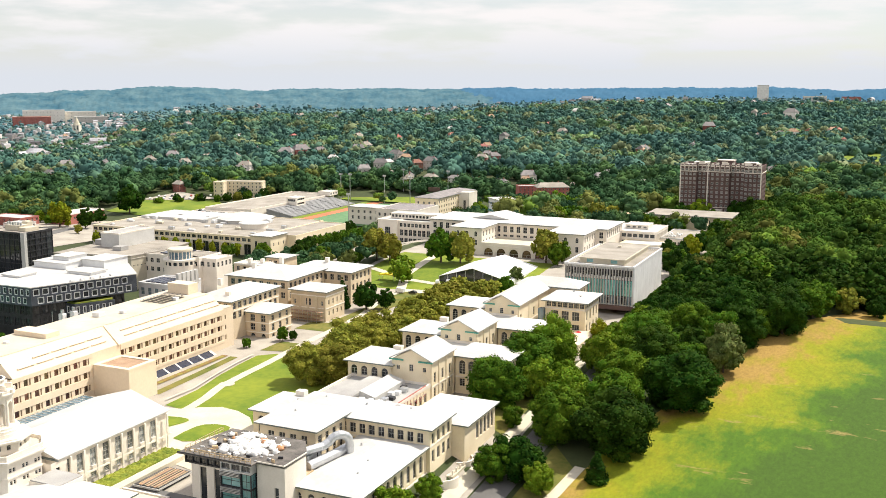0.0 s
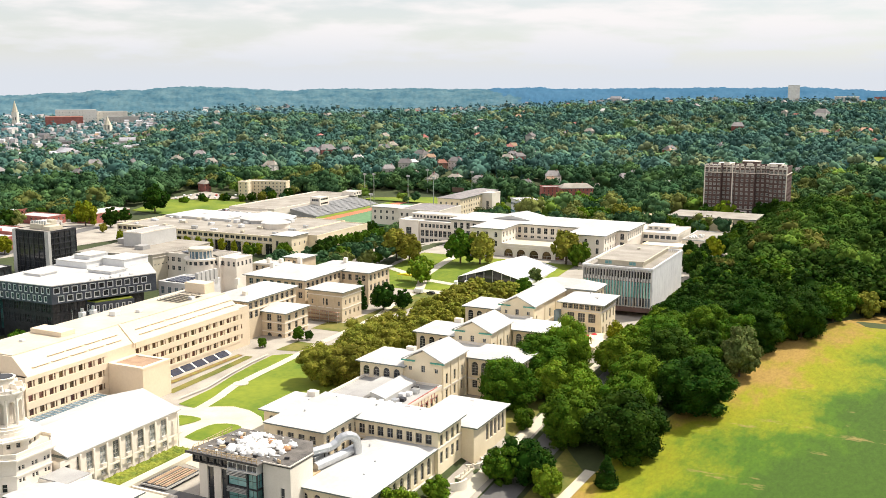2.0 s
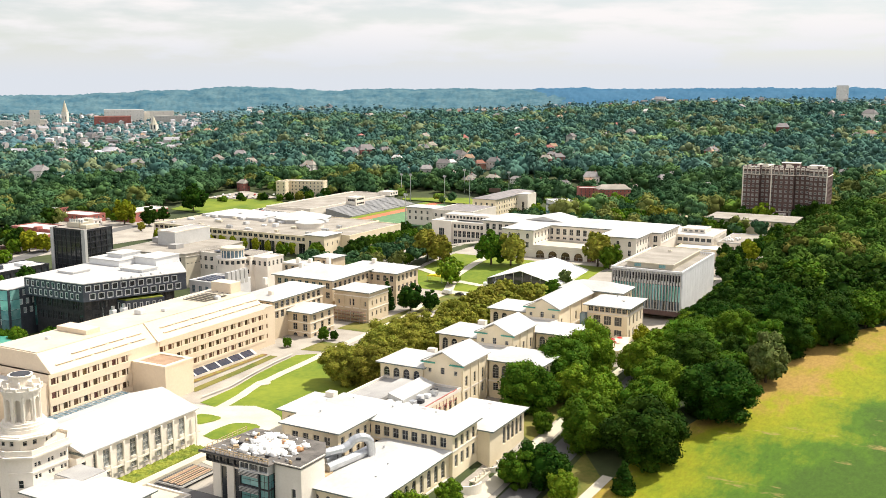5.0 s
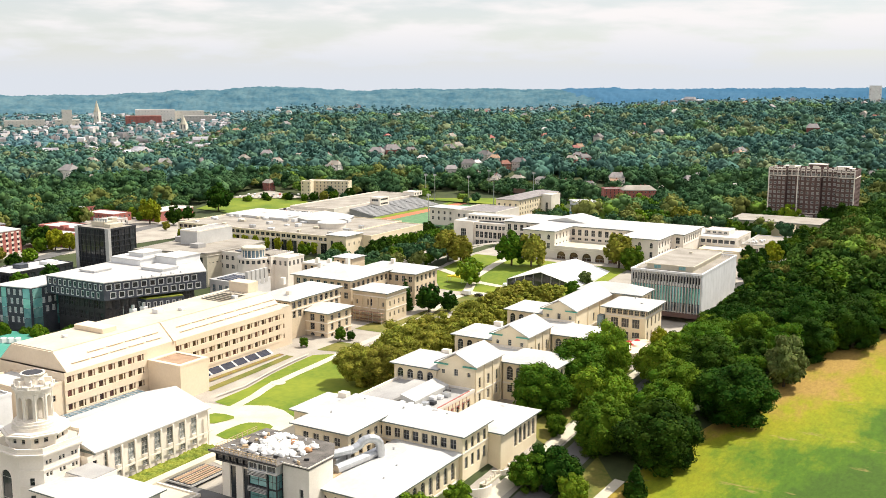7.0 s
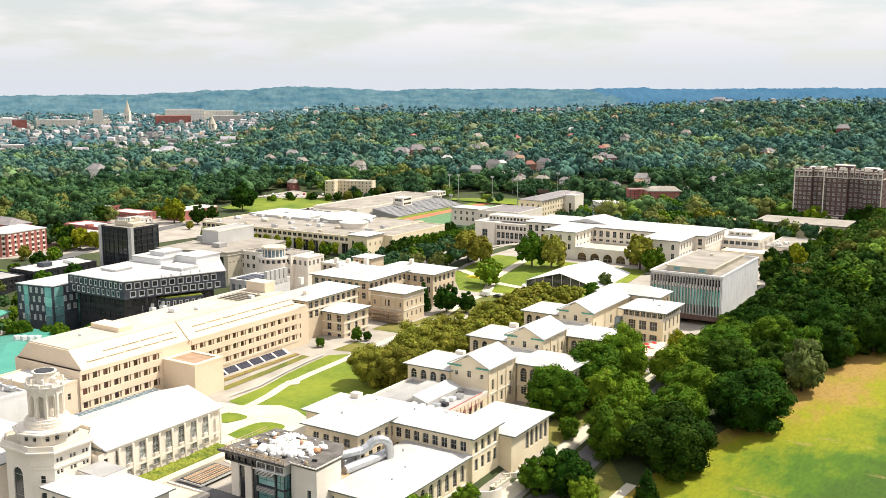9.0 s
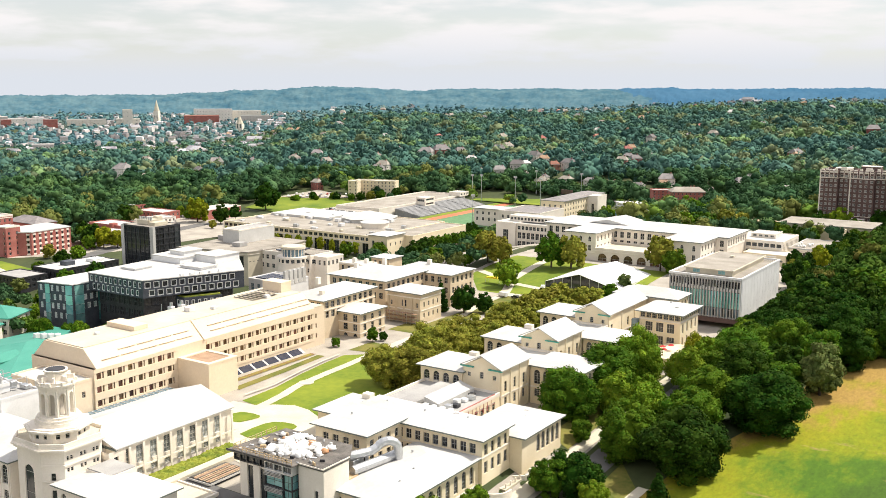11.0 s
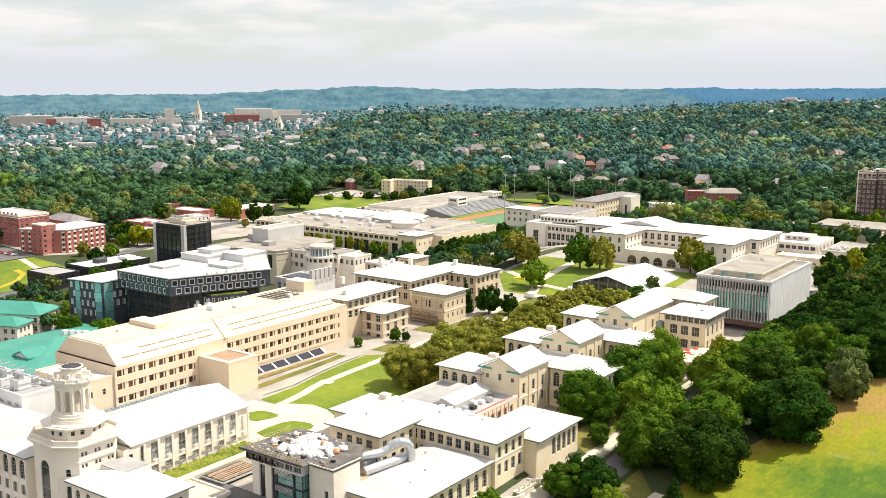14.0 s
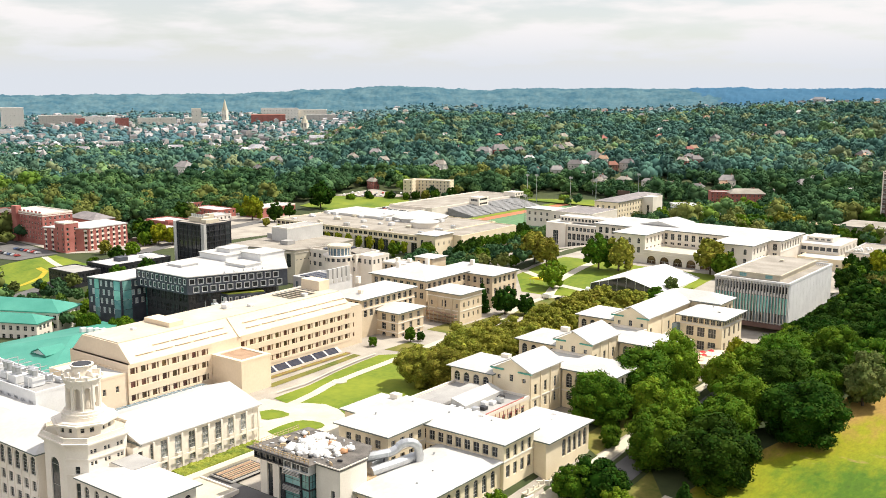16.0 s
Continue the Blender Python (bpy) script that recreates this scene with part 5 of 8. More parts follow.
# ---------- hall with three pavilions beyond it ----------
doh = thing("classroom_building", -245, 370, 6, "buff brick classroom building with hipped white roofs", "building")
def bays(length, n, wd, rows, m=1.6, kind="rect"):
    return [h for za, zb in rows for h in row(length, n, wd, za, zb, kind, m)]


block(doh, -250.4, -229.6, 332.4, 349, 3, 16.6, DOHBRICK, bays(20.8, 4, 2.3, ((13.0, 15.8), (9.2, 12.0))) + bays(20.8, 4, 2.3, ((5.0, 8.0),), 1.6, "arch"), bays(16.6, 3, 1.9, ((13.2, 15.6), (9.2, 12.0), (5.2, 7.8)), 2.2))
hip_roof(doh, -250.4, -229.6, 332.4, 349, 16.6, 1.8, 1.2)
band(doh, -250.4, -229.6, 332.4, 349, 12.4, 12.8, 0.2)
band(doh, -250.4, -229.6, 332.4, 349, 8.3, 8.7, 0.2)
block(doh, -259, -241, 322.5, 357, 3, 22.4, DOHBRICK, bays(18, 5, 2.0, ((19.0, 21.6), (15.0, 17.8))), bays(34.5, 9, 2.2, ((19.0, 21.6), (15.0, 17.8))))
hip_roof(doh, -259, -241, 322.5, 357, 22.4, 3.0, 1.2)
band(doh, -259, -241, 322.5, 357, 18.2, 18.6, 0.2)
block(doh, -240.6, -222.8, 366, 382, 3, 19.6, DOHBRICK, [(7.6, 10.2, 13.4, 16.4, "rect"), (1.6, 2.6, 13.6, 15.6, "rect"), (15.4, 16.4, 13.6, 15.6, "rect"), (8.0, 9.8, 8.0, 10.6, "rect")], bays(16, 4, 1.1, ((13.8, 16.0), (9.0, 11.0)), 2.2))
hip_roof(doh, -240.6, -222.8, 366, 382, 19.6, 1.8, 1.1)
band(doh, -240.6, -222.8, 366, 382, 17.6, 18.0, 0.3)
band(doh, -240.6, -222.8, 366, 382, 12.2, 12.6, 0.2)
for k in range(5):
    cube(doh, "pilaster", -240.5 + 4.2 * k, -239.6 + 4.2 * k, 365.7, 365.99, 4, 17.5, DOHBRICK)
scaf = thing("scaffold", -231, 364, 6, "brown timber and steel scaffold against the wall", "scaffold")
for k in range(8):
    for d in (362.6, 364.6):
        cube(scaf, "pole", -239.5 + 2.3 * k, -239.4 + 2.3 * k, d, d + 0.1, 6.0, 11.6, STEEL)
for z in (7.8, 9.6, 11.2):
    cube(scaf, "deck", -239.6, -223.2, 362.6, 364.7, z, z + 0.12, ROOFBROWN)
block(doh, -277, -244.5, 369.5, 401, 1, 22.4, DOHBRICK, bays(32.5, 8, 2.2, ((18.6, 21.2), (14.2, 17.0))), bays(31.5, 8, 2.1, ((18.6, 21.2), (14.2, 17.0))))
hip_roof(doh, -277, -244.5, 369.5, 401, 22.4, 3.2, 1.2)
block(doh, -262, -230.4, 401.2, 421.5, 3, 21.6, DOHBRICK, bays(31.6, 8, 1.9, ((17.6, 20.4), (13.0, 15.8))), bays(20.3, 5, 1.9, ((17.6, 20.4), (13.0, 15.8))))
hip_roof(doh, -262, -230.4, 401.2, 421.5, 21.6, 2.6, 1.2)
block(doh, -283, -272, 409, 420, 2, 24.0, DOHBRICK, bays(11, 3, 1.6, ((20.5, 22.8),)))
hip_roof(doh, -283, -272, 409, 420, 24.0, 1.2, 0.8)
block(doh, -290, -274, 392, 402, 2, 23.2, DOHBRICK, bays(16, 4, 1.6, ((20.0, 22.2),)))
flat_roof(doh, -290, -274, 392, 402, 23.2, WHITE, STONE, 0.4)
for w0, u0, z0, h in ((-262, 342, 24, 3), (-268, 398, 23, 4), (-249, 409, 23, 3.4), (-271, 380, 24, 3), (-246, 326, 23.4, 2.4), (-284, 395, 23.3, 2.4), (-279, 398, 23.3, 2.0)):
    cube(doh, "chimney", w0, w0 + 1.8, u0, u0 + 1.8, z0, z0 + h, STONE, "", 0.1)

# ---------- dark computer science centre ----------
STYLE["bold"], STYLE["joined"] = 0.42, True
gates = thing("science_centre", -350, 330, -4, "angular dark zinc and glass science centre with white roofs", "building")


def staggered(length, step, wd, rows, ht):
    out = []
    for j, z in enumerate(rows):
        x = 0.9 + (step * 0.45 if j % 2 else 0)
        while x + wd < length - 0.5:
            out.append((x, x + wd, z, z + ht, "rect"))
            x += step
    return out


GP = [(-372, 308), (-335, 308.8), (-316, 353), (-345, 378), (-374, 350)]
poly_block(gates, GP, 14.6, 22.6, DARKMETAL, {0: staggered(37, 3.3, 2.1, (18.9, 15.2), 3.0), 1: staggered(48, 4.0, 2.9, (18.9, 15.2), 3.0)}, (1, 1), GLASS, ALU)
poly_block(gates, [(-369, 311.5), (-338.5, 312), (-322, 351), (-345, 374), (-371, 350)], -6, 14.58, BLACK,
           {0: row(30, 9, 2.6, 9.5, 13.6, "rect", 0.6) + row(30, 9, 2.6, 4.0, 8.0, "rect", 0.6), 1: row(42, 11, 3.0, 9.5, 13.6, "rect", 0.6) + row(42, 11, 3.0, 4.0, 8.0, "rect", 0.6)}, (2, 2), GLASS, BLACK)
slab(gates, "roof", [(-372.4, 307.6), (-334.7, 308.4), (-315.6, 353), (-345, 378.4), (-374.4, 350)], 22.62, 23.0, WHITE)
poly_block(gates, [(-394.5, 296.5), (-374, 300.5), (-372.2, 322), (-394.5, 330)], -5, 17.6, DARKMETAL,
           {0: staggered(20, 3.3, 1.7, (14.0, 9.8, 5.6, 1.2), 2.8), 1: staggered(21, 3.2, 1.8, (14.0, 9.8, 5.6), 2.8)}, (2, 1), TEALGLASS, ALU)
for s0, s1 in ((4.2, 7.0), (16.5, 20.4)):
    q = [(-394.5 + 20.5 * t / 20.9 + 0.19 * d, 296.5 + 4.0 * t / 20.9 - 0.98 * d) for t, d in ((s0, 0.06), (s1, 0.06), (s1, 0.01), (s0, 0.01))]
    for z in (-1.0, 3.6, 8.2, 12.8):
        slab(gates, "teal_panel", q, z, z + 4.4, LIBGLASS if z > 8 else TEALGLASS, "teal glass panel")
for z in (-1.0, 3.6, 8.2, 12.8):
    for s0 in (1.0, 13.0):
        q = [(-374 + 1.8 * t / 21.6 + d, 300.5 + 21.5 * t / 21.6) for t, d in ((s0, 0.06), (s0 + 4.6, 0.06), (s0 + 4.6, 0.01), (s0, 0.01))]
        slab(gates, "teal_panel", q[::-1], z, z + 4.4, TEALGLASS, "teal glass panel")
slab(gates, "roof", [(-394.8, 296.2), (-373.8, 300.2), (-372.0, 322.2), (-394.8, 330.4)], 17.62, 18.0, WHITE)
for x0, x1, y0, y1, h in ((-372, -352, 346, 366, 2.6), (-352, -338, 356, 372, 3.4), (-366, -356, 352, 364, 4.6), (-345, -331, 340, 350, 1.0), (-366, -356, 322, 332, 0.7)):
    cube(gates, "penthouse", x0, x1, y0, y1, 23.05, 23.0 + h, ALU)
    cube(gates, "penthouse_roof", x0 - 0.4, x1 + 0.4, y0 - 0.4, y1 + 0.4, 23.0 + h + 0.01, 23.4 + h, WHITE)
for k in range(5):
    cube(gates, "roof_unit", -329 + 1.5 * k, -328 + 1.5 * k, 325 + 4.5 * k, 327.5 + 4.5 * k, 23.05, 24.0, ALU, "", 0.08)
poly_block(gates, [(-336, 326), (-327, 325.5), (-318.5, 341), (-326, 345)], 2, 12.9, DARKMETAL, {0: row(9, 3, 1.8, 8.4, 11.8, "rect", 0.5), 1: row(17, 6, 1.6, 8.4, 11.8, "rect", 0.5)}, (1, 1), GLASS, ALU)
slab(gates, "planted_roof", [(-335.4, 326.4), (-327.2, 326.0), (-319.2, 340.8), (-325.9, 344.4)], 12.92, 13.4, SEDUM, "yellow-green planted roof")
for k in range(4):
    w0, u0 = (-326.5, -323.0, -313.5, -310.0)[k], (315.0, 318.0, 326.0, 329.5)[k]
    cube(gates, "chiller", w0, w0 + 2.6, u0, u0 + 2.4, 2.0, 11.0 + 0.8 * (k % 2), ALU, "galvanised cooling unit", 0.2)
    bm = bmesh.new()
    tube(bm, w0 + 1.3, u0 + 1.2, 11.0, 12.6 + 0.8 * (k % 2), 0.8, 0.8, 12)
    part("cooling_fan", bm, STEEL, gates)
for k in range(7):
    cube(gates, "chiller_rail", -327.5 + 2.9 * k, -327.35 + 2.9 * k, 312.5 + 2.4 * k, 312.65 + 2.4 * k, 4.0, 12.4, STEEL)

STYLE["bold"] = 0.11
low2 = thing("office_building", -473, 375, -1, "low black-clad office building with a white roof", "building")
block(low2, -484, -462, 354, 396, -2, 6.8, BLACK, row(22, 6, 2.6, 2.6, 5.6, "rect", 0.7), row(42, 10, 3.0, 2.6, 5.6, "rect", 0.8), (2, 1), GLASS, DARKMETAL)
flat_roof(low2, -484, -462, 354, 396, 6.8, WHITE, BLACK, 0.4)
cube(low2, "roof_unit", -476, -470, 366, 372, 6.85, 9.2, DARKMETAL, "", 0.1)
cube(low2, "roof_unit", -474, -467, 382, 390, 6.85, 8.6, ALU, "", 0.1)

low3 = thing("office_wing", -473, 340, -2, "low black slatted office wing with a grey roof", "building")
block(low3, -490, -465, 333, 350, -4, 5.4, BLACK, [h for z in (2.4, -0.6) for h in row(25, 8, 2.2, z, z + 1.8, "rect", 0.6)], [h for z in (2.4, -0.6) for h in row(17, 5, 2.2, z, z + 1.8, "rect", 0.6)], (2, 2), GLASS, DARKMETAL)
flat_roof(low3, -490, -465, 333, 350, 5.4, GREYROOF, BLACK, 0.4)

cyert = thing("glass_office_tower", -458, 418, -2, "dark glass office tower with white corner strips", "building")
block(cyert, -473, -445, 408, 429, -2, 25.8, BLACK, row(28, 7, 3.5, 1.5, 25.2, "rect", 0.5), row(21, 5, 3.7, 1.5, 25.2, "rect", 0.4), (2, 7), GLASS, DARKMETAL)
for k in range(7):
    cube(cyert, "floor_band", -473.1, -444.9, 407.86, 407.99, 4.6 + 3.4 * k, 5.1 + 3.4 * k, BLACK)
    cube(cyert, "floor_band", -444.99, -444.86, 408, 429, 4.6 + 3.4 * k, 5.1 + 3.4 * k, BLACK)
flat_roof(cyert, -473, -445, 408, 429, 25.8, TANROOF, BLACK, 0.3)
for w0, w1, u0, u1 in ((-473.3, -470.6, 407.6, 407.95), (-447.4, -444.6, 407.6, 407.95), (-444.95, -444.6, 407.95, 409.6)):
    cube(cyert, "corner_strip", w0, w1, u0, u1, -1.5, 26.1, WHITE)
for w0, u0, a, b, h in ((-466, 414, 10, 8, 3.0), (-454, 413, 5, 10, 2.2), (-462, 423, 4, 4, 4.2)):
    cube(cyert, "roof_plant", w0, w0 + a, u0, u0 + b, 25.85, 25.8 + h, CONCRETE, "", 0.15)
for k in range(6):
    bm = bmesh.new()
    tube(bm, -465 + 2.0 * k, 415.5, 28.6, 30.6, 0.6, 0.6, 10)
    part("cooling_fan", bm, STEEL, cyert)

pur = thing("arts_centre", -390, 420, -2, "buff stone arts centre with a white fly tower", "building")
poly_block(pur, [(-416, 401), (-371, 411), (-368, 433), (-372, 460), (-420, 460)], -4, 17.6, CONCRETE,
           {0: [(4 + 4.4 * k, 6.4 + 4.4 * k, 12.6, 15.0, "rect") for k in range(8)] + [(40.5, 43.4, 8.0, 15.5, "rect")], 1: row(22, 8, 1.2, 12.0, 12.6, "rect", 1)}, (1, 1))
slab(pur, "roof", [(-416.6, 400.6), (-370.5, 410.6), (-367.4, 433), (-371.6, 460.4), (-420.6, 460.4)], 17.61, 18.1, TANROOF)
slab(pur, "string_course", [(-416.3, 400.7), (-370.7, 410.7), (-367.7, 433), (-371.9, 460.2), (-420.2, 460.2)], 16.2, 16.5, STONE)
block(pur, -407, -394, 427.5, 457, 18.12, 26, WHITE)
flat_roof(pur, -407, -394, 427.5, 457, 26, GREYROOF, STONE, 0.4)
cube(pur, "roof_plant", -416, -409, 432, 442, 18.15, 21, GREYROOF)
cube(pur, "roof_plant", -392, -386, 420, 426, 18.15, 20.4, GREYROOF)

adm = thing("administration_building", -345, 425, 0, "pale stone administration building with a round glazed tower", "building")
block(adm, -372, -334, 421, 440, -1, 17.6, STONE, row(38, 9, 2.2, 13.4, 15.8, "rect", 1.2) + row(38, 9, 2.2, 8.6, 11.0, "rect", 1.2), row(19, 4, 2.0, 13.4, 15.8, "rect", 1.4))
flat_roof(adm, -372, -334, 421, 440, 17.6, TANROOF, STONE, 0.5)
slab(adm, "roof_panel", [(-362, 424), (-352, 423), (-349, 438), (-360, 439)], 18.2, 18.7, SOLAR)
block(adm, -339, -325, 424, 438, -1, 17.2, STONE, row(14, 4, 1.6, 13.0, 15.6, "rect", 1.0), row(14, 4, 1.6, 13.0, 15.6, "rect", 1.0))
flat_roof(adm, -339, -325, 424, 438, 17.2, WHITE, STONE, 0.4)
for r, z0, z1, m, nm in ((8.6, -1, 14.6, STONE, "round_wall"), (8.3, 14.6, 16.6, GLASS, "ribbon_window"), (9.0, 16.6, 17.6, STONE, "round_cornice"), (6.0, 17.6, 21.6, GREYGLASS, "upper_window"), (6.7, 21.6, 22.6, CONCRETE, "upper_cornice"), (6.2, 22.6, 22.9, CONCRETE, "upper_roof")):
    bm = bmesh.new()
    tube(bm, -344.5, 419, z0, z1, r, r, 28)
    part(nm, bm, m, adm)
for k in range(18):
    a = math.tau * k / 18
    cube(adm, "window_pier", -344.5 + 6.05 * math.cos(a) - 0.2, -344.5 + 6.05 * math.cos(a) + 0.2, 419 + 6.05 * math.sin(a) - 0.2, 419 + 6.05 * math.sin(a) + 0.2, 17.6, 21.6, STONE)
    if math.sin(a) < 0.2:
        cube(adm, "window_pier", -344.5 + 8.35 * math.cos(a) - 0.45, -344.5 + 8.35 * math.cos(a) + 0.45, 419 + 8.35 * math.sin(a) - 0.45, 419 + 8.35 * math.sin(a) + 0.45, 14.6, 16.6, STONE)
wing = thing("service_wing", -322, 383, 0, "low blue-grey service wing with dark roof panels", "building")
block(wing, -333, -311, 373, 393, 0, 13.6, ALU, row(22, 5, 2.2, 8, 11.5, "rect", 1.4), (), (2, 2), GREYGLASS)
flat_roof(wing, -333, -311, 373, 393, 13.6, GREYROOF, ALU, 0.4)
for k in range(5):
    cube(wing, "roof_panel", -331 + 3.2 * k, -328.6 + 3.2 * k, 376, 388, 13.7, 14.1, SOLAR)
for k in range(5):
    cube(wing, "flue", -312.5, -310.8, 376 + 3.2 * k, 378.2 + 3.2 * k, 12.0, 19.0, WHITE)

# ---------- green-roofed halls beyond the laboratory ----------
for nm, w, u, turn, x0, y1, z0, z1, h in (("residence_hall", -388, 276, 25.7, -60, 18, -6, 4.6, 4.0), ("residence_annex", -383.5, 262.3, 25.7, -60, 12, -8, 2.6, 3.0)):
    gh = thing(nm, w, u, 0, "pale stone hall with a green metal hipped roof", "building", turn=turn)
    block(gh, x0, 0, 0, y1, z0, z1, STONE, row(-x0, 16, 1.7, z1 - 3.4, z1 - 1.2, "rect", 1.2) + row(-x0, 16, 1.7, z1 - 7.4, z1 - 5.2, "rect", 1.2), row(y1, 3, 1.7, z1 - 3.4, z1 - 1.2, "rect", 2.2) + row(y1, 3, 1.7, z1 - 7.4, z1 - 5.2, "rect", 2.2))
    hip_roof(gh, x0, 0, 0, y1, z1, h, 0.9, GREENROOF, COPPER)
gc2 = thing("sports_hall", -345, 255, -5, "long hall under a broad green metal roof", "building")
block(gc2, -376, -310, 222, 291, -8, -1.0, STONE, (), row(69, 14, 2.0, -5, -2, "rect", 2))
hip_roof(gc2, -376, -310, 222, 291, -1.0, 6.0, 1.0, GREENROOF, COPPER)
for k in range(4):
    cube(gc2, "roof_vent", -349 + 2.6 * k, -347.2 + 2.6 * k, 262 + 1.5 * k, 264.5 + 1.5 * k, 4.2, 6.4, ALU, "", 0.15)
gable_roof(gc2, -342, -332, 236, 246, 2.4, 2.2, 0.5, GREENROOF, COPPER, ALU)

# ---------- brick dormitories and blocks ----------
d1 = thing("dormitory", -570, 410, -1, "red brick dormitory with pale window strips", "building")
DP = [(-587, 388), (-566, 393.5), (-557, 403), (-559, 434), (-587, 436)]
strips = lambda n, length: [h for z in (10.4, 7.0, 3.6, 0.4) for h in row(length, n, 1.6, z, z + 1.9, "rect", 1.4)]
poly_block(d1, DP, -3, 14, BRICKRED, {0: strips(4, 21.7), 1: strips(2, 13.1), 2: strips(7, 31)}, (1, 1), GLASS, STONE)
slab(d1, "roof", [(-587.3, 387.6), (-565.8, 393.2), (-556.6, 402.8), (-558.7, 434.4), (-587.3, 436.4)], 14.01, 14.6, WHITE)
for e, n, length in ((0, 4, 21.7), (1, 2, 13.1), (2, 7, 31)):
    (x0, y0), (x1, y1) = DP[e], DP[e + 1]
    ln = math.hypot(x1 - x0, y1 - y0)
    ex, ey = (x1 - x0) / ln, (y1 - y0) / ln
    for h in row(length, n, 1.6, 0, 1, "rect", 1.4):
        for za, zb in ((-0.6, 0.35), (2.35, 3.55), (5.55, 6.95), (8.95, 10.35), (12.35, 13.4)):
            q = [(x0 + ex * s1 + ey * d, y0 + ey * s1 - ex * d) for s1, d in ((h[0] - 0.3, 0.08), (h[1] + 0.3, 0.08), (h[1] + 0.3, 0.01), (h[0] - 0.3, 0.01))]
            slab(d1, "spandrel", q, za, zb, STONE)
block(d1, -573.5, -562.5, 388.6, 399, -3, 18.5, BRICKRED, [h for z in (13.6, 10.4, 7.0, 3.6, 0.4) for h in row(11, 2, 1.6, z, z + 1.9, "rect", 1.6)], [h for z in (13.6, 10.4, 7.0, 3.6, 0.4) for h in row(10.4, 2, 1.6, z, z + 1.9, "rect", 1.6)], (1, 1), GLASS, STONE)
flat_roof(d1, -573.5, -562.5, 388.6, 399, 18.5, WHITE, STONE, 0.5)
for nm, a0, a1, c0, c1, zt, wm in (("apartment_house", -690, -650, 560, 574, 9, BRICKRED), ("apartment_house", -634, -600, 548, 566, 8, BRICKRED), ("apartment_house", -598, -582, 530, 546, 7, HOUSEWALL)):
    ah = thing(nm, (a0 + a1) / 2, (c0 + c1) / 2, 0, "low brick apartment house with a white flat roof" if wm is BRICKRED else "low rendered apartment house with a white flat roof", "building")
    block(ah, a0, a1, c0, c1, -3, zt, wm, row(a1 - a0, 7, 1.6, zt - 3, zt - 1, "rect", 1.4), row(c1 - c0, 4, 1.6, zt - 3, zt - 1, "rect", 1.4))
    flat_roof(ah, a0, a1, c0, c1, zt, WHITE, wm, 0.5)
d2 = thing("dormitory", -613, 410, -1, "tall red brick dormitory with a stone parapet", "building")
block(d2, -648, -604, 398, 421, -3, 20, BRICKRED, [h for z in (16, 12.6, 9.2, 5.8, 2.4) for h in row(44, 12, 1.5, z, z + 2.0, "rect", 1.6)], [h for z in (16, 12.6, 9.2, 5.8, 2.4) for h in row(23, 6, 1.5, z, z + 2.0, "rect", 1.6)], (1, 2), GLASS, STONE)
flat_roof(d2, -648, -604, 398, 421, 20, WHITE, STONE, 0.8)
band(d2, -648, -604, 398, 421, 18.6, 19.2, 0.15)
cube(d2, "stair_tower", -640, -634, 396, 400, -3, 24, BRICKRED)
for k in range(9):
    cube(d2, "merlon", -647.4 + 4.9 * k, -645.3 + 4.9 * k, 397.9, 398.5, 20.81, 22.0, BRICKRED)
d6 = thing("dormitory", -672, 412, -1, "dark red brick dormitory wing with a flat roof", "building")
block(d6, -694, -656, 402, 422, -3, 15.5, BRICKRED, [h for z in (12.0, 8.6, 5.2, 1.8) for h in row(38, 9, 1.5, z, z + 2.0, "rect", 1.6)], (), (1, 2), GLASS, STONE)
flat_roof(d6, -694, -656, 402, 422, 15.5, ROOFDARK, BRICKRED, 0.6)
d3 = thing("dormitory", -625, 452, 0, "red brick house with a grey slate roof", "building")
block(d3, -642, -608, 440, 458, -3, 11, BRICKRED, row(34, 9, 1.4, 6, 8.4, "rect", 1.4), row(18, 4, 1.4, 6, 8.4, "rect", 1.4))
hip_roof(d3, -642, -608, 440, 458, 11, 4, 0.6, SLATE)
d4 = thing("apartment_house", -590, 488, 0, "flat-roofed red brick apartment house", "building")
block(d4, -590, -545, 472, 492, -3, 10.0, BRICKRED, [h for z in (6.6, 2.8) for h in row(45, 9, 1.5, z, z + 1.9, "rect", 1.8)], [h for z in (6.6, 2.8) for h in row(20, 5, 1.5, z, z + 1.9, "rect", 1.8)])
flat_roof(d4, -590, -545, 472, 492, 10.0, WHITE, BRICKRED, 0.6)
cube(d4, "stair_tower", -566, -562, 470.6, 475, -3, 11.8, BRICKRED, "brick stair tower")
block(d4, -563, -543, 458, 471.9, -3, 8.4, BRICKRED, [h for z in (5.2, 1.8) for h in row(20, 4, 1.5, z, z + 1.9, "rect", 1.6)], [h for z in (5.2, 1.8) for h in row(13.9, 3, 1.5, z, z + 1.9, "rect", 1.6)])
flat_roof(d4, -563, -543, 458, 471.9, 8.4, WHITE, BRICKRED, 0.5)
d5 = thing("apartment_house", -582, 590, 2, "red brick house with a white roof", "building")
block(d5, -592, -574, 569, 608, -2, 9.8, BRICKRED, (), row(39, 8, 1.6, 5.5, 7.6, "rect", 2))
flat_roof(d5, -592, -574, 569, 608, 9.8, WHITE, STONE, 0.5)

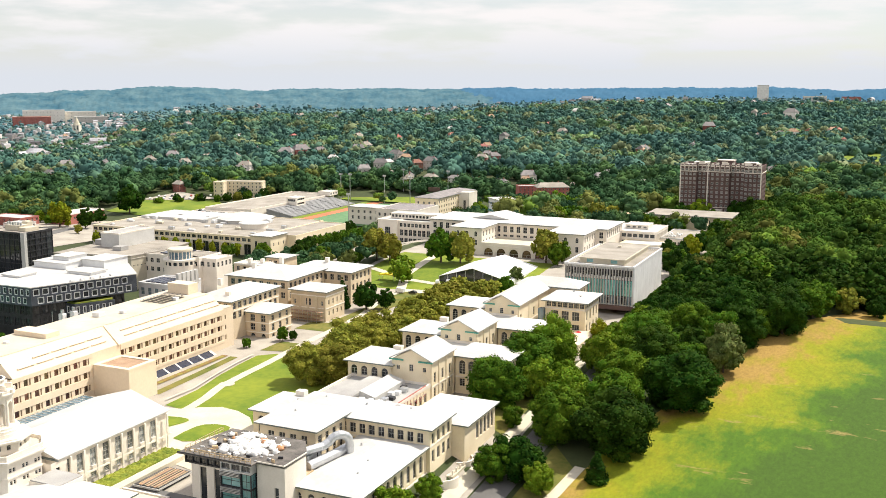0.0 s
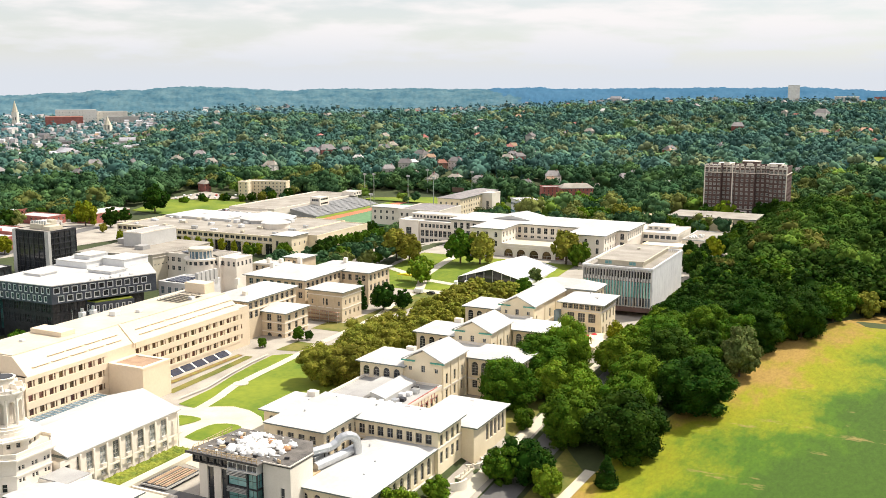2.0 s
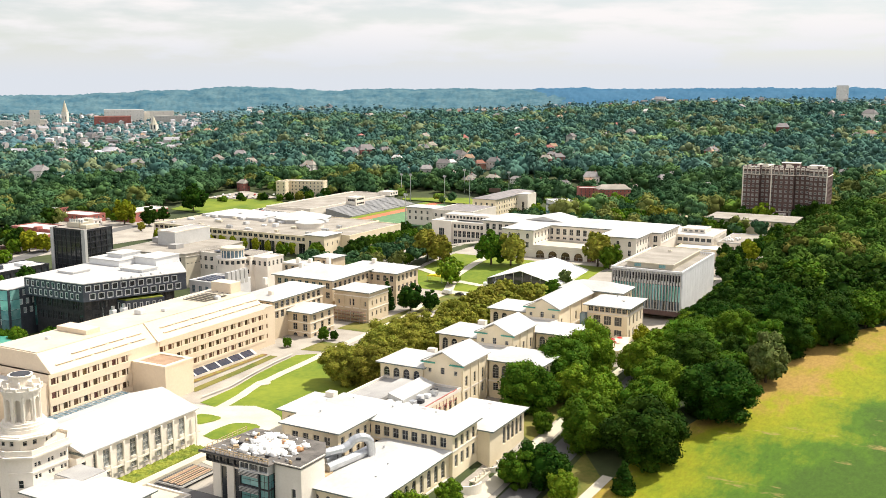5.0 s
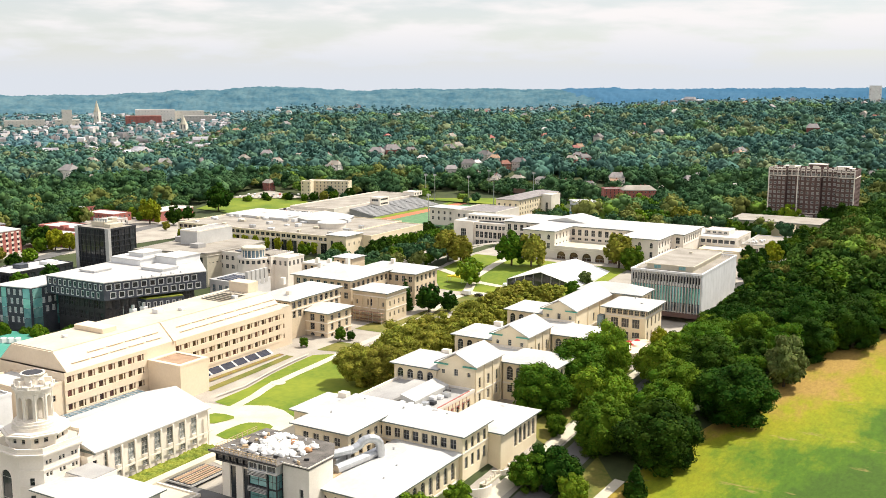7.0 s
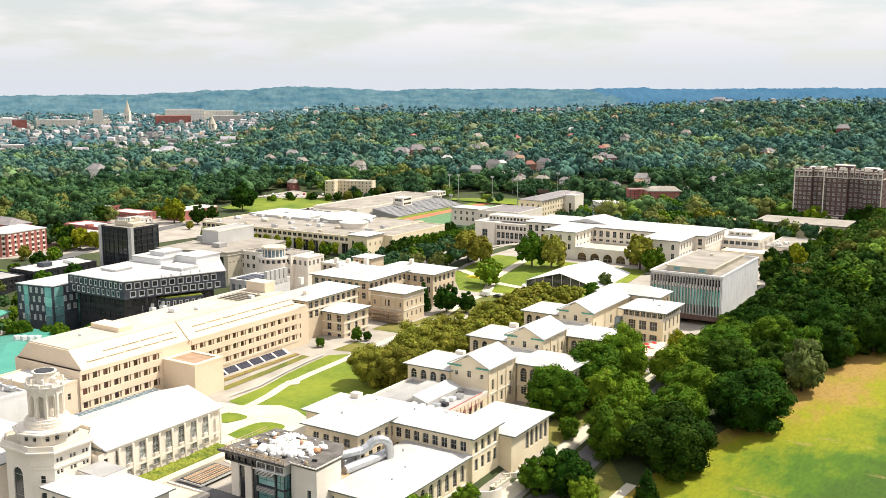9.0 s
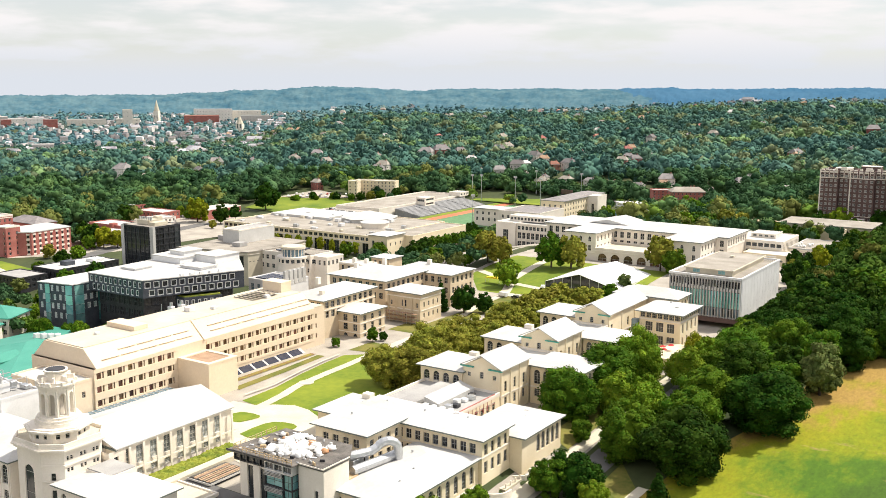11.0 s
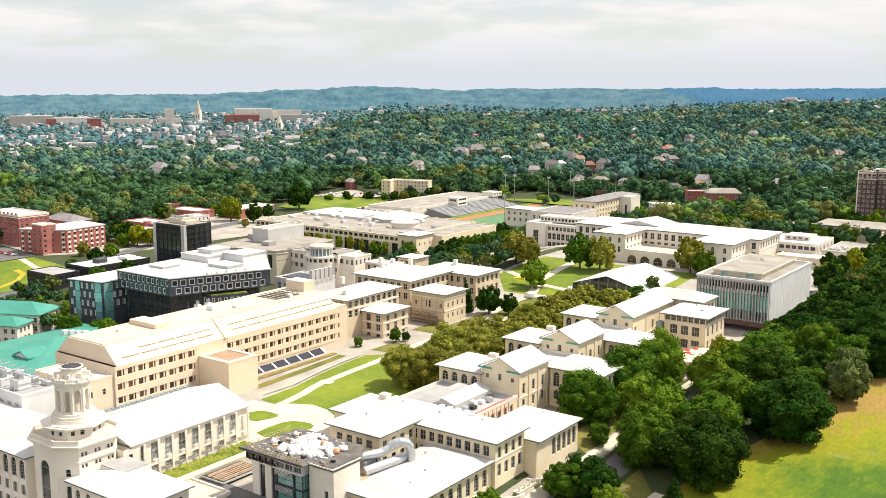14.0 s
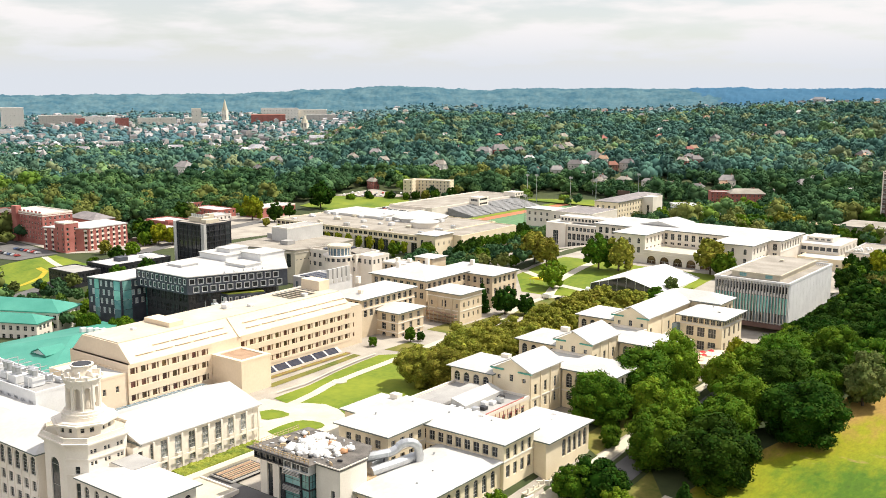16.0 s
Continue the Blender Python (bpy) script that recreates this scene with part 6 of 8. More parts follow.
# ---------- student centre, stadium ----------
uc = thing("student_centre", -420, 550, 1, "long buff student centre with a columned front and flat roofs", "building")
block(uc, -497, -366, 515, 600, -1, 13.6, BUFF, row(131, 30, 3.2, 10.6, 12.8, "rect", 0.8) + row(131, 16, 5.2, 1.0, 9.0, "rect", 1.6), (), (2, 1))
flat_roof(uc, -497, -366, 515, 600, 13.6, TANROOF, BUFF, 0.5)
band(uc, -497, -366, 515, 600, 9.4, 9.9, 0.4)
block(uc, -365.9, -351, 512.5, 531, 0, 15.2, BUFF, row(15, 2, 2.0, 4, 12, "rect", 3), row(18, 3, 1.2, 9, 11, "rect", 3), (1, 2))
hip_roof(uc, -365.9, -351, 512.5, 531, 15.2, 1.4, 0.9, WHITE)
block(uc, -365.9, -344.5, 531.1, 594, 0, 13.6, BUFF, (), row(63, 10, 1.3, 8, 10, "rect", 3), (1, 1))
flat_roof(uc, -365.9, -344.5, 531.1, 594, 13.6, TANROOF, BUFF, 0.5)
bm = bmesh.new()
tube(bm, -391, 552, 13.6, 16.8, 9.5, 9.5, 28)
part("rotunda", bm, STONE, uc)
bm = bmesh.new()
tube(bm, -391, 552, 16.8, 17.3, 10.2, 9.8, 28)
part("rotunda_roof", bm, WHITE, uc)
bm = bmesh.new()
tube(bm, -416, 578, 13.6, 16.0, 20, 20, 8)
tube(bm, -416, 578, 16.0, 19.6, 21, 3.0, 8)
part("pavilion_roof", bm, WHITE, uc)
for k in range(12):
    cube(uc, "roof_unit", -490 + 8.5 * k, -487 + 8.5 * k, 540 + 17 * ((k * 7) % 3), 544 + 17 * ((k * 7) % 3), 13.65, 15.2 + 0.6 * (k % 2), ALU, "", 0.15)
for k in range(15):
    cube(uc, "column", -496.2 + 8.2 * k, -494.6 + 8.2 * k, 513.8, 514.9, 0, 9.4, STONE)
for k in range(22):
    w0, u0 = -488 + 23.5 * (k % 6) * 0.93, 522 + 17.5 * (k // 6)
    cube(uc, "roof_box", w0 + 3 * (k % 3), w0 + 3 * (k % 3) + 2.0 + k % 4, u0, u0 + 2.4, 13.65, 14.7 + 0.4 * (k % 3), (ALU, CONCRETE, STEEL)[k % 3], "", 0.1)
cube(uc, "roof_terrace", -494, -440, 560, 596, 13.62, 15.2, WHITE)

gar = thing("stadium_garage", -490, 690, 2, "pale stadium garage with a press box and roof parking", "building")
block(gar, -515, -476, 622, 660, -2, 7.0, STONE, row(39, 8, 2.8, 2.0, 5.6, "rect", 1.5), row(38, 7, 2.6, 2.0, 5.6, "rect", 2))
flat_roof(gar, -515, -476, 622, 660, 7.0, TANROOF, STONE, 0.9)
block(gar, -515, -470, 660.1, 790, -2, 8.4, STONE)
flat_roof(gar, -515, -470, 660.1, 790, 8.4, TANROOF, STONE, 0.9)
block(gar, -471.5, -461.5, 714, 728, 1, 13.2, STONE, [(1.4, 8.6, 10.0, 12.0, "rect")], [(1.4, 12.6, 10.8, 12.4, "rect"), (1.4, 12.6, 7.2, 8.8, "rect")], (4, 1))
flat_roof(gar, -471.5, -461.5, 714, 728, 13.2, WHITE, STONE, 0.3)
block(gar, -478, -466, 776, 790, 8.5, 12.0, STONE, (), row(14, 3, 2.6, 9.4, 11.2, "rect", 1.2))
flat_roof(gar, -478, -466, 776, 790, 12.0, WHITE, STONE, 0.3)
stand = thing("bleachers", -450, 735, 2, "grey stepped stadium bleachers with aisles", "stand")
for b0 in range(4):
    u0 = 680 + 25.5 * b0
    for k in range(10):
        cube(stand, "tier", -468.8 + 2.6 * k, -466.22 + 2.6 * k, u0, u0 + 24.0, 0.5, 7.4 - 0.5 * k, SEATS)
sheet("running_track", [(-434, 660), (-424, 660), (-424, 800), (-434, 800)], 0.5, TRACK, "red running track", "track", fixed=1.6)
sheet("sports_turf", [(-423.8, 660), (-345, 660), (-345, 790), (-423.8, 790)], 0.5, COURT, "green sports turf inside the track", "sports field", fixed=1.6)
sheet("infield_grass", [(-442.5, 640), (-434.2, 640), (-434.2, 800), (-442.5, 800)], 0.5, LAWN, "grass apron beside the running track", "lawn", fixed=1.5)
sheet("sports_turf", [(-475, 806), (-392, 806), (-392, 872), (-475, 872)], 0.6, LAWN, "sunlit grass sports pitch", "sports field", fixed=1.6)
for w, u in ((-470, 803), (-462, 806), (-426, 806), (-398, 802), (-392, 872), (-440, 872), (-380, 660)):
    lp = thing("floodlight_mast", w, u, 2, "tall grey floodlight mast beside the sports pitch", "floodlight", "floodlight masts")
    bm = bmesh.new()
    tube(bm, w, u, 1.0, 26.0, 0.4, 0.22, 8)
    part("pole", bm, STEEL, lp)
    cube(lp, "lamp_head", w - 1.6, w + 1.6, u - 0.3, u + 0.3, 25.0, 26.6, STEEL)
sb = thing("scoreboard", -400, 862, 3, "dark red scoreboard beside the pitch", "scoreboard")
cube(sb, "panel", -408, -396, 861.6, 862.4, 7.0, 11.0, BRICKDARK)
for x in (-406, -398):
    cube(sb, "post", x, x + 0.4, 861.8, 862.2, 2.5, 7.0, BLACK)

# ---------- fine arts and the halls beyond ----------
cfa = thing("arts_college", -195, 560, 8, "pale stone arts college with two wings and an arcade", "building")
for a, b in ((-236, -217), (-177, -156)):
    block(cfa, a, b, 530.5, 556, 6, 26.4, STONE, row(b - a, 3, 1.7, 21.6, 24.6, "arch", 3) + row(b - a, 3, 1.7, 16.4, 19.6, "rect", 3), row(25.5, 5, 1.7, 21.6, 24.6, "rect", 2.2) + row(25.5, 5, 1.7, 16.4, 19.6, "rect", 2.2))
    hip_roof(cfa, a, b, 530.5, 560, 26.4, 1.8)
    band(cfa, a, b, 530.5, 556, 15.0, 15.5, 0.3)
block(cfa, -262, -150, 556.1, 592, 6, 26.4, STONE, row(112, 26, 2.3, 21.2, 24.8, "rect", 2) + row(112, 26, 2.3, 16.2, 19.8, "rect", 2), row(36, 8, 1.8, 21.4, 24.8, "rect", 2))
hip_roof(cfa, -262, -150, 556.1, 592, 26.4, 2.5)
block(cfa, -216.9, -177.1, 530, 556, 6, 17.8, STONE, row(39.8, 5, 5.4, 8, 15.6, "arch", 1.6), (), (2, 3), BROWNGLASS)
flat_roof(cfa, -216.9, -177.1, 530, 556, 17.8, CONCRETE, STONE, 0.8)
band(cfa, -216.9, -177.1, 530, 540, 16.4, 17.0, 0.4)
band(cfa, -262, -150, 556.1, 592, 25.3, 26.0, 0.35)
band(cfa, -262, -150, 556.1, 592, 20.4, 20.8, 0.2)
bm = bmesh.new()
prism(bm, [(-236, 28.0), (-212, 28.0), (-224, 30.4)], 562, 588)
for v in bm.verts:
    v.co = Vector((v.co.x, v.co.z, v.co.y))
part("attic_roof", bm, WHITE, cfa)

mm = thing("college_hall", -300, 610, 4, "pale stone hall of three storeys with rows of windows", "building")
block(mm, -311, -296.5, 578.5, 600, 2, 20.4, STONE, row(14.5, 1, 4.0, 7, 16.0, "rect", 2), row(21, 3, 1.6, 12, 15, "rect", 3), (3, 4))
flat_roof(mm, -311, -296.5, 578.5, 600, 20.4, WHITE, STONE, 0.5)
block(mm, -296.4, -256, 580, 600, 2, 20.0, STONE, row(40, 14, 2.0, 16.4, 18.8, "rect", 0.9) + row(40, 12, 2.5, 10.6, 14.6, "rect", 0.9) + row(40, 12, 2.5, 5.5, 9.0, "rect", 0.9))
flat_roof(mm, -296.4, -256, 580, 600, 20.0, WHITE, STONE, 0.5)
band(mm, -296.4, -256, 580, 600, 15.2, 15.8, 0.4)
block(mm, -306, -260, 588, 600, 20.6, 24.0, STONE, row(46, 18, 1.8, 21.4, 23.2, "rect", 0.6), (), (1, 1))
flat_roof(mm, -306, -260, 588, 600, 24.0, WHITE, STONE, 0.3)
block(mm, -384, -352, 668, 684, 0, 15.2, STONE, row(32, 6, 1.8, 10.8, 13.0, "rect", 2) + row(32, 6, 1.8, 6.0, 8.6, "rect", 2))
hip_roof(mm, -384, -352, 668, 684, 15.2, 1.4)
block(mm, -351.9, -318, 652, 690, 0, 17.0, STONE, row(34, 7, 1.8, 12, 14.4, "rect", 2))
flat_roof(mm, -351.9, -318, 652, 690, 17.0, SLATE, STONE, 0.5)
block(mm, -345, -325, 704, 778, 0, 20.2, BUFF, row(20, 4, 1.7, 15, 17.5, "rect", 2), [h for z in (16.4, 12.6, 8.8) for h in row(74, 16, 1.6, z, z + 2, "rect", 2)])
hip_roof(mm, -345, -325, 704, 778, 20.2, 2.0, 0.8, SLATE)
block(mm, -331, -316, 745, 762, 0, 21.0, STONE, row(15, 2, 2.2, 6, 15, "rect", 3), ())
flat_roof(mm, -331, -316, 745, 762, 21.0, WHITE, STONE, 0.5)
gb = thing("studio_building", -262, 700, 4, "modern grey studio building with a sloping white roof", "building")
bm = bmesh.new()
prism(bm, [(-284, 708), (-243, 664), (-232, 672), (-270, 716)], 2, 22.5)
part("wall", bm, ALU, gb)
slab(gb, "roof", [(-285, 708), (-243, 663), (-231, 672), (-270, 717)], 22.52, 23.3, WHITE)
for z in (9.0, 13.0, 18.6):
    slab(gb, "glazing_band", [(-284.3, 708), (-243.0, 663.7), (-242.8, 664.0), (-284.0, 708.3)], z, z + 1.5, TEALGLASS if z < 16 else GREYGLASS, "long strip window")
slab(gb, "glass_end", [(-242.7, 663.6), (-231.7, 671.6), (-232, 671.9), (-243, 663.9)], 8, 21.6, LIBGLASS, "pale teal glass end wall")
FOOT.append((gb, -290, -228, 650, 720))

pos = thing("business_hall", -142, 595, 10, "low white business hall with ribbon windows", "building")
block(pos, -157, -128.5, 588, 622, 8, 21.6, STONE, row(28.5, 8, 2.8, 18.2, 20.4, "rect", 0.8) + row(28.5, 8, 2.8, 13.4, 16.4, "rect", 0.8), row(34, 12, 1.4, 16, 20.2, "rect", 1), (1, 1))
flat_roof(pos, -157, -128.5, 588, 622, 21.6, WHITE, STONE, 0.4)
block(pos, -150, -136, 600, 614, 21.7, 24.0, STONE, row(14, 4, 2, 22.3, 23.4, "rect", 1), ())
flat_roof(pos, -150, -136, 600, 614, 24.0, WHITE, STONE, 0.2)
block(pos, -146, -122, 572, 587.9, 8, 16.6, BUFF, row(24, 4, 1.6, 13, 14.2, "rect", 2), ())
flat_roof(pos, -146, -122, 572, 587.9, 16.6, WHITE, BUFF, 0.4)
block(pos, -128.4, -108, 600, 640, 8, 17.0, STONE, row(20, 8, 1.6, 11, 15, "rect", 0.8), ())
flat_roof(pos, -128.4, -108, 600, 640, 17.0, TANROOF, WHITE, 0.4)
for k in range(9):
    cube(pos, "roof_pack", -126 + 2.0 * (k % 4), -124.6 + 2.0 * (k % 4), 606 + 5 * (k // 3), 608 + 5 * (k // 3), 17.05, 18.2, PLASTIC, "", 0.2)
gym = thing("gymnasium", -130, 690, 12, "grey gymnasium with tall arched windows", "building")
block(gym, -154, -98, 673, 705, 8, 21.4, CONCRETE, row(56, 10, 3.4, 14.8, 19.6, "arch", 2.4), (), (2, 3))
hip_roof(gym, -154, -98, 673, 705, 21.4, 2.0, 0.8, TANROOF)
block(gym, -127, -112, 664, 672.9, 8, 20.4, BUFF)
flat_roof(gym, -127, -112, 664, 672.9, 20.4, TANROOF, BUFF, 0.3)
ann = thing("low_shed", -175, 700, 14, "low building with an orange-brown flat roof", "building")
block(ann, -196, -158, 690, 706, 8, 17.5, BUFF, row(38, 8, 2, 13, 15.5, "rect", 2))
flat_roof(ann, -196, -158, 690, 706, 17.5, TIMBER, BUFF, 0.3)

STYLE["bold"] = 0.32
hotel = thing("apartment_block", -115, 735, 12, "eleven-storey brown brick apartment block with stone trim", "building")
HX = ((-143.5, -132, 731), (-131.9, -123, 735), (-122.9, -109, 733), (-108.9, -99, 736), (-98.9, -87, 731))
for k, (a, b, u0) in enumerate(HX):
    n = 3 if b - a < 10 else 4
    pairs = [(c - 0.9, c + 0.9, 18.4 + 3.2 * f, 20.2 + 3.2 * f, "rect") for f in range(10) for c in [(b - a) * (i + 0.5) / n for i in range(n)]]
    block(hotel, a, b, u0, 757, 10, 50.6, BRICKDARK, pairs, [(c - 0.9, c + 0.9, 18.4 + 3.2 * f, 20.2 + 3.2 * f, "rect") for f in range(10) for c in (3.5, 8.5, 13.5, 18.5, 22.5)] if k == 4 else (), (2, 1), GLASS, FRAME)
    flat_roof(hotel, a, b, u0, 757, 50.6, GREYROOF, BRICKDARK, 1.3)
    band(hotel, a, b, u0, 757, 46.6, 47.1, 0.3)
    band(hotel, a, b, u0, 757, 21.0, 21.4, 0.2)
    for i in range(n):
        c = a + (b - a) * (i + 0.5) / n
        cube(hotel, "stone_panel", c - 1.35, c - 1.1, u0 - 0.2, u0 - 0.01, 47.2, 51.8, STONE)
        cube(hotel, "stone_panel", c + 1.1, c + 1.35, u0 - 0.2, u0 - 0.01, 47.2, 51.8, STONE)
        cube(hotel, "stone_panel", c - 1.35, c + 1.35, u0 - 0.2, u0 - 0.01, 50.4, 51.4, STONE)
        cube(hotel, "merlon", c - 0.9, c + 0.9, u0 - 0.1, u0 + 0.5, 51.91, 52.8 + 0.7 * ((i + k) % 2), STONE)
for a in (-143.8, -124.4, -87.6):
    cube(hotel, "corner_quoin", a, a + 0.7, 730.6, 730.98, 12, 52.4, STONE)
for w0, u0, a, b, h in ((-136, 742, 10, 8, 1.2), (-120, 745, 12, 8, 2.8), (-101, 744, 9, 8, 1.6), (-129, 739, 4, 4, 0.8), (-92, 738, 3, 6, 1.2)):
    cube(hotel, "roof_house", w0, w0 + a, u0, u0 + b, 50.7, 51.4 + h, BRICKDARK)
    cube(hotel, "roof_house_coping", w0 - 0.2, w0 + a + 0.2, u0 - 0.2, u0 + b + 0.2, 51.41 + h, 51.8 + h, STONE)
for k in range(3):
    cube(hotel, "balcony_arcade", -131 + 16 * k, -127 + 16 * k, 734, 734.6, 51.95, 54.2, STONE)
cube(hotel, "entrance", -123, -113, 726, 732.9, 10, 20, STONE)

STYLE["bold"] = 0.11
# ---------- event tent ----------
tent = thing("event_tent", -192, 485, 7, "large white event tent with a clear glazed gable", "tent")
a, b, c, d, m = -213.4, -174, 463.5, 509, -194.6
bm = bmesh.new()
n = [bm.verts.new(p) for p in ((a, c, 10.8), (m, c, 16.2), (b, c, 10.8), (b, c, 10.6), (m, c, 16.0), (a, c, 10.6))]
f = [bm.verts.new((v.co.x, d, v.co.z)) for v in n]
for i in range(6):
    bm.faces.new((n[i], n[(i + 1) % 6], f[(i + 1) % 6], f[i]))
bm.faces.new((n[0], n[5], n[4], n[1]))
bm.faces.new((n[1], n[4], n[3], n[2]))
part("canopy", bm, MEMBRANE, tent)
bm = bmesh.new()
v = [bm.verts.new(p) for p in ((a, c + 0.4, 7), (b, c + 0.4, 7), (b, c + 0.4, 10.6), (m, c + 0.4, 15.7), (a, c + 0.4, 10.6))]
bm.faces.new(v)
# opaque dark glass: its colour stands in for the shade inside the tent
part("clear_wall", bm, GLASS, tent, "glazed gable wall coloured dark for the shaded interior")
quad_side = cube(tent, "side_wall", b - 0.15, b - 0.05, c + 0.5, d, 7, 10.55, MEMBRANE)
for k in range(9):
    x = a + (b - a) * k / 8
    zt = 10.6 + 5.0 * (1 - abs((x - m) / ((m - a) if x < m else (b - m))))
    cube(tent, "post", x - 0.12, x + 0.12, c + 0.1, c + 0.35, 6.4, zt, WHITE)

# ---------- vehicles ----------
CAR_RNG = random.Random(12)
CAR_MATS = {k: material("paint_" + k, lo, hi, 0.3, 0.6, 3.0) for k, lo, hi in (
    ("white", (0.72, 0.72, 0.70), (0.80, 0.80, 0.78)), ("black", (0.02, 0.02, 0.022), (0.03, 0.03, 0.034)), ("silver", (0.40, 0.41, 0.42), (0.48, 0.49, 0.5)),
    ("red", (0.35, 0.03, 0.025), (0.42, 0.05, 0.04)), ("blue", (0.05, 0.08, 0.16), (0.07, 0.11, 0.2)))}


def vehicle(w, u, z, turn, colour, van=False):
    ob = new("van" if van else "car")
    ob.matrix_world = CAMPUS @ pose(w, u, z, 0, 0, turn)
    ORIGIN[ob] = Vector((0, 0, 0))
    tagged(ob, colour + (" panel van parked on the drive" if van else " saloon car parked in the open"), "van" if van else "car", "parked vehicles")
    ln, hh = (5.6, 2.3) if van else (4.5, 1.45)
    bm = bmesh.new()
    if van:
        prof = [(-ln / 2, 0.35), (ln / 2, 0.35), (ln / 2, 1.1), (ln / 2 - 0.7, 1.3), (ln / 2 - 1.3, hh), (-ln / 2, hh)]
    else:
        prof = [(-ln / 2, 0.3), (ln / 2, 0.3), (ln / 2, 0.75), (ln / 2 - 1.1, 0.9), (ln / 2 - 1.7, hh), (-ln / 2 + 1.0, hh), (-ln / 2 + 0.3, 0.95), (-ln / 2, 0.9)]
    p = [bm.verts.new((-0.9, y, zz)) for y, zz in prof]
    q = [bm.verts.new((0.9, y, zz)) for y, zz in prof]
    bm.faces.new(p)
    bm.faces.new(q[::-1])
    for i in range(len(prof)):
        bm.faces.new((p[i], q[i], q[(i + 1) % len(prof)], p[(i + 1) % len(prof)]))
    bmesh.ops.bevel(bm, geom=bm.edges[:], offset=0.08, segments=1, affect="EDGES")
    part("body", bm, CAR_MATS[colour], ob)
    bm = bmesh.new()
    box(bm, -0.92, 0.92, -ln / 2 + (0.9 if not van else 3.6), ln / 2 - 1.55, hh - 0.5, hh - 0.12)
    part("window_glass", bm, GLASS, ob)
    for sx in (-0.8, 0.8):
        for sy in (-ln * 0.3, ln * 0.3):
            bm = bmesh.new()
            tube(bm, 0, 0, -0.1, 0.1, 0.32, 0.32, 10)
            bmesh.ops.rotate(bm, verts=bm.verts, cent=(0, 0, 0), matrix=Matrix.Rotation(math.pi / 2, 3, "Y"))
            bmesh.ops.translate(bm, verts=bm.verts, vec=(sx, sy, 0.32))
            part("wheel", bm, BLACK, ob)


def park(w, u, turn, colour, van=False, z=None):
    vehicle(w, u, (ground_campus(w, u) + 0.34) if z is None else z, turn, colour, van)


park(-221.5, 434.5, 75, "white", True)
park(-214.5, 434.8, 80, "black")
park(-211.5, 457.5, 20, "white", True)
park(-206.5, 459.5, 20, "silver", True)
park(-90.5, 313, 0, "white")
park(-90.5, 320, 0, "black")
park(-106.0, 436, 0, "black")
for k in range(14):
    park(-575 - 4.2 * (k % 7), 362 + 14 * (k // 7), 5, CAR_RNG.choice(("white", "black", "silver", "red", "blue")))
for k in range(14):
    vehicle(-511 + 2.9 * (k % 12), 640 + 9 * (k // 12), 7.05, 0, CAR_RNG.choice(("white", "black", "silver", "red", "black")))
for k in range(18):
    w, u = -627 + 5.0 * (k % 9) - 2.0 * (k // 9), 724 + 3.2 * (k % 9) + 14 * (k // 9)
    p = CAMPUS @ Vector((w, u, 0))
    vehicle(w, u, ground_world(p.x, p.y) + 0.72, 40, CAR_RNG.choice(("white", "black", "silver", "white", "red")))
cnp = thing("yellow_shade", -240, 458, 7, "yellow canvas shade over a lawn stall", "canopy")
bm = bmesh.new()
prism(bm, [(-245, 10.2), (-236, 10.2), (-236, 10.35), (-240.5, 11.2), (-245, 10.35)], 456, 460)
for v in bm.verts:
    v.co = Vector((v.co.x, v.co.z, v.co.y))
part("cloth", bm, YELLOWCLOTH, cnp)
for x in (-244.8, -236.4):
    for y in (456.2, 459.7):
        cube(cnp, "post", x, x + 0.12, y, y + 0.12, 6.5, 10.2, STEEL)

# ---------- trees ----------


def leaf_cloud(rng, lobes, middle, count, size):
    """Small bent leaf clumps over the outer sides of the lobes of a crown: vertices and faces."""
    cx = np.array([l[:3] for l in lobes])
    rad = np.array([l[3] for l in lobes])
    pick = rng.choice(len(lobes), count, p=rad ** 2 / (rad ** 2).sum())
    d = rng.normal(size=(count, 3))
    d /= np.linalg.norm(d, axis=1)[:, None]
    out = cx[pick] - np.array(middle)
    out /= np.linalg.norm(out, axis=1)[:, None] + 1e-6
    side = (d * out).sum(1)
    d = np.where((side < -0.15)[:, None], d - 2 * side[:, None] * out, d)
    c = cx[pick] + d * (rad[pick] * rng.uniform(0.80, 1.16, count))[:, None] * np.array([1, 1, 0.9])
    nrm = d + rng.normal(size=(count, 3)) * 0.42 + np.array([0, 0, 0.25])
    nrm /= np.linalg.norm(nrm, axis=1)[:, None]
    t = np.cross(nrm, rng.normal(size=(count, 3)))
    t /= np.linalg.norm(t, axis=1)[:, None]
    b = np.cross(nrm, t)
    s = (size * rng.uniform(0.55, 1.3, count))[:, None]
    v = np.stack([c - t * s - b * s * 0.5, c + b * s * -0.6 + t * s * 0.7, c + t * s + b * s * 0.6 - nrm * s * 0.35, c - t * s * 0.4 + b * s - nrm * s * 0.3], 1).reshape(-1, 3)
    f = np.arange(count * 4).reshape(-1, 4)
    return v, f


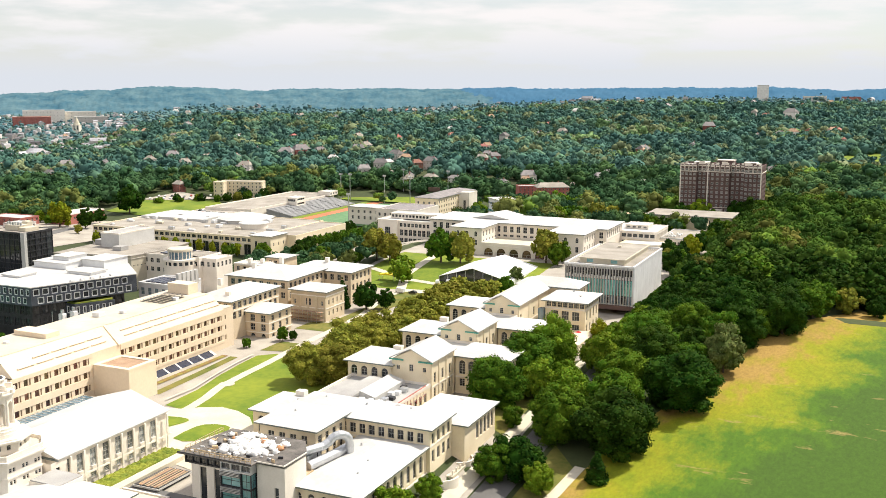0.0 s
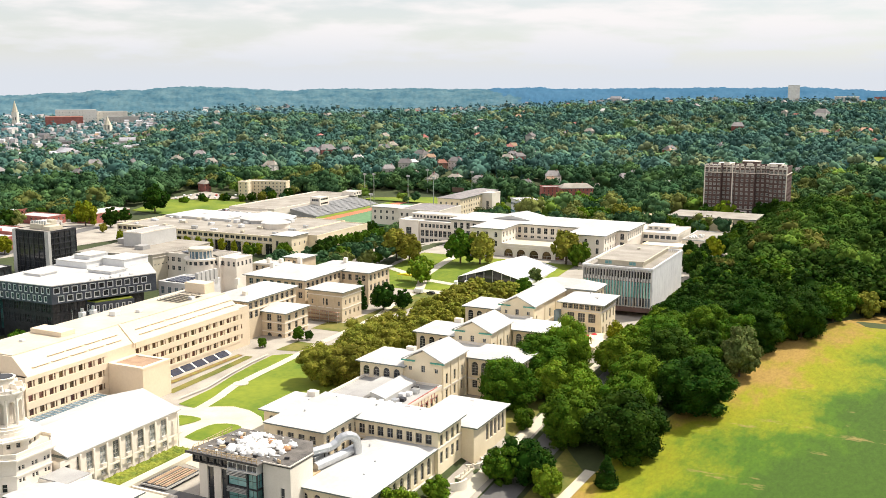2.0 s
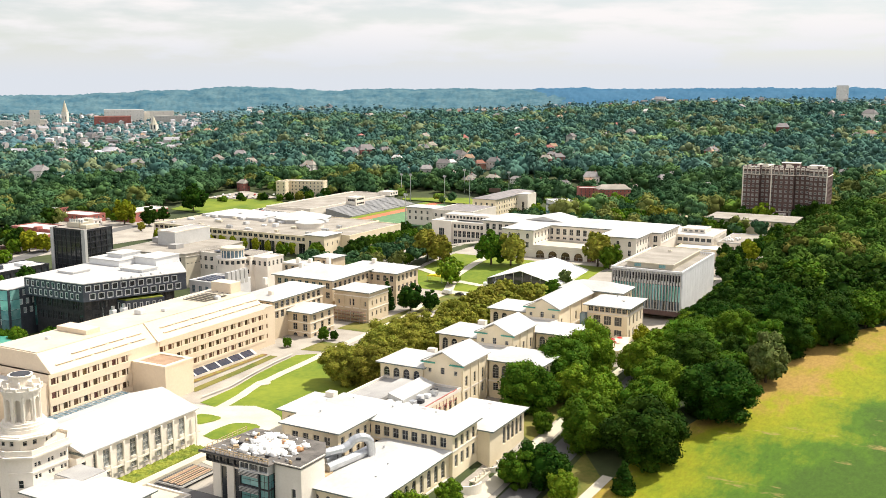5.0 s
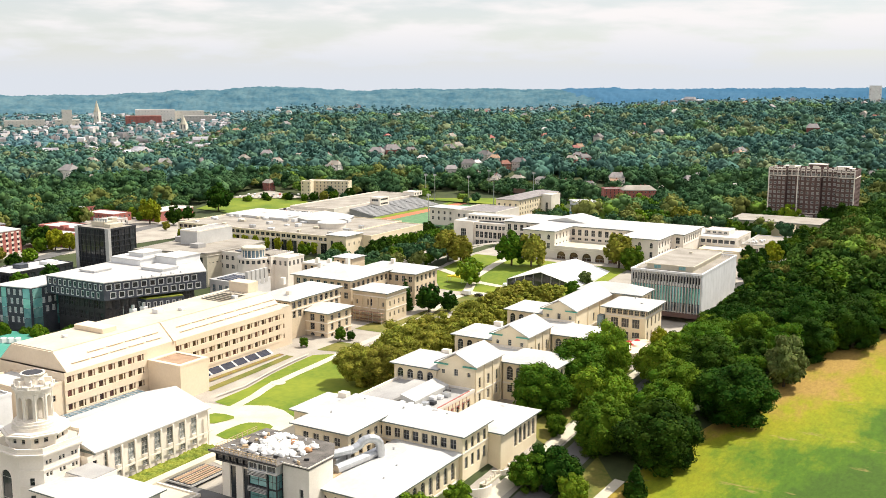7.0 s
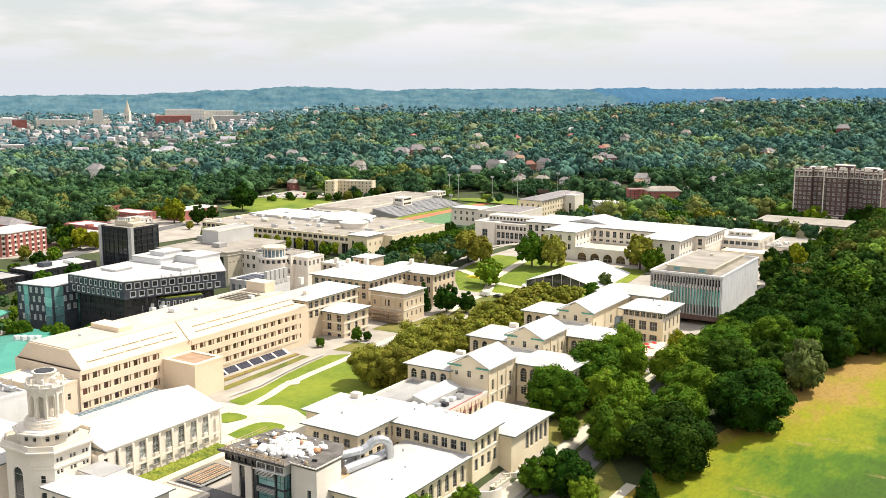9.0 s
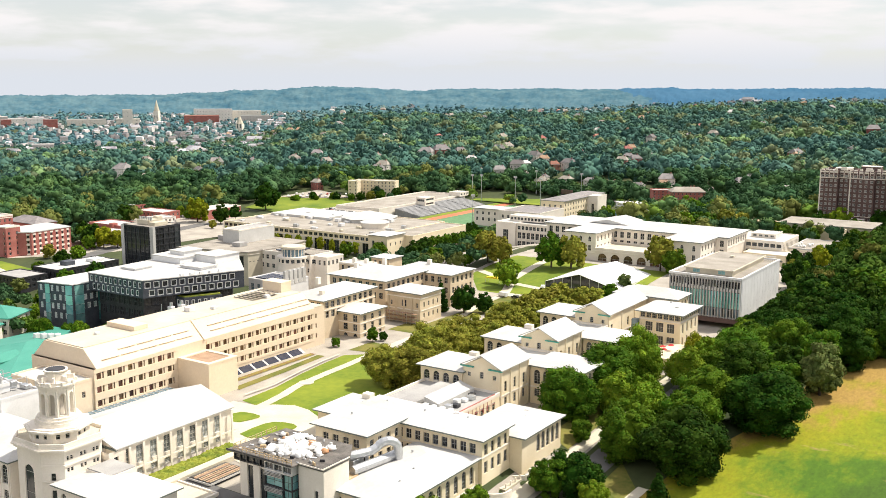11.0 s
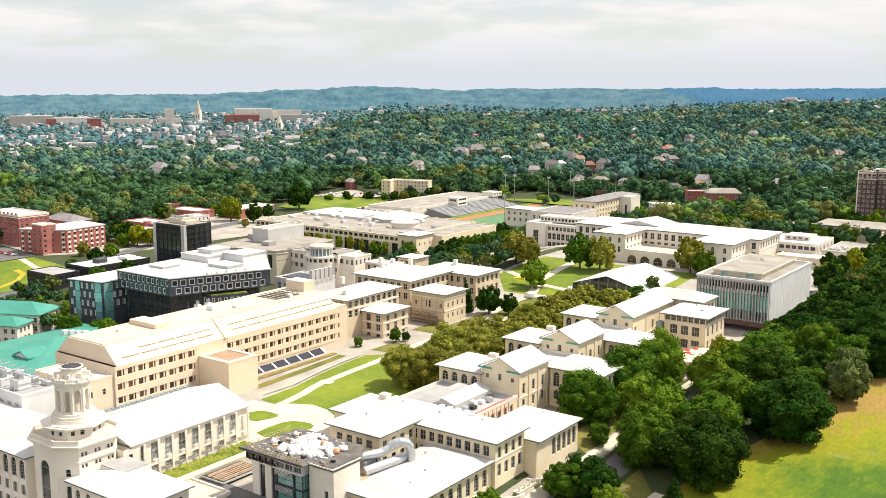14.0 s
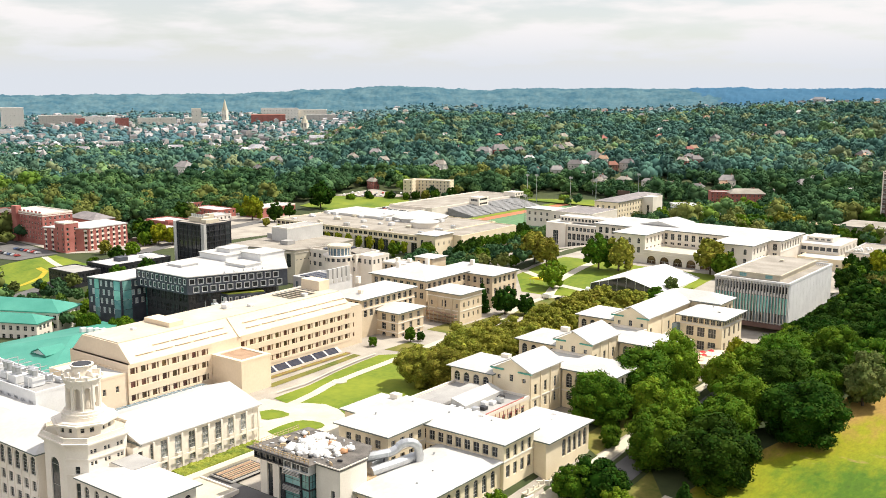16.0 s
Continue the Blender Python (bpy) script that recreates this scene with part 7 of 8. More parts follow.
def domed(rng, n, radius, height, base):
    """Lobes of an uneven crown, set over a rounded dome with a few boughs that stand out."""
    out = []
    mz = base + height * 0.46
    for i in range(n):
        a = 2.39996 * i + rng.uniform(-0.5, 0.5)
        h = -0.86 + 1.84 * (i + 0.5) / n + rng.uniform(-0.08, 0.08)
        h = max(-0.88, min(0.97, h))
        q = math.sqrt(1 - h * h) * (1.0 if h > -0.2 else 0.92)
        k = rng.uniform(0.56, 0.88) * (1.14 if rng.random() < 0.16 else 1.0)
        r = radius * rng.uniform(0.15, 0.33)
        out.append((radius * q * k * math.cos(a), radius * q * k * math.sin(a), mz + height * 0.54 * h * k, r))
    return out, (0, 0, mz)


def crown_mesh(seed, radius, height, base, count, size, mat, cone=False, lobes_n=34):
    rng = np.random.default_rng(seed)
    if cone:
        lobes = [(rng.normal() * 0.25, rng.normal() * 0.25, base + height * h, radius * (1.02 - h) * 0.8 + 0.25) for h in np.linspace(0.08, 0.97, 9)]
        middle = (0, 0, base + height * 0.4)
    else:
        lobes, middle = domed(rng, lobes_n, radius, height, base)
    v, f = leaf_cloud(rng, lobes, middle, count, size)
    # dark inner foliage
    bm = bmesh.new()
    for x, y, z, r in lobes:
        bmesh.ops.create_icosphere(bm, subdivisions=1, radius=r * 0.84, matrix=Matrix.Translation((x, y, z)) @ Matrix.Diagonal((1, 1, 0.9, 1)))
    if not cone:
        bmesh.ops.create_icosphere(bm, subdivisions=2, radius=radius * 0.62, matrix=Matrix.Translation(middle) @ Matrix.Diagonal((1, 1, height * 0.52 / radius, 1)))
    iv = np.array([q.co[:] for q in bm.verts])
    bm.verts.index_update()
    it = [[q.index + len(v) for q in fc.verts] for fc in bm.faces]
    bm.free()
    me = bpy.data.meshes.new("crown")
    me.from_pydata(np.vstack([v, iv]).tolist(), [], f.tolist() + it)
    me.materials.append(mat)
    return me


def trunk_mesh(height, r):
    bm = bmesh.new()
    tube(bm, 0, 0, -0.8, height * 0.55, r, r * 0.6, 8)
    for k in range(5):
        a = 2.4 * k
        m = Matrix.Translation((0, 0, height * (0.34 + 0.04 * k))) @ Matrix.Rotation(a, 4, "Z") @ Matrix.Rotation(radians(38), 4, "Y")
        b2 = bmesh.new()
        tube(b2, 0, 0, 0, height * 0.36, r * 0.45, r * 0.15, 6)
        b2.transform(m)
        tmp = bpy.data.meshes.new("limb")
        b2.to_mesh(tmp)
        b2.free()
        bm.from_mesh(tmp)
        bpy.data.meshes.remove(tmp)
    return mesh_of("trunk", bm, BARK)


TREES = {}
for key, mat in zip(("deep", "mid", "bright", "olive", "willow", "lemon"), LEAF):
    for k in range(3):
        trunk = trunk_mesh(13.0, 0.42)
        TREES[key, k, "large"] = (crown_mesh(31 + k * 7 + len(key), 6.4, 13.2, 0.7, 8600, 0.20, mat, lobes_n=84), trunk)
        TREES[key, k, "near"] = (crown_mesh(11 + k * 7 + len(key), 6.2, 12.6, 1.4, 3600, 0.31, mat, lobes_n=48), trunk)
        TREES[key, k, "far"] = (crown_mesh(12 + k * 7 + len(key), 6.2, 12.6, 1.4, 1200, 0.54, mat, lobes_n=34), trunk)
    TREES[key, "cone", "near"] = TREES[key, "cone", "far"] = (crown_mesh(91, 3.4, 12.0, 0.8, 2200, 0.36, mat, True), trunk_mesh(10.0, 0.3))
TREE_WORDS = {"deep": "dark green broadleaf tree with a dense rounded crown", "mid": "green broadleaf tree with a full uneven crown",
              "bright": "bright yellow-green broadleaf tree with an open crown", "olive": "olive-brown plane tree with a spreading crown",
              "willow": "pale grey-green tree with a soft rounded crown", "lemon": "lemon-green young tree with a thin bright crown"}
TRNG = random.Random(5)


def tree(w, u, size=1.0, key="mid", cone=False, z=None, group="", wide=1.0):
    """size 1 is a crown 14 m high and 13 m across."""
    near = u < 352 or (w > -112 and u < 425)
    grade = "large" if size * wide > 1.25 and u < 400 and not cone else ("near" if near else "far")
    cm, tm = TREES[key, "cone" if cone else TRNG.randrange(3), grade]
    ob = new("conifer_tree" if cone else "tree")
    z = ground_campus(w, u) if z is None else z
    ob.matrix_world = CAMPUS @ pose(w, u, z, 0, 0, TRNG.uniform(0, 360)) @ Matrix.Diagonal((size * wide, size * wide, size, 1))
    tagged(ob, "dark conical evergreen tree" if cone else TREE_WORDS[key], "tree", group)
    a = new("trunk", tm)
    a.parent = ob
    b = new("crown", cm)
    b.parent = ob
    return ob


# the double row along the mall
for i in range(14):
    tree(-182.5 + TRNG.uniform(-1.6, 1.6), 287 + 10.4 * i, TRNG.uniform(0.9, 1.12), "olive", wide=TRNG.uniform(1.05, 1.3), group="plane trees along the mall")
    tree(-172.5 + TRNG.uniform(-1.6, 1.6), 289 + 10.4 * i, TRNG.uniform(0.85, 1.1), "olive", wide=TRNG.uniform(1.05, 1.3), group="plane trees along the mall")
# singles round the buildings
for w, u, s, k in ((-105, 222, 0.6, "bright"), (-106, 205, 0.85, "bright"), (-230.8, 455, 1.05, "bright"), (-268, 497, 1.3, "olive"), (-257, 492, 1.2, "olive"), (-174, 520, 1.4, "olive"), (-166, 516, 1.0, "mid"), (-175, 475, 0.6, "willow"), (-172, 452, 0.7, "mid"), (-542, 447, 1.1, "lemon"), (-534, 452, 0.9, "lemon"), (-571, 558, 1.45, "lemon"), (-548.5, 561, 1.1, "deep"), (-560, 588, 0.85, "deep"), (-604, 571, 0.7, "bright"), (-584, 648, 1.75, "deep"), (-590, 566, 0.6, "mid"),
                   (-229, 500, 1.4, "mid"), (-218, 502, 1.35, "olive"), (-218.3, 394, 0.95, "deep"), (-211, 399, 0.7, "deep"), (-374, 500, 0.7, "mid"), (-354, 508, 0.8, "mid"),
                   (-335, 530, 0.9, "deep"), (-325, 505, 1.0, "deep"), (-310, 515, 0.9, "deep"), (-300, 490, 0.9, "mid")):
    tree(w, u, s, k)
for w, u, s, k in ((-290, 410, 0.9, "deep"), (-295, 440, 0.9, "mid"), (-285, 430, 0.9, "deep"), (-273, 483, 0.55, "mid"), (-158, 459, 0.6, "olive"),
                   (-372, 282, 0.8, "mid"), (-344, 297, 0.7, "mid"), (-356, 290, 0.7, "bright"), (-411, 273, 0.7, "deep"),
                   (-396, 280, 0.6, "mid"), (-229, 316, 0.3, "mid"), (-222, 331, 0.42, "mid"), (-219, 334, 0.3, "deep")):
    tree(w, u, s, k)
for k in range(13):
    tree(-489 + 9.6 * k, 509, TRNG.uniform(0.6, 0.72), "lemon", wide=0.62, group="young trees before the student centre")
for w, u, s, k in ((-548, 750, 0.75, "olive"), (-556, 745, 0.7, "deep"), (-564, 741, 0.6, "mid"), (-541, 756, 0.8, "mid"), (-574, 764, 0.9, "bright"), (-532, 768, 0.9, "deep")):
    tree(w, u, s, k)
tree(-229.2, 391.9, 1.15, "deep", True)
for k in range(9):
    tree(-610 + 6.0 * k, 712 + 7.0 * k - 9 * (k % 2), 0.42 + 0.1 * (k % 3), ("mid", "bright", "deep")[k % 3], group="young trees round the parking lot")
for w, u, s, k in ((-424, 300, 0.6, "deep"), (-415, 308, 0.5, "bright"), (-407, 300, 0.55, "mid"), (-402, 318, 0.6, "deep"), (-430, 322, 0.7, "mid"), (-440, 338, 0.8, "deep"), (-398, 286, 0.45, "bright"), (-452, 352, 0.8, "mid"), (-446, 368, 0.9, "deep"),
                   (-470, 318, 0.5, "mid"), (-497, 366, 0.6, "mid"), (-505, 388, 0.8, "deep"), (-512, 404, 0.8, "bright"), (-538, 402, 0.7, "olive"), (-552, 446, 1.15, "deep"), (-562, 450, 1.1, "mid"), (-572, 454, 1.1, "deep"), (-545, 438, 0.8, "mid"),
                   (-362, 296, 0.4, "bright"), (-368, 292, 0.5, "mid"), (-350, 300, 0.4, "deep"), (-382, 284, 0.5, "mid"), (-535, 540, 0.5, "olive"), (-520, 552, 0.45, "lemon"), (-610, 520, 1.1, "deep")):
    tree(w, u, s, k)
for i in range(9):
    tree(-345 + 1.0 * i, 550 + 9 * i, 0.7, "mid", group="row of street trees")
    tree(-356 - 0.5 * i, 556 + 9 * i, 0.7, "deep", group="row of street trees")


for w, u, s, k in ((-187, 668, 1.25, "olive"), (-176, 664, 1.2, "olive"), (-198, 664, 1.1, "mid"), (-212, 656, 1.1, "bright"), (-206, 668, 1.1, "mid"), (-238, 735, 1.2, "bright"), (-228, 722, 1.2, "mid"), (-216, 727, 1.1, "bright"),
                   (-153, 654, 1.0, "deep"), (-144, 648, 1.0, "mid"), (-136, 652, 0.9, "deep"), (-128, 650, 0.9, "mid"), (-126, 722, 1.2, "bright"), (-134, 722, 1.0, "mid"), (-140, 718, 1.0, "deep"), (-117, 720, 0.8, "mid"), (-101, 722, 1.2, "deep"), (-92, 724, 1.3, "deep"), (-84, 722, 1.2, "mid"),
                   (-104, 572, 0.95, "lemon"), (-108, 592, 0.8, "mid"), (-106, 548, 0.9, "deep"), (-104, 530, 0.9, "mid"), (-103, 512, 1.0, "deep"), (-112, 500, 0.7, "mid"), (-115, 560, 0.5, "olive"), (-118, 575, 0.7, "deep"), (-102, 585, 0.9, "deep"), (-101, 605, 0.9, "mid"), (-100, 625, 1.0, "deep"), (-100, 646, 1.0, "mid"), (-302, 735, 1.0, "bright"), (-294, 748, 1.0, "mid"), (-310, 748, 1.0, "bright")):
    tree(w, u, s, k)


def inside(x, y, poly):
    hit = False
    for i in range(len(poly)):
        (x0, y0), (x1, y1) = poly[i], poly[i - 1]
        if (y0 > y) != (y1 > y) and x < (x1 - x0) * (y - y0) / (y1 - y0) + x0:
            hit = not hit
    return hit


# the great trees between the street and the park: place, crown radius, height, kind
GREAT = ((-70, 276, 12.2, 19.5, "deep"), (-88.5, 279, 9.6, 17.5, "mid"), (-58.5, 313, 12.6, 19.5, "deep"), (-50.6, 346, 7.8, 17.0, "willow"), (-67, 373, 9.0, 17.0, "mid"),
         (-80, 357, 9.5, 16.0, "mid"), (-73, 336, 9.5, 17.5, "deep"), (-78, 315, 9.0, 17.0, "mid"), (-91, 333, 7.5, 15.0, "bright"), (-76, 296, 9.0, 17.5, "mid"),
         (-114, 292, 9.6, 17.0, "mid"), (-112.5, 316, 11.0, 18.5, "mid"), (-108, 334, 8.4, 20.0, "bright"), (-104, 304, 7.0, 14.0, "bright"), (-53.7, 389, 9.5, 18.0, "deep"), (-36, 391, 10.0, 18.0, "deep"),
         (-55, 364, 7.0, 16.0, "mid"), (-91, 252, 7.4, 13.5, "deep"), (-83.5, 246, 4.4, 9.5, "bright"), (-97.5, 247, 5.4, 11.0, "mid"), (-92, 300, 7.0, 14.5, "bright"),
         (-102, 375, 5.0, 11.5, "lemon"), (-90, 352, 6.5, 13.0, "bright"), (-24.5, 424, 6.5, 13.0, "mid"), (-15, 426.5, 5.6, 11.0, "olive"), (-3.5, 424, 4.6, 9.0, "deep"),
         (8, 428, 5.4, 11.0, "mid"), (-98, 316, 5.0, 10.5, "bright"), (-104, 280, 3.6, 7.0, "mid"), (-40, 408, 8.5, 16.0, "deep"))
for w, u, r, h, k in GREAT:
    tree(w, u, h * 1.06 / 14.0, k, z=ground_campus(w, u) - 0.08 * h, group="park trees", wide=r / 6.4 / (h * 1.06 / 14.0))
tree(-70.4, 257.7, 0.72, "deep", True, wide=1.55)
PARK = [(-92, 330), (-64, 330), (-50, 367), (-36, 395), (-20, 426), (30, 445), (30, 478), (-97, 478), (-97, 395), (-92, 372)]
placed = [(w, u, r / 7.0) for w, u, r, h, k in GREAT]
for attempt in range(9000):
    w, u = TRNG.uniform(-98, 30), TRNG.uniform(330, 478)
    size = 0.85 + 0.6 * TRNG.random() ** 1.3
    size = min(size, 0.60 + 0.030 * max(0.0, w + 97))
    if inside(w, u, PARK) and all((w - a) ** 2 + (u - b) ** 2 > (4.9 * (size + c)) ** 2 for a, b, c in placed):
        placed.append((w, u, size))
        tree(w, u, size, TRNG.choice(("deep", "deep", "mid", "deep", "mid", "mid", "bright" if w < -84 else "deep", "willow" if u < 400 else "deep")), z=ground_campus(w, u) - 0.6 * size, group="park trees", wide=TRNG.uniform(1.05, 1.35))

# ---------- houses among the trees ----------
HOUSES = []      # world x, y, reach of the clearing


def bearing(deg, dist):
    return dist * math.sin(radians(deg)), dist * math.cos(radians(deg))


def house(x, y, turn, wd, dp, ht, pitch, wall, roof, label, z=None, name="house", flat=False, floors=2, clear=1.0):
    z = ground_world(x, y) if z is None else z
    ob = new(name)
    ob.matrix_world = pose(x, y, z, 0, 0, turn)
    ORIGIN[ob] = Vector((0, 0, 0))
    tagged(ob, label, "house" if name == "house" else "building", "houses among the trees" if name == "house" else "")
    n = max(2, int(wd / (3.4 if name == "house" or floors < 5 and wd < 70 else 9.0)))
    floors = min(floors, 4)
    floors = 0 if name == "house" and math.hypot(x, y) > 1250 else floors
    holes = [h for f in range(floors) for h in row(wd, n, 1.2, ht * (f + 0.3) / floors, ht * (f + 0.3) / floors + 1.5, "rect", 1.2)]
    side = [h for f in range(floors) for h in row(dp, max(2, int(dp / 4)), 1.2, ht * (f + 0.3) / floors, ht * (f + 0.3) / floors + 1.5, "rect", 1.2)]
    block(ob, -wd / 2, wd / 2, -dp / 2, dp / 2, -3, ht, wall, holes, side, (1, 2))
    if flat:
        flat_roof(ob, -wd / 2, wd / 2, -dp / 2, dp / 2, ht, roof, wall, 0.6)
    else:
        hip_roof(ob, -wd / 2, wd / 2, -dp / 2, dp / 2, ht, pitch, 0.6, roof, FRAME, min(wd, dp) * 0.28)
        cube(ob, "chimney", wd * 0.2, wd * 0.2 + 0.9, -0.4, 0.6, ht, ht + pitch + 1.4, HOUSEBRICK)
    HOUSES.append((x, y, max(wd, dp) * clear))


HRNG = random.Random(21)
for x, y, s in ((152, 960, 1.1), (87, 1013, 1.2), (-174, 1228, 1.5), (-69, 1102, 1.1), (-13, 1118, 1.1), (406, 1535, 1.4), (590, 1709, 1.6), (-468, 980, 1.4), (-458, 790, 1.0), (-409, 1086, 1.2),
                (-84, 1066, 1.0), (165, 985, 1.1), (-56, 1193, 1.2), (-190, 1215, 1.3), (60, 1180, 1.0), (250, 1250, 1.2), (-110, 1300, 1.2), (330, 1000, 1.0)):
    brick = HRNG.random() < 0.45
    house(x, y, HRNG.uniform(-50, 50), 13 * s, 10 * s, 8.5 * s, 4.0 * s, HOUSEBRICK if brick else HOUSEWALL, SLATE, ("red brick" if brick else "pale rendered") + " house with a slate roof among trees")
for i in range(150):
    d = 950 + 1450 * HRNG.random() ** 1.0
    x, y = bearing(HRNG.uniform(-26, 22), d)
    brick = HRNG.random() < 0.4
    s = HRNG.uniform(0.7, 1.15)
    house(x, y, HRNG.uniform(-60, 60), 12 * s, 9.5 * s, 9.0 * s, 4.0 * s, HOUSEBRICK if brick else HOUSEWALL, HRNG.choice((SLATE, TANROOF, ROOFBROWN, HOUSEBRICK, WHITE)), ("red brick" if brick else "pale rendered") + " house with a pitched roof among trees")
# the row behind the pitch, the flats and the brick hall
for i in range(11):
    p = CAMPUS @ Vector((-545 + 26 * i, 935 + 3 * (i % 3), 0))
    house(p.x, p.y, -24.5 + HRNG.uniform(-6, 6), 12, 9, 5.0, 3.0, HOUSEWALL, SLATE if i % 2 else TANROOF, "pale house with a shallow roof behind the pitch", clear=2.4)
house(-187, 932, -8, 40, 11, 12.5, 1, BUFF, WHITE, "long buff brick flats with a flat white roof", 6, "apartment_flats", True, 4, 0.4)
house(-206, 921, -8, 9, 10, 13.0, 1, BUFF, WHITE, "end pavilion of buff brick flats", 6, "apartment_flats", True, 4, 0.8)
house(96, 880, 8, 28, 16, 13, 3.6, BRICKRED, TANROOF, "red brick residence with a hipped tan roof", 6, "brick_residence", False, 4, 3.2)
house(76, 898, 8, 18, 13, 10, 1, BRICKRED, GREYROOF, "red brick residence with a flat roof", 8, "brick_residence", True, 4, 2.0)
house(190, 925, 4, 44, 12, 8, 1, HOUSEWALL, WHITE, "low pale building with a flat roof", 12, "low_building", True, 2, 0.6)

for f in (0.94, 0.88):
    HOUSES.append((96 * f, 880 * f, 34))
# a pale drive and an open meadow on the slope beyond the apartment block
strip("drive", [(-86, 760), (-80, 784), (-72, 812), (-70, 840)], 8.0, 1.2, CONCRETE, "pale concrete drive on the wooded slope", "road")
for u in (748, 766, 784, 802, 820):
    p = CAMPUS @ Vector((-84 + (u - 760) * 0.15, u, 0))
    HOUSES.append((p.x, p.y, 17))


def meadow(x, y, rx, ry, label):
    bm = bmesh.new()
    ring = []
    for q in (0.0, 0.25, 0.5, 0.75, 1.0):
        ring.append([])
        for k in range(24):
            a = math.tau * k / 24
            f = q * (1 + 0.16 * math.sin(3 * a + x))
            px, py_ = x + rx * f * math.cos(a), y + ry * f * math.sin(a)
            ring[-1].append(bm.verts.new((px, py_, ground_world(px, py_) + 1.2)))
    for a, b in zip(ring, ring[1:]):
        for k in range(24):
            if a is ring[0]:
                bm.faces.new((a[0], b[k], b[(k + 1) % 24]))
            else:
                bm.faces.new((a[k], b[k], b[(k + 1) % 24], a[(k + 1) % 24]))
    bmesh.ops.delete(bm, geom=[v for v in bm.verts if not v.link_faces], context="VERTS")
    tagged(new("meadow", mesh_of("meadow", bm, LAWN)), label, "grass", kind="structure")
    for k in range(7):
        HOUSES.append((x + rx * (k - 3) / 4, y + ry * 0.5 * math.sin(2.1 * k), min(rx, ry) * 0.9))


meadow(489, 1127, 30, 75, "sunlit meadow on the wooded slope")
meadow(383, 876, 22, 30, "small sunlit clearing among park trees")
# far landmarks: bearing, distance, width, depth, height, foot
for brg, d, wd, dp, ht, z, wall, roof, label, nm in (
        (-35.5, 3000, 58, 40, 50, -12, HOUSEWALL, WHITE, "tall white hospital block in the distant town", "hospital_block"),
        (-37.3, 3000, 40, 40, 36, -16, HOUSEWALL, WHITE, "pale flat-roofed town block", "town_block"),
        (-36.4, 3020, 24, 30, 26, -16, HOUSEWALL, WHITE, "pale flat-roofed town block", "town_block"),
        (-33.2, 3200, 120, 40, 24, -14, HOUSEWALL, WHITE, "long white town block", "town_block"),
        (-32.2, 3150, 28, 30, 16, -14, BRICKRED, WHITE, "red brick town block", "town_block"),
        (-31.2, 3250, 120, 40, 16, -14, HOUSEWALL, WHITE, "long white town block", "town_block"),
        (-30.0, 2900, 36, 30, 26, -16, BRICKRED, GREYROOF, "red brick town tower", "town_block"),
        (-28.2, 3000, 105, 40, 14, -8, STONE, GREYROOF, "long grey town block", "town_block"),
        (-26.1, 3100, 28, 28, 50, -20, STONE, STONE, "square stone church tower in the town", "church_tower"),
        (-26.1, 3120, 66, 50, 22, -20, STONE, GREYROOF, "broad stone church in the town", "town_church"),
        (-22.2, 3200, 105, 60, 24, -16, BRICKRED, HOUSEBRICK, "great red brick town hall", "town_block"),
        (-21.6, 3330, 120, 50, 40, -16, HOUSEWALL, WHITE, "white town block behind the brick hall", "town_block"),
        (-19.8, 3360, 95, 50, 34, -16, STONE, GREYROOF, "long grey town block", "town_block"),
        (-19.2, 3250, 100, 30, 16, -10, HOUSEWALL, WHITE, "long low white town block", "town_block"),
        (-30.2, 2000, 38, 22, 12, -16, HOUSEWALL, WHITE, "white warehouse in the valley", "warehouse"),
        (17.55, 2400, 25, 18, 46, 58, HOUSEWALL, TANROOF, "lone pale tower block on the hill", "tower_block"),
        (20.2, 2400, 50, 22, 16, 64, HOUSEWALL, WHITE, "long low pale building on the hill", "town_block"),
        (22.0, 2400, 40, 22, 15, 64, BRICKRED, WHITE, "low brick building on the hill", "town_block")):
    x, y = bearing(brg, d)
    house(x, y, -brg, wd, dp, ht, 1, wall, roof, label, z, nm, True, max(2, int(ht / 6)), 0.4)
for brg, d, base, top in ((-24.6, 3300, -14, 54), (-20.0, 2500, -10, 30)):
    x, y = bearing(brg, d)
    sp = new("church_spire")
    sp.matrix_world = pose(x, y, base)
    ORIGIN[sp] = Vector((0, 0, 0))
    tagged(sp, "pointed grey stone church spire in the town", "church")
    block(sp, -8, 8, -8, 8, -4, (top - base) * 0.5, STONE, row(16, 2, 2.5, 10, 20, "arch", 3), ())
    bm = bmesh.new()
    tube(bm, 0, 0, (top - base) * 0.5, top - base, 9.5, 0.4, 8)
    part("spire", bm, CONCRETE, sp)
x, y = bearing(-33.25, 1375)
py = new("pyramid_roof_church")
py.matrix_world = pose(x, y, ground_world(x, y) - 1)
ORIGIN[py] = Vector((0, 0, 0))
tagged(py, "church with a steep grey pyramid roof among trees", "church")
block(py, -8, 8, -8, 8, -3, 5, HOUSEWALL)
bm = bmesh.new()
bmesh.ops.create_cone(bm, cap_ends=True, segments=4, radius1=12.5, radius2=0.3, depth=18, matrix=Matrix.Translation((0, 0, 14)) @ Matrix.Rotation(math.pi / 4, 4, "Z"))
part("roof", bm, GREYROOF, py)
for sx in (-5, 5):
    cube(py, "dormer", sx * 0.7 - 1.1, sx * 0.7 + 1.1, -7.6, -4.6, 7, 10, SLATE)
HOUSES.append((x, y, 26))

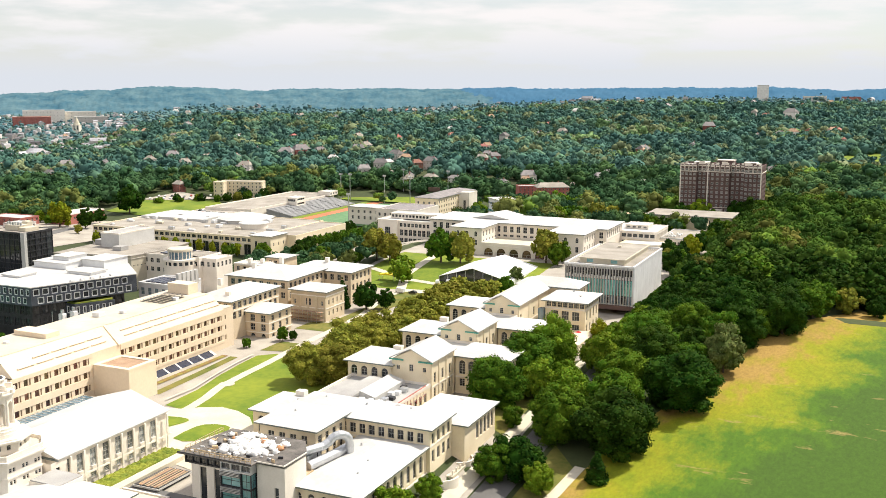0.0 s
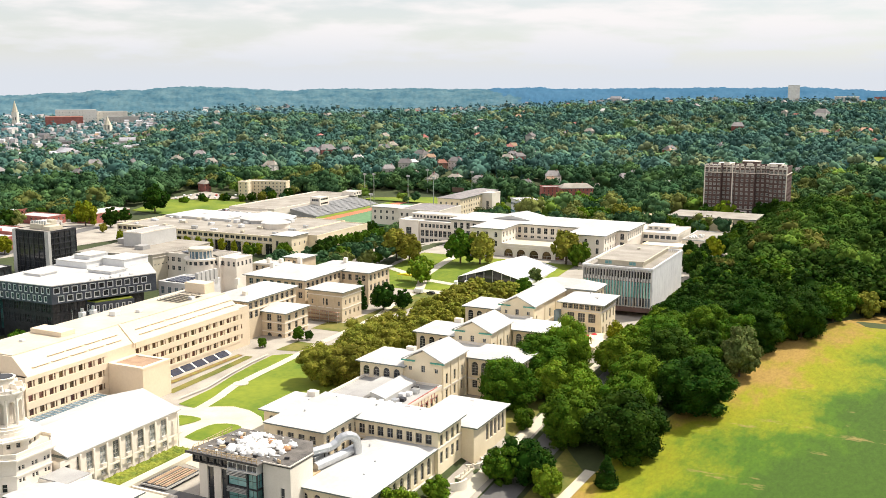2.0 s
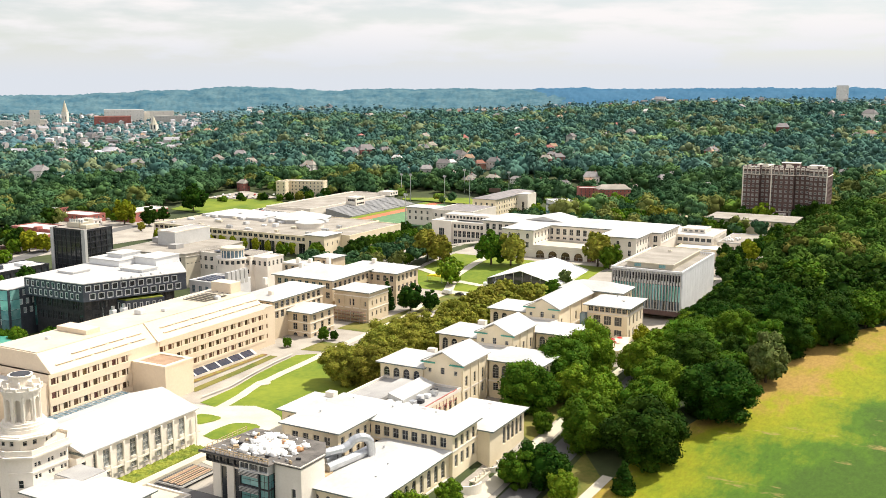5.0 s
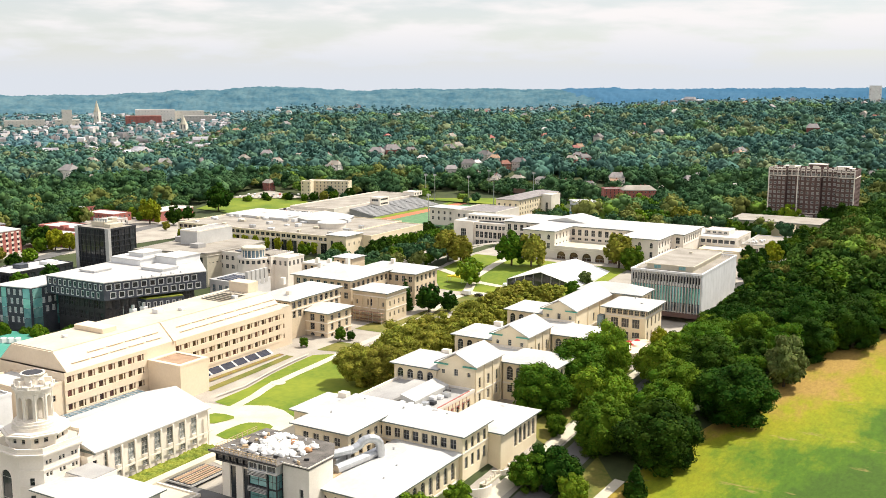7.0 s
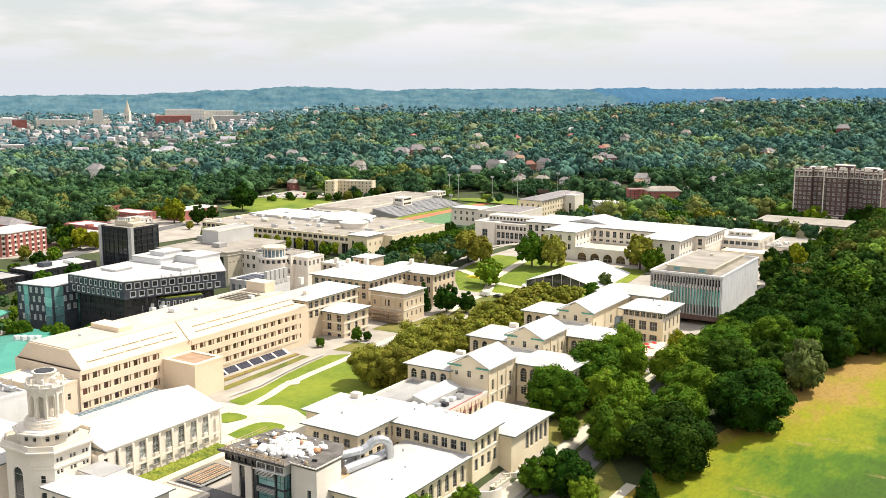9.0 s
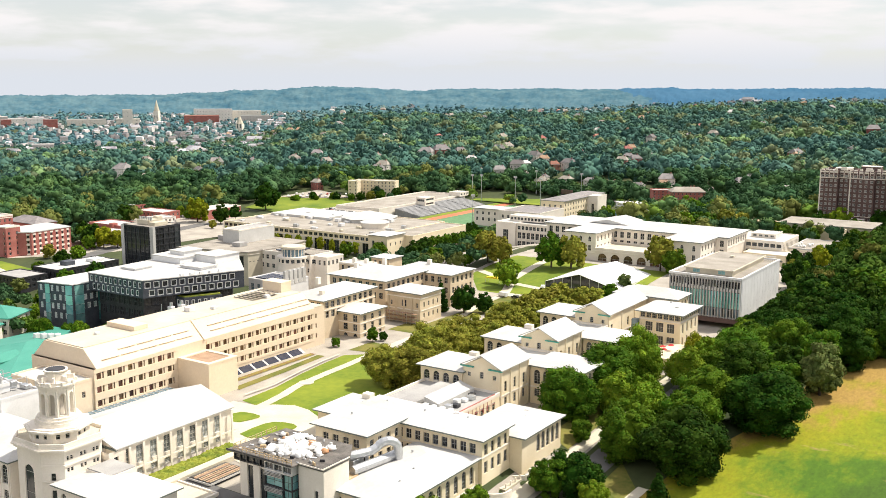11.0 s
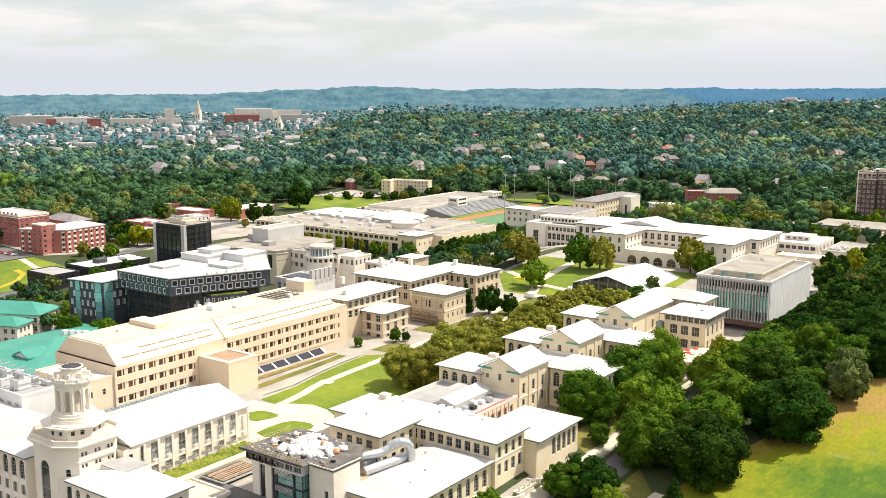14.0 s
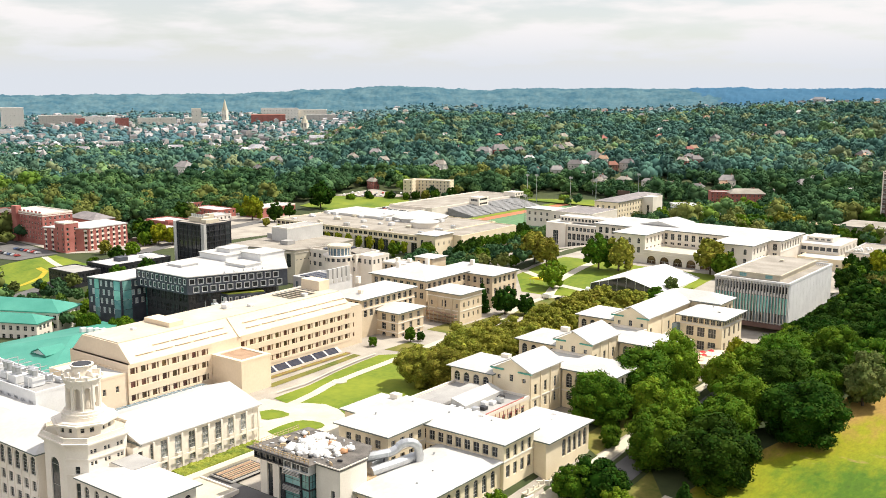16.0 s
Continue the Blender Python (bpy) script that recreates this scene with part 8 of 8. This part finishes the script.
TOWN = [material("town_walls", (0.42, 0.36, 0.34), (0.76, 0.72, 0.70), 0.9, 0.02, 0.3, island=0.4, spec=0.1),
        material("town_roofs", (0.18, 0.17, 0.19), (0.52, 0.51, 0.53), 0.9, 0.02, 0.3, island=0.6, spec=0.1)]


def town():
    rng = random.Random(8)
    verts, faces, kinds = [], [], []
    for i in range(820):
        d = 1500 + 2500 * rng.random()
        x, y = bearing(rng.uniform(-42, -17.5) if i % 5 else rng.uniform(-17, 24), d if i % 5 else rng.uniform(2400, 4600))
        z = ridge_ground(x, y) if d > 4100 else ground_world(x, y) + 7.5
        a, w, l, h = rng.uniform(0, 3.1), rng.uniform(2.8, 4.8), rng.uniform(4.5, 9), rng.uniform(3.5, 6)
        if rng.random() < 0.06:
            w, l, h = w * 2, l * 2.2, h * 1.3
        top = 0.0 if rng.random() < 0.4 else w * 0.6
        c, s = math.cos(a), math.sin(a)
        k = len(verts)
        for px, py_, pz in ((-w, -l, -15), (w, -l, -15), (w, l, -15), (-w, l, -15), (-w, -l, h), (w, -l, h), (w, l, h), (-w, l, h), (0, -l, h + top), (0, l, h + top)):
            verts.append((x + px * c - py_ * s, y + px * s + py_ * c, z + pz))
        faces += [tuple(k + q for q in f) for f in ((0, 1, 5, 8, 4), (1, 2, 6, 5), (2, 3, 7, 9, 6), (3, 0, 4, 7), (4, 8, 9, 7), (5, 6, 9, 8))]
        kinds += [0, 0, 0, 0, 1, 1]
    me = bpy.data.meshes.new("town_houses")
    me.from_pydata(verts, [], faces)
    me.polygons.foreach_set("material_index", kinds)
    for m in TOWN:
        me.materials.append(m)
    tagged(new("town_houses", me), "scattered pale houses of the distant town", "town", kind="stuff")


# ---------- woodland to the horizon ----------


def canopy(name, cells, lobes, leaves, leaf, mats, label, seed, shares=(0.47, 0.34, 0.14, 0.05), ground=ground_world, stands=160.0, squat=0.86):
    """Crowns in one mesh: each a dome with lobes over it and leaf sprays on them. cells: world x, y, radius, height."""
    rng = np.random.default_rng(seed)
    bm = bmesh.new()
    bmesh.ops.create_icosphere(bm, subdivisions=1, radius=1.0)
    bm.verts.index_update()
    bv = np.array([v.co[:] for v in bm.verts])
    bf = np.array([[v.index for v in f.verts] for f in bm.faces])
    bm.free()
    n = len(cells)
    cell = np.array([(x, y, r, h, ground(x, y)) for x, y, r, h in cells])
    # trees of a kind stand together
    luck = np.array([noise.noise(Vector((x / stands, y / stands, 7.7 + seed))) for x, y in cell[:, :2]]) * 0.75 + rng.uniform(-0.42, 0.42, n)
    order = luck.argsort().argsort() / max(1, n - 1)
    kinds = np.searchsorted(np.cumsum(np.array(shares[:len(mats)]) / sum(shares[:len(mats)]))[:-1], order)
    tint = np.clip(rng.normal(0.5, 0.24, n), 0.0, 1.0)
    # a dome for each tree, and lobes over its upper side
    many = lobes + 1
    ang = rng.uniform(0, 6.283, (n, many))
    up = rng.uniform(-0.35, 0.97, (n, many))
    far = rng.uniform(0.52, 0.86, (n, many))
    rad = cell[:, 2:3] * rng.uniform(0.22, 0.46, (n, many))
    far[:, 0], rad[:, 0] = 0.0, cell[:, 2] * (0.78 if lobes else 1.0)
    flat = np.sqrt(1 - up ** 2) * far * cell[:, 2:3]
    mid_z = cell[:, 4:5] + cell[:, 3:4] - cell[:, 2:3] * (squat - 0.04)
    mid = np.stack([cell[:, 0:1] + flat * np.cos(ang), cell[:, 1:2] + flat * np.sin(ang), mid_z + up * far * cell[:, 2:3] * 0.85], 2).reshape(-1, 1, 3)
    rr = rad.reshape(-1, 1, 1)
    core = (mid + bv[None] * rr * rng.uniform(0.72, 1.0, (n * many, len(bv), 1)) * np.array([1, 1, squat])).reshape(-1, 3)
    cf = (bf[None] + (np.arange(n * many) * len(bv))[:, None, None]).reshape(-1, 3)
    # leaf sprays on the upper sides of the lobes
    pick = (rng.integers(1 if lobes else 0, many, (n, leaves)) + np.arange(n)[:, None] * many).ravel()
    m = len(pick)
    d = rng.normal(size=(m, 3))
    d /= np.linalg.norm(d, axis=1)[:, None]
    d[:, 2] = np.where(d[:, 2] < -0.3, -d[:, 2], d[:, 2])
    c = mid[pick, 0] + d * (rr[pick, 0] * rng.uniform(0.90, 1.16, (m, 1)))
    nrm = d + rng.normal(size=(m, 3)) * 0.42
    nrm /= np.linalg.norm(nrm, axis=1)[:, None]
    t = np.cross(nrm, rng.normal(size=(m, 3)))
    t /= np.linalg.norm(t, axis=1)[:, None]
    b = np.cross(nrm, t)
    q = leaf * rng.uniform(0.55, 1.25, (m, 1))
    lv = np.stack([c - t * q - b * q * 0.5, c - b * q * 0.6 + t * q * 0.7, c + t * q + b * q * 0.6 - nrm * q * 0.3, c - t * q * 0.4 + b * q], 1).reshape(-1, 3)
    lf = np.arange(m * 4).reshape(-1, 4) + len(core)
    me = bpy.data.meshes.new(name)
    v = np.vstack([core, lv])
    me.vertices.add(len(v))
    me.vertices.foreach_set("co", v.astype(np.float32).ravel())
    me.loops.add(cf.size + lf.size)
    me.loops.foreach_set("vertex_index", np.concatenate([cf.ravel(), lf.ravel()]).astype(np.int32))
    me.polygons.add(len(cf) + len(lf))
    me.polygons.foreach_set("loop_start", np.concatenate([np.arange(len(cf)) * 3, cf.size + np.arange(len(lf)) * 4]).astype(np.int32))
    me.update(calc_edges=True)
    me.polygons.foreach_set("use_smooth", np.concatenate([np.ones(len(cf)), np.zeros(len(lf))]).astype(bool))
    me.polygons.foreach_set("material_index", np.concatenate([np.repeat(kinds, many * len(bf)), np.repeat(kinds, leaves)]).astype(np.int32))
    shade = me.attributes.new("tint", "FLOAT", "FACE")
    shade.data.foreach_set("value", np.concatenate([np.repeat(tint, many * len(bf)), np.repeat(tint, leaves)]).astype(np.float32))
    for mat in mats:
        me.materials.append(mat)
    return tagged(new(name, me), label, "woodland", kind="stuff")


CLEAR = [(-620, 300), (-480, 300), (-330, 200), (-80, 150), (60, 300), (60, 440), (40, 700), (-80, 745), (-160, 745), (-250, 640), (-300, 760), (-330, 860), (-480, 860), (-520, 800), (-556, 800), (-642, 796), (-634, 726), (-625, 640), (-640, 520)]


def scatter(r0, r1, step, a0, a1, keep=1.0, lo=0.8, hi=1.25, size=0.62):
    rng = random.Random(int(r0))
    out = []
    r = r0
    while r < r1:
        n = int(radians(a1 - a0) * r / step)
        for i in range(n):
            if rng.random() > keep:
                continue
            a = radians(a0 + (a1 - a0) * (i + rng.random()) / n)
            q = r + rng.uniform(-0.5, 0.5) * step
            x, y = q * math.sin(a), q * math.cos(a)
            p = CAMPUS.inverted() @ Vector((x, y, 0))
            if inside(p.x, p.y, CLEAR):
                continue
            if math.degrees(a) < -18 and q > 1450 and rng.random() < 0.12 * smooth(-18, -25, math.degrees(a)):
                continue
            blocked = False
            for hx, hy, reach in HOUSES:
                dx, dy = x - hx, y - hy
                if abs(dx) < 90 and abs(dy) < 90:
                    dist = math.hypot(hx, hy)
                    along, across = (dx * hx + dy * hy) / dist, abs(dx * hy - dy * hx) / dist
                    if across < reach * 0.5 + 1.5 and -reach * 0.6 - 6 < along < reach * 0.5 + 3:
                        blocked = True
                        break
            if blocked:
                continue
            s = lo + (hi - lo) * rng.random() ** 1.4
            out.append((x, y, step * size * s, (9 + step * 0.36) * s))
        r += step * 0.9
    return out




def wooded(poly, step, seed, lo=0.5, hi=1.2, keep=1.0):
    """Crowns over a stretch of the campus plan, clear of the buildings."""
    rng = random.Random(seed)
    out, feet = [], [f[1:] for f in FOOT if f[1] < -60]
    w0, w1, u0, u1 = min(p[0] for p in poly), max(p[0] for p in poly), min(p[1] for p in poly), max(p[1] for p in poly)
    w = w0
    while w < w1:
        u = u0
        while u < u1:
            a, b = w + rng.uniform(-0.5, 0.5) * step, u + rng.uniform(-0.5, 0.5) * step
            u += step
            if rng.random() > keep or not inside(a, b, poly) or any(f[0] - 4 < a < f[1] + 5 and f[2] - 7 < b < f[3] + 4 for f in feet):
                continue
            s = lo + (hi - lo) * rng.random()
            if a > -99 and b > 470:
                s = min(s, 0.62 + 0.024 * (a + 98))
            p = CAMPUS @ Vector((a, b, 0))
            out.append((p.x, p.y, 6.4 * s, 13.5 * s))
        w += step
    return out


canopy("park_woodland", wooded([(-98, 478), (40, 478), (60, 560), (60, 690), (-70, 745), (-94, 745), (-94, 660), (-97, 560)], 11.5, 3, 0.8, 1.5), 12, 330, 0.62, PARKWOOD, "dense dark green park trees beyond the library", 11, (0.58, 0.32, 0.08, 0.02), stands=30.0)
canopy("campus_trees", wooded([(-690, 700), (-642, 722), (-640, 776), (-600, 768), (-572, 764), (-556, 780), (-530, 800), (-530, 850), (-600, 860), (-660, 850)], 11, 22, 0.6, 1.15, 0.9)
       + wooded([(-606, 436), (-588, 440), (-556, 440), (-548, 456), (-566, 456), (-592, 468), (-604, 480)], 7.5, 21, 0.5, 0.85, 0.8)
       + wooded([(-345, 436), (-262, 430), (-262, 478), (-282, 540), (-342, 545), (-344, 515)], 10, 4, 0.5, 0.9, 0.75)
       + wooded([(-480, 300), (-400, 268), (-330, 262), (-330, 306), (-398, 292), (-470, 340)], 9, 5, 0.4, 0.8, 0.5)
       + wooded([(-660, 470), (-602, 500), (-596, 530), (-640, 545), (-640, 575), (-600, 575), (-600, 640), (-680, 640)], 10, 6, 0.6, 1.1, 0.9)
       + wooded([(-345, 606), (-240, 604), (-160, 630), (-100, 650), (-158, 668), (-200, 720), (-240, 745), (-300, 740), (-316, 700), (-316, 650)], 10.5, 7, 0.6, 1.1, 0.8)
       + wooded([(-470, 792), (-350, 792), (-320, 800), (-300, 870), (-388, 875), (-388, 800), (-470, 804)], 11, 8, 0.5, 0.9, 0.6)
       + wooded([(-560, 770), (-516, 740), (-516, 800), (-480, 806), (-480, 880), (-560, 880)], 12, 9, 0.6, 1.0, 0.5)
       + wooded([(-480, 874), (-300, 872), (-300, 905), (-480, 905)], 9, 10, 0.6, 0.75, 0.9), 13, 300, 0.66, FOREST, "broadleaf trees between the campus buildings", 12, stands=25.0)
canopy("near_woodland", scatter(520, 1050, 14.5, -40, 26, 1.0, 0.5, 1.45, 0.64), 14, 260, 0.82, FOREST, "dense green broadleaf woodland beyond the campus", 1)
canopy("middle_woodland", scatter(1050, 2100, 20, -40, 26, 1.0, 0.6, 1.25, 0.60), 8, 60, 1.7, MIDWOOD_HAZE, "rolling green woodland among houses, paled with tinted-in haze", 2, (0.48, 0.36, 0.12, 0.04), stands=90.0, squat=0.98)


def ridge_top(a):
    """Height of the skyline by bearing in degrees."""
    spots = ((-60, 46), (-34, 48), (-25, 52), (-20, 72), (-16, 80), (-8, 74), (0, 75), (6, 82), (10, 88), (14, 84), (20, 80), (45, 76))
    for (a0, h0), (a1, h1) in zip(spots, spots[1:]):
        if a0 <= a < a1:
            h = h0 + (h1 - h0) * smooth(a0, a1, a)
    return h + 11 * noise.noise(Vector((a * 0.33, 1.7, 4.5))) + 4 * noise.noise(Vector((a * 1.6, 1.7, 2.5)))


def ridge_ground(x, y):
    d, a = math.hypot(x, y), math.degrees(math.atan2(x, y))
    g, s = ground_world(x, y), smooth(4060, 4680, d)
    return g + (ridge_top(a) - g) * s - 2


canopy("far_woodland", [(x, y, r, 0.72 * r) for x, y, r, h in scatter(2100, 4150, 25, -40, 27, 1.0, 0.5, 1.1, 0.74)], 1, 3, 2.6, FARWOOD_HAZE, "distant woodland with blue haze tinted into its crowns", 3, stands=150.0, squat=0.62)

def ridge():
    """The far ridge: a wooded slope whose crowns stand as small lumps on it, haze painted into its colours, bluer on
    the farther spur to the south.
    """
    rng = np.random.default_rng(9)
    lines = list(range(4040, 4700, 22)) + [4720, 4800, 4940]
    m = 1100
    verts, faces, kinds = [], [], []
    for i in range(m):
        a = -55 + 97 * i / (m - 1)
        sn, cs = math.sin(radians(a)), math.cos(radians(a))
        for d in lines:
            z = ridge_ground(d * sn, d * cs) if d < 4700 else ridge_top(a) - 4 - (d - 4700) * 0.12
            verts.append((d * sn, d * cs, z + 4 + rng.uniform(-2.6, 2.6) + 5 * noise.noise(Vector((a * 2.2, d / 70, 0.3)))))
    k = len(lines)
    for i in range(m - 1):
        a = -55 + 97 * i / (m - 1)
        for j in range(k - 1):
            faces.append((i * k + j, i * k + k + j, i * k + k + j + 1, i * k + j + 1))
            # 1 takes the bluer haze tint
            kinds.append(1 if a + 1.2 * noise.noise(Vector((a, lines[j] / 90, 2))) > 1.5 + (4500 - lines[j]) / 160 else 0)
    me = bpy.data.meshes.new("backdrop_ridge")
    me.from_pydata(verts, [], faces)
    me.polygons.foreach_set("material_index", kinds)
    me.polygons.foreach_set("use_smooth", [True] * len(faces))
    for mat in RIDGE_HAZE:
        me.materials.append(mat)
    tagged(new("backdrop_ridge", me), "wooded ridge on the horizon, tinted blue with haze", "hill", kind="structure")


ridge()
town()
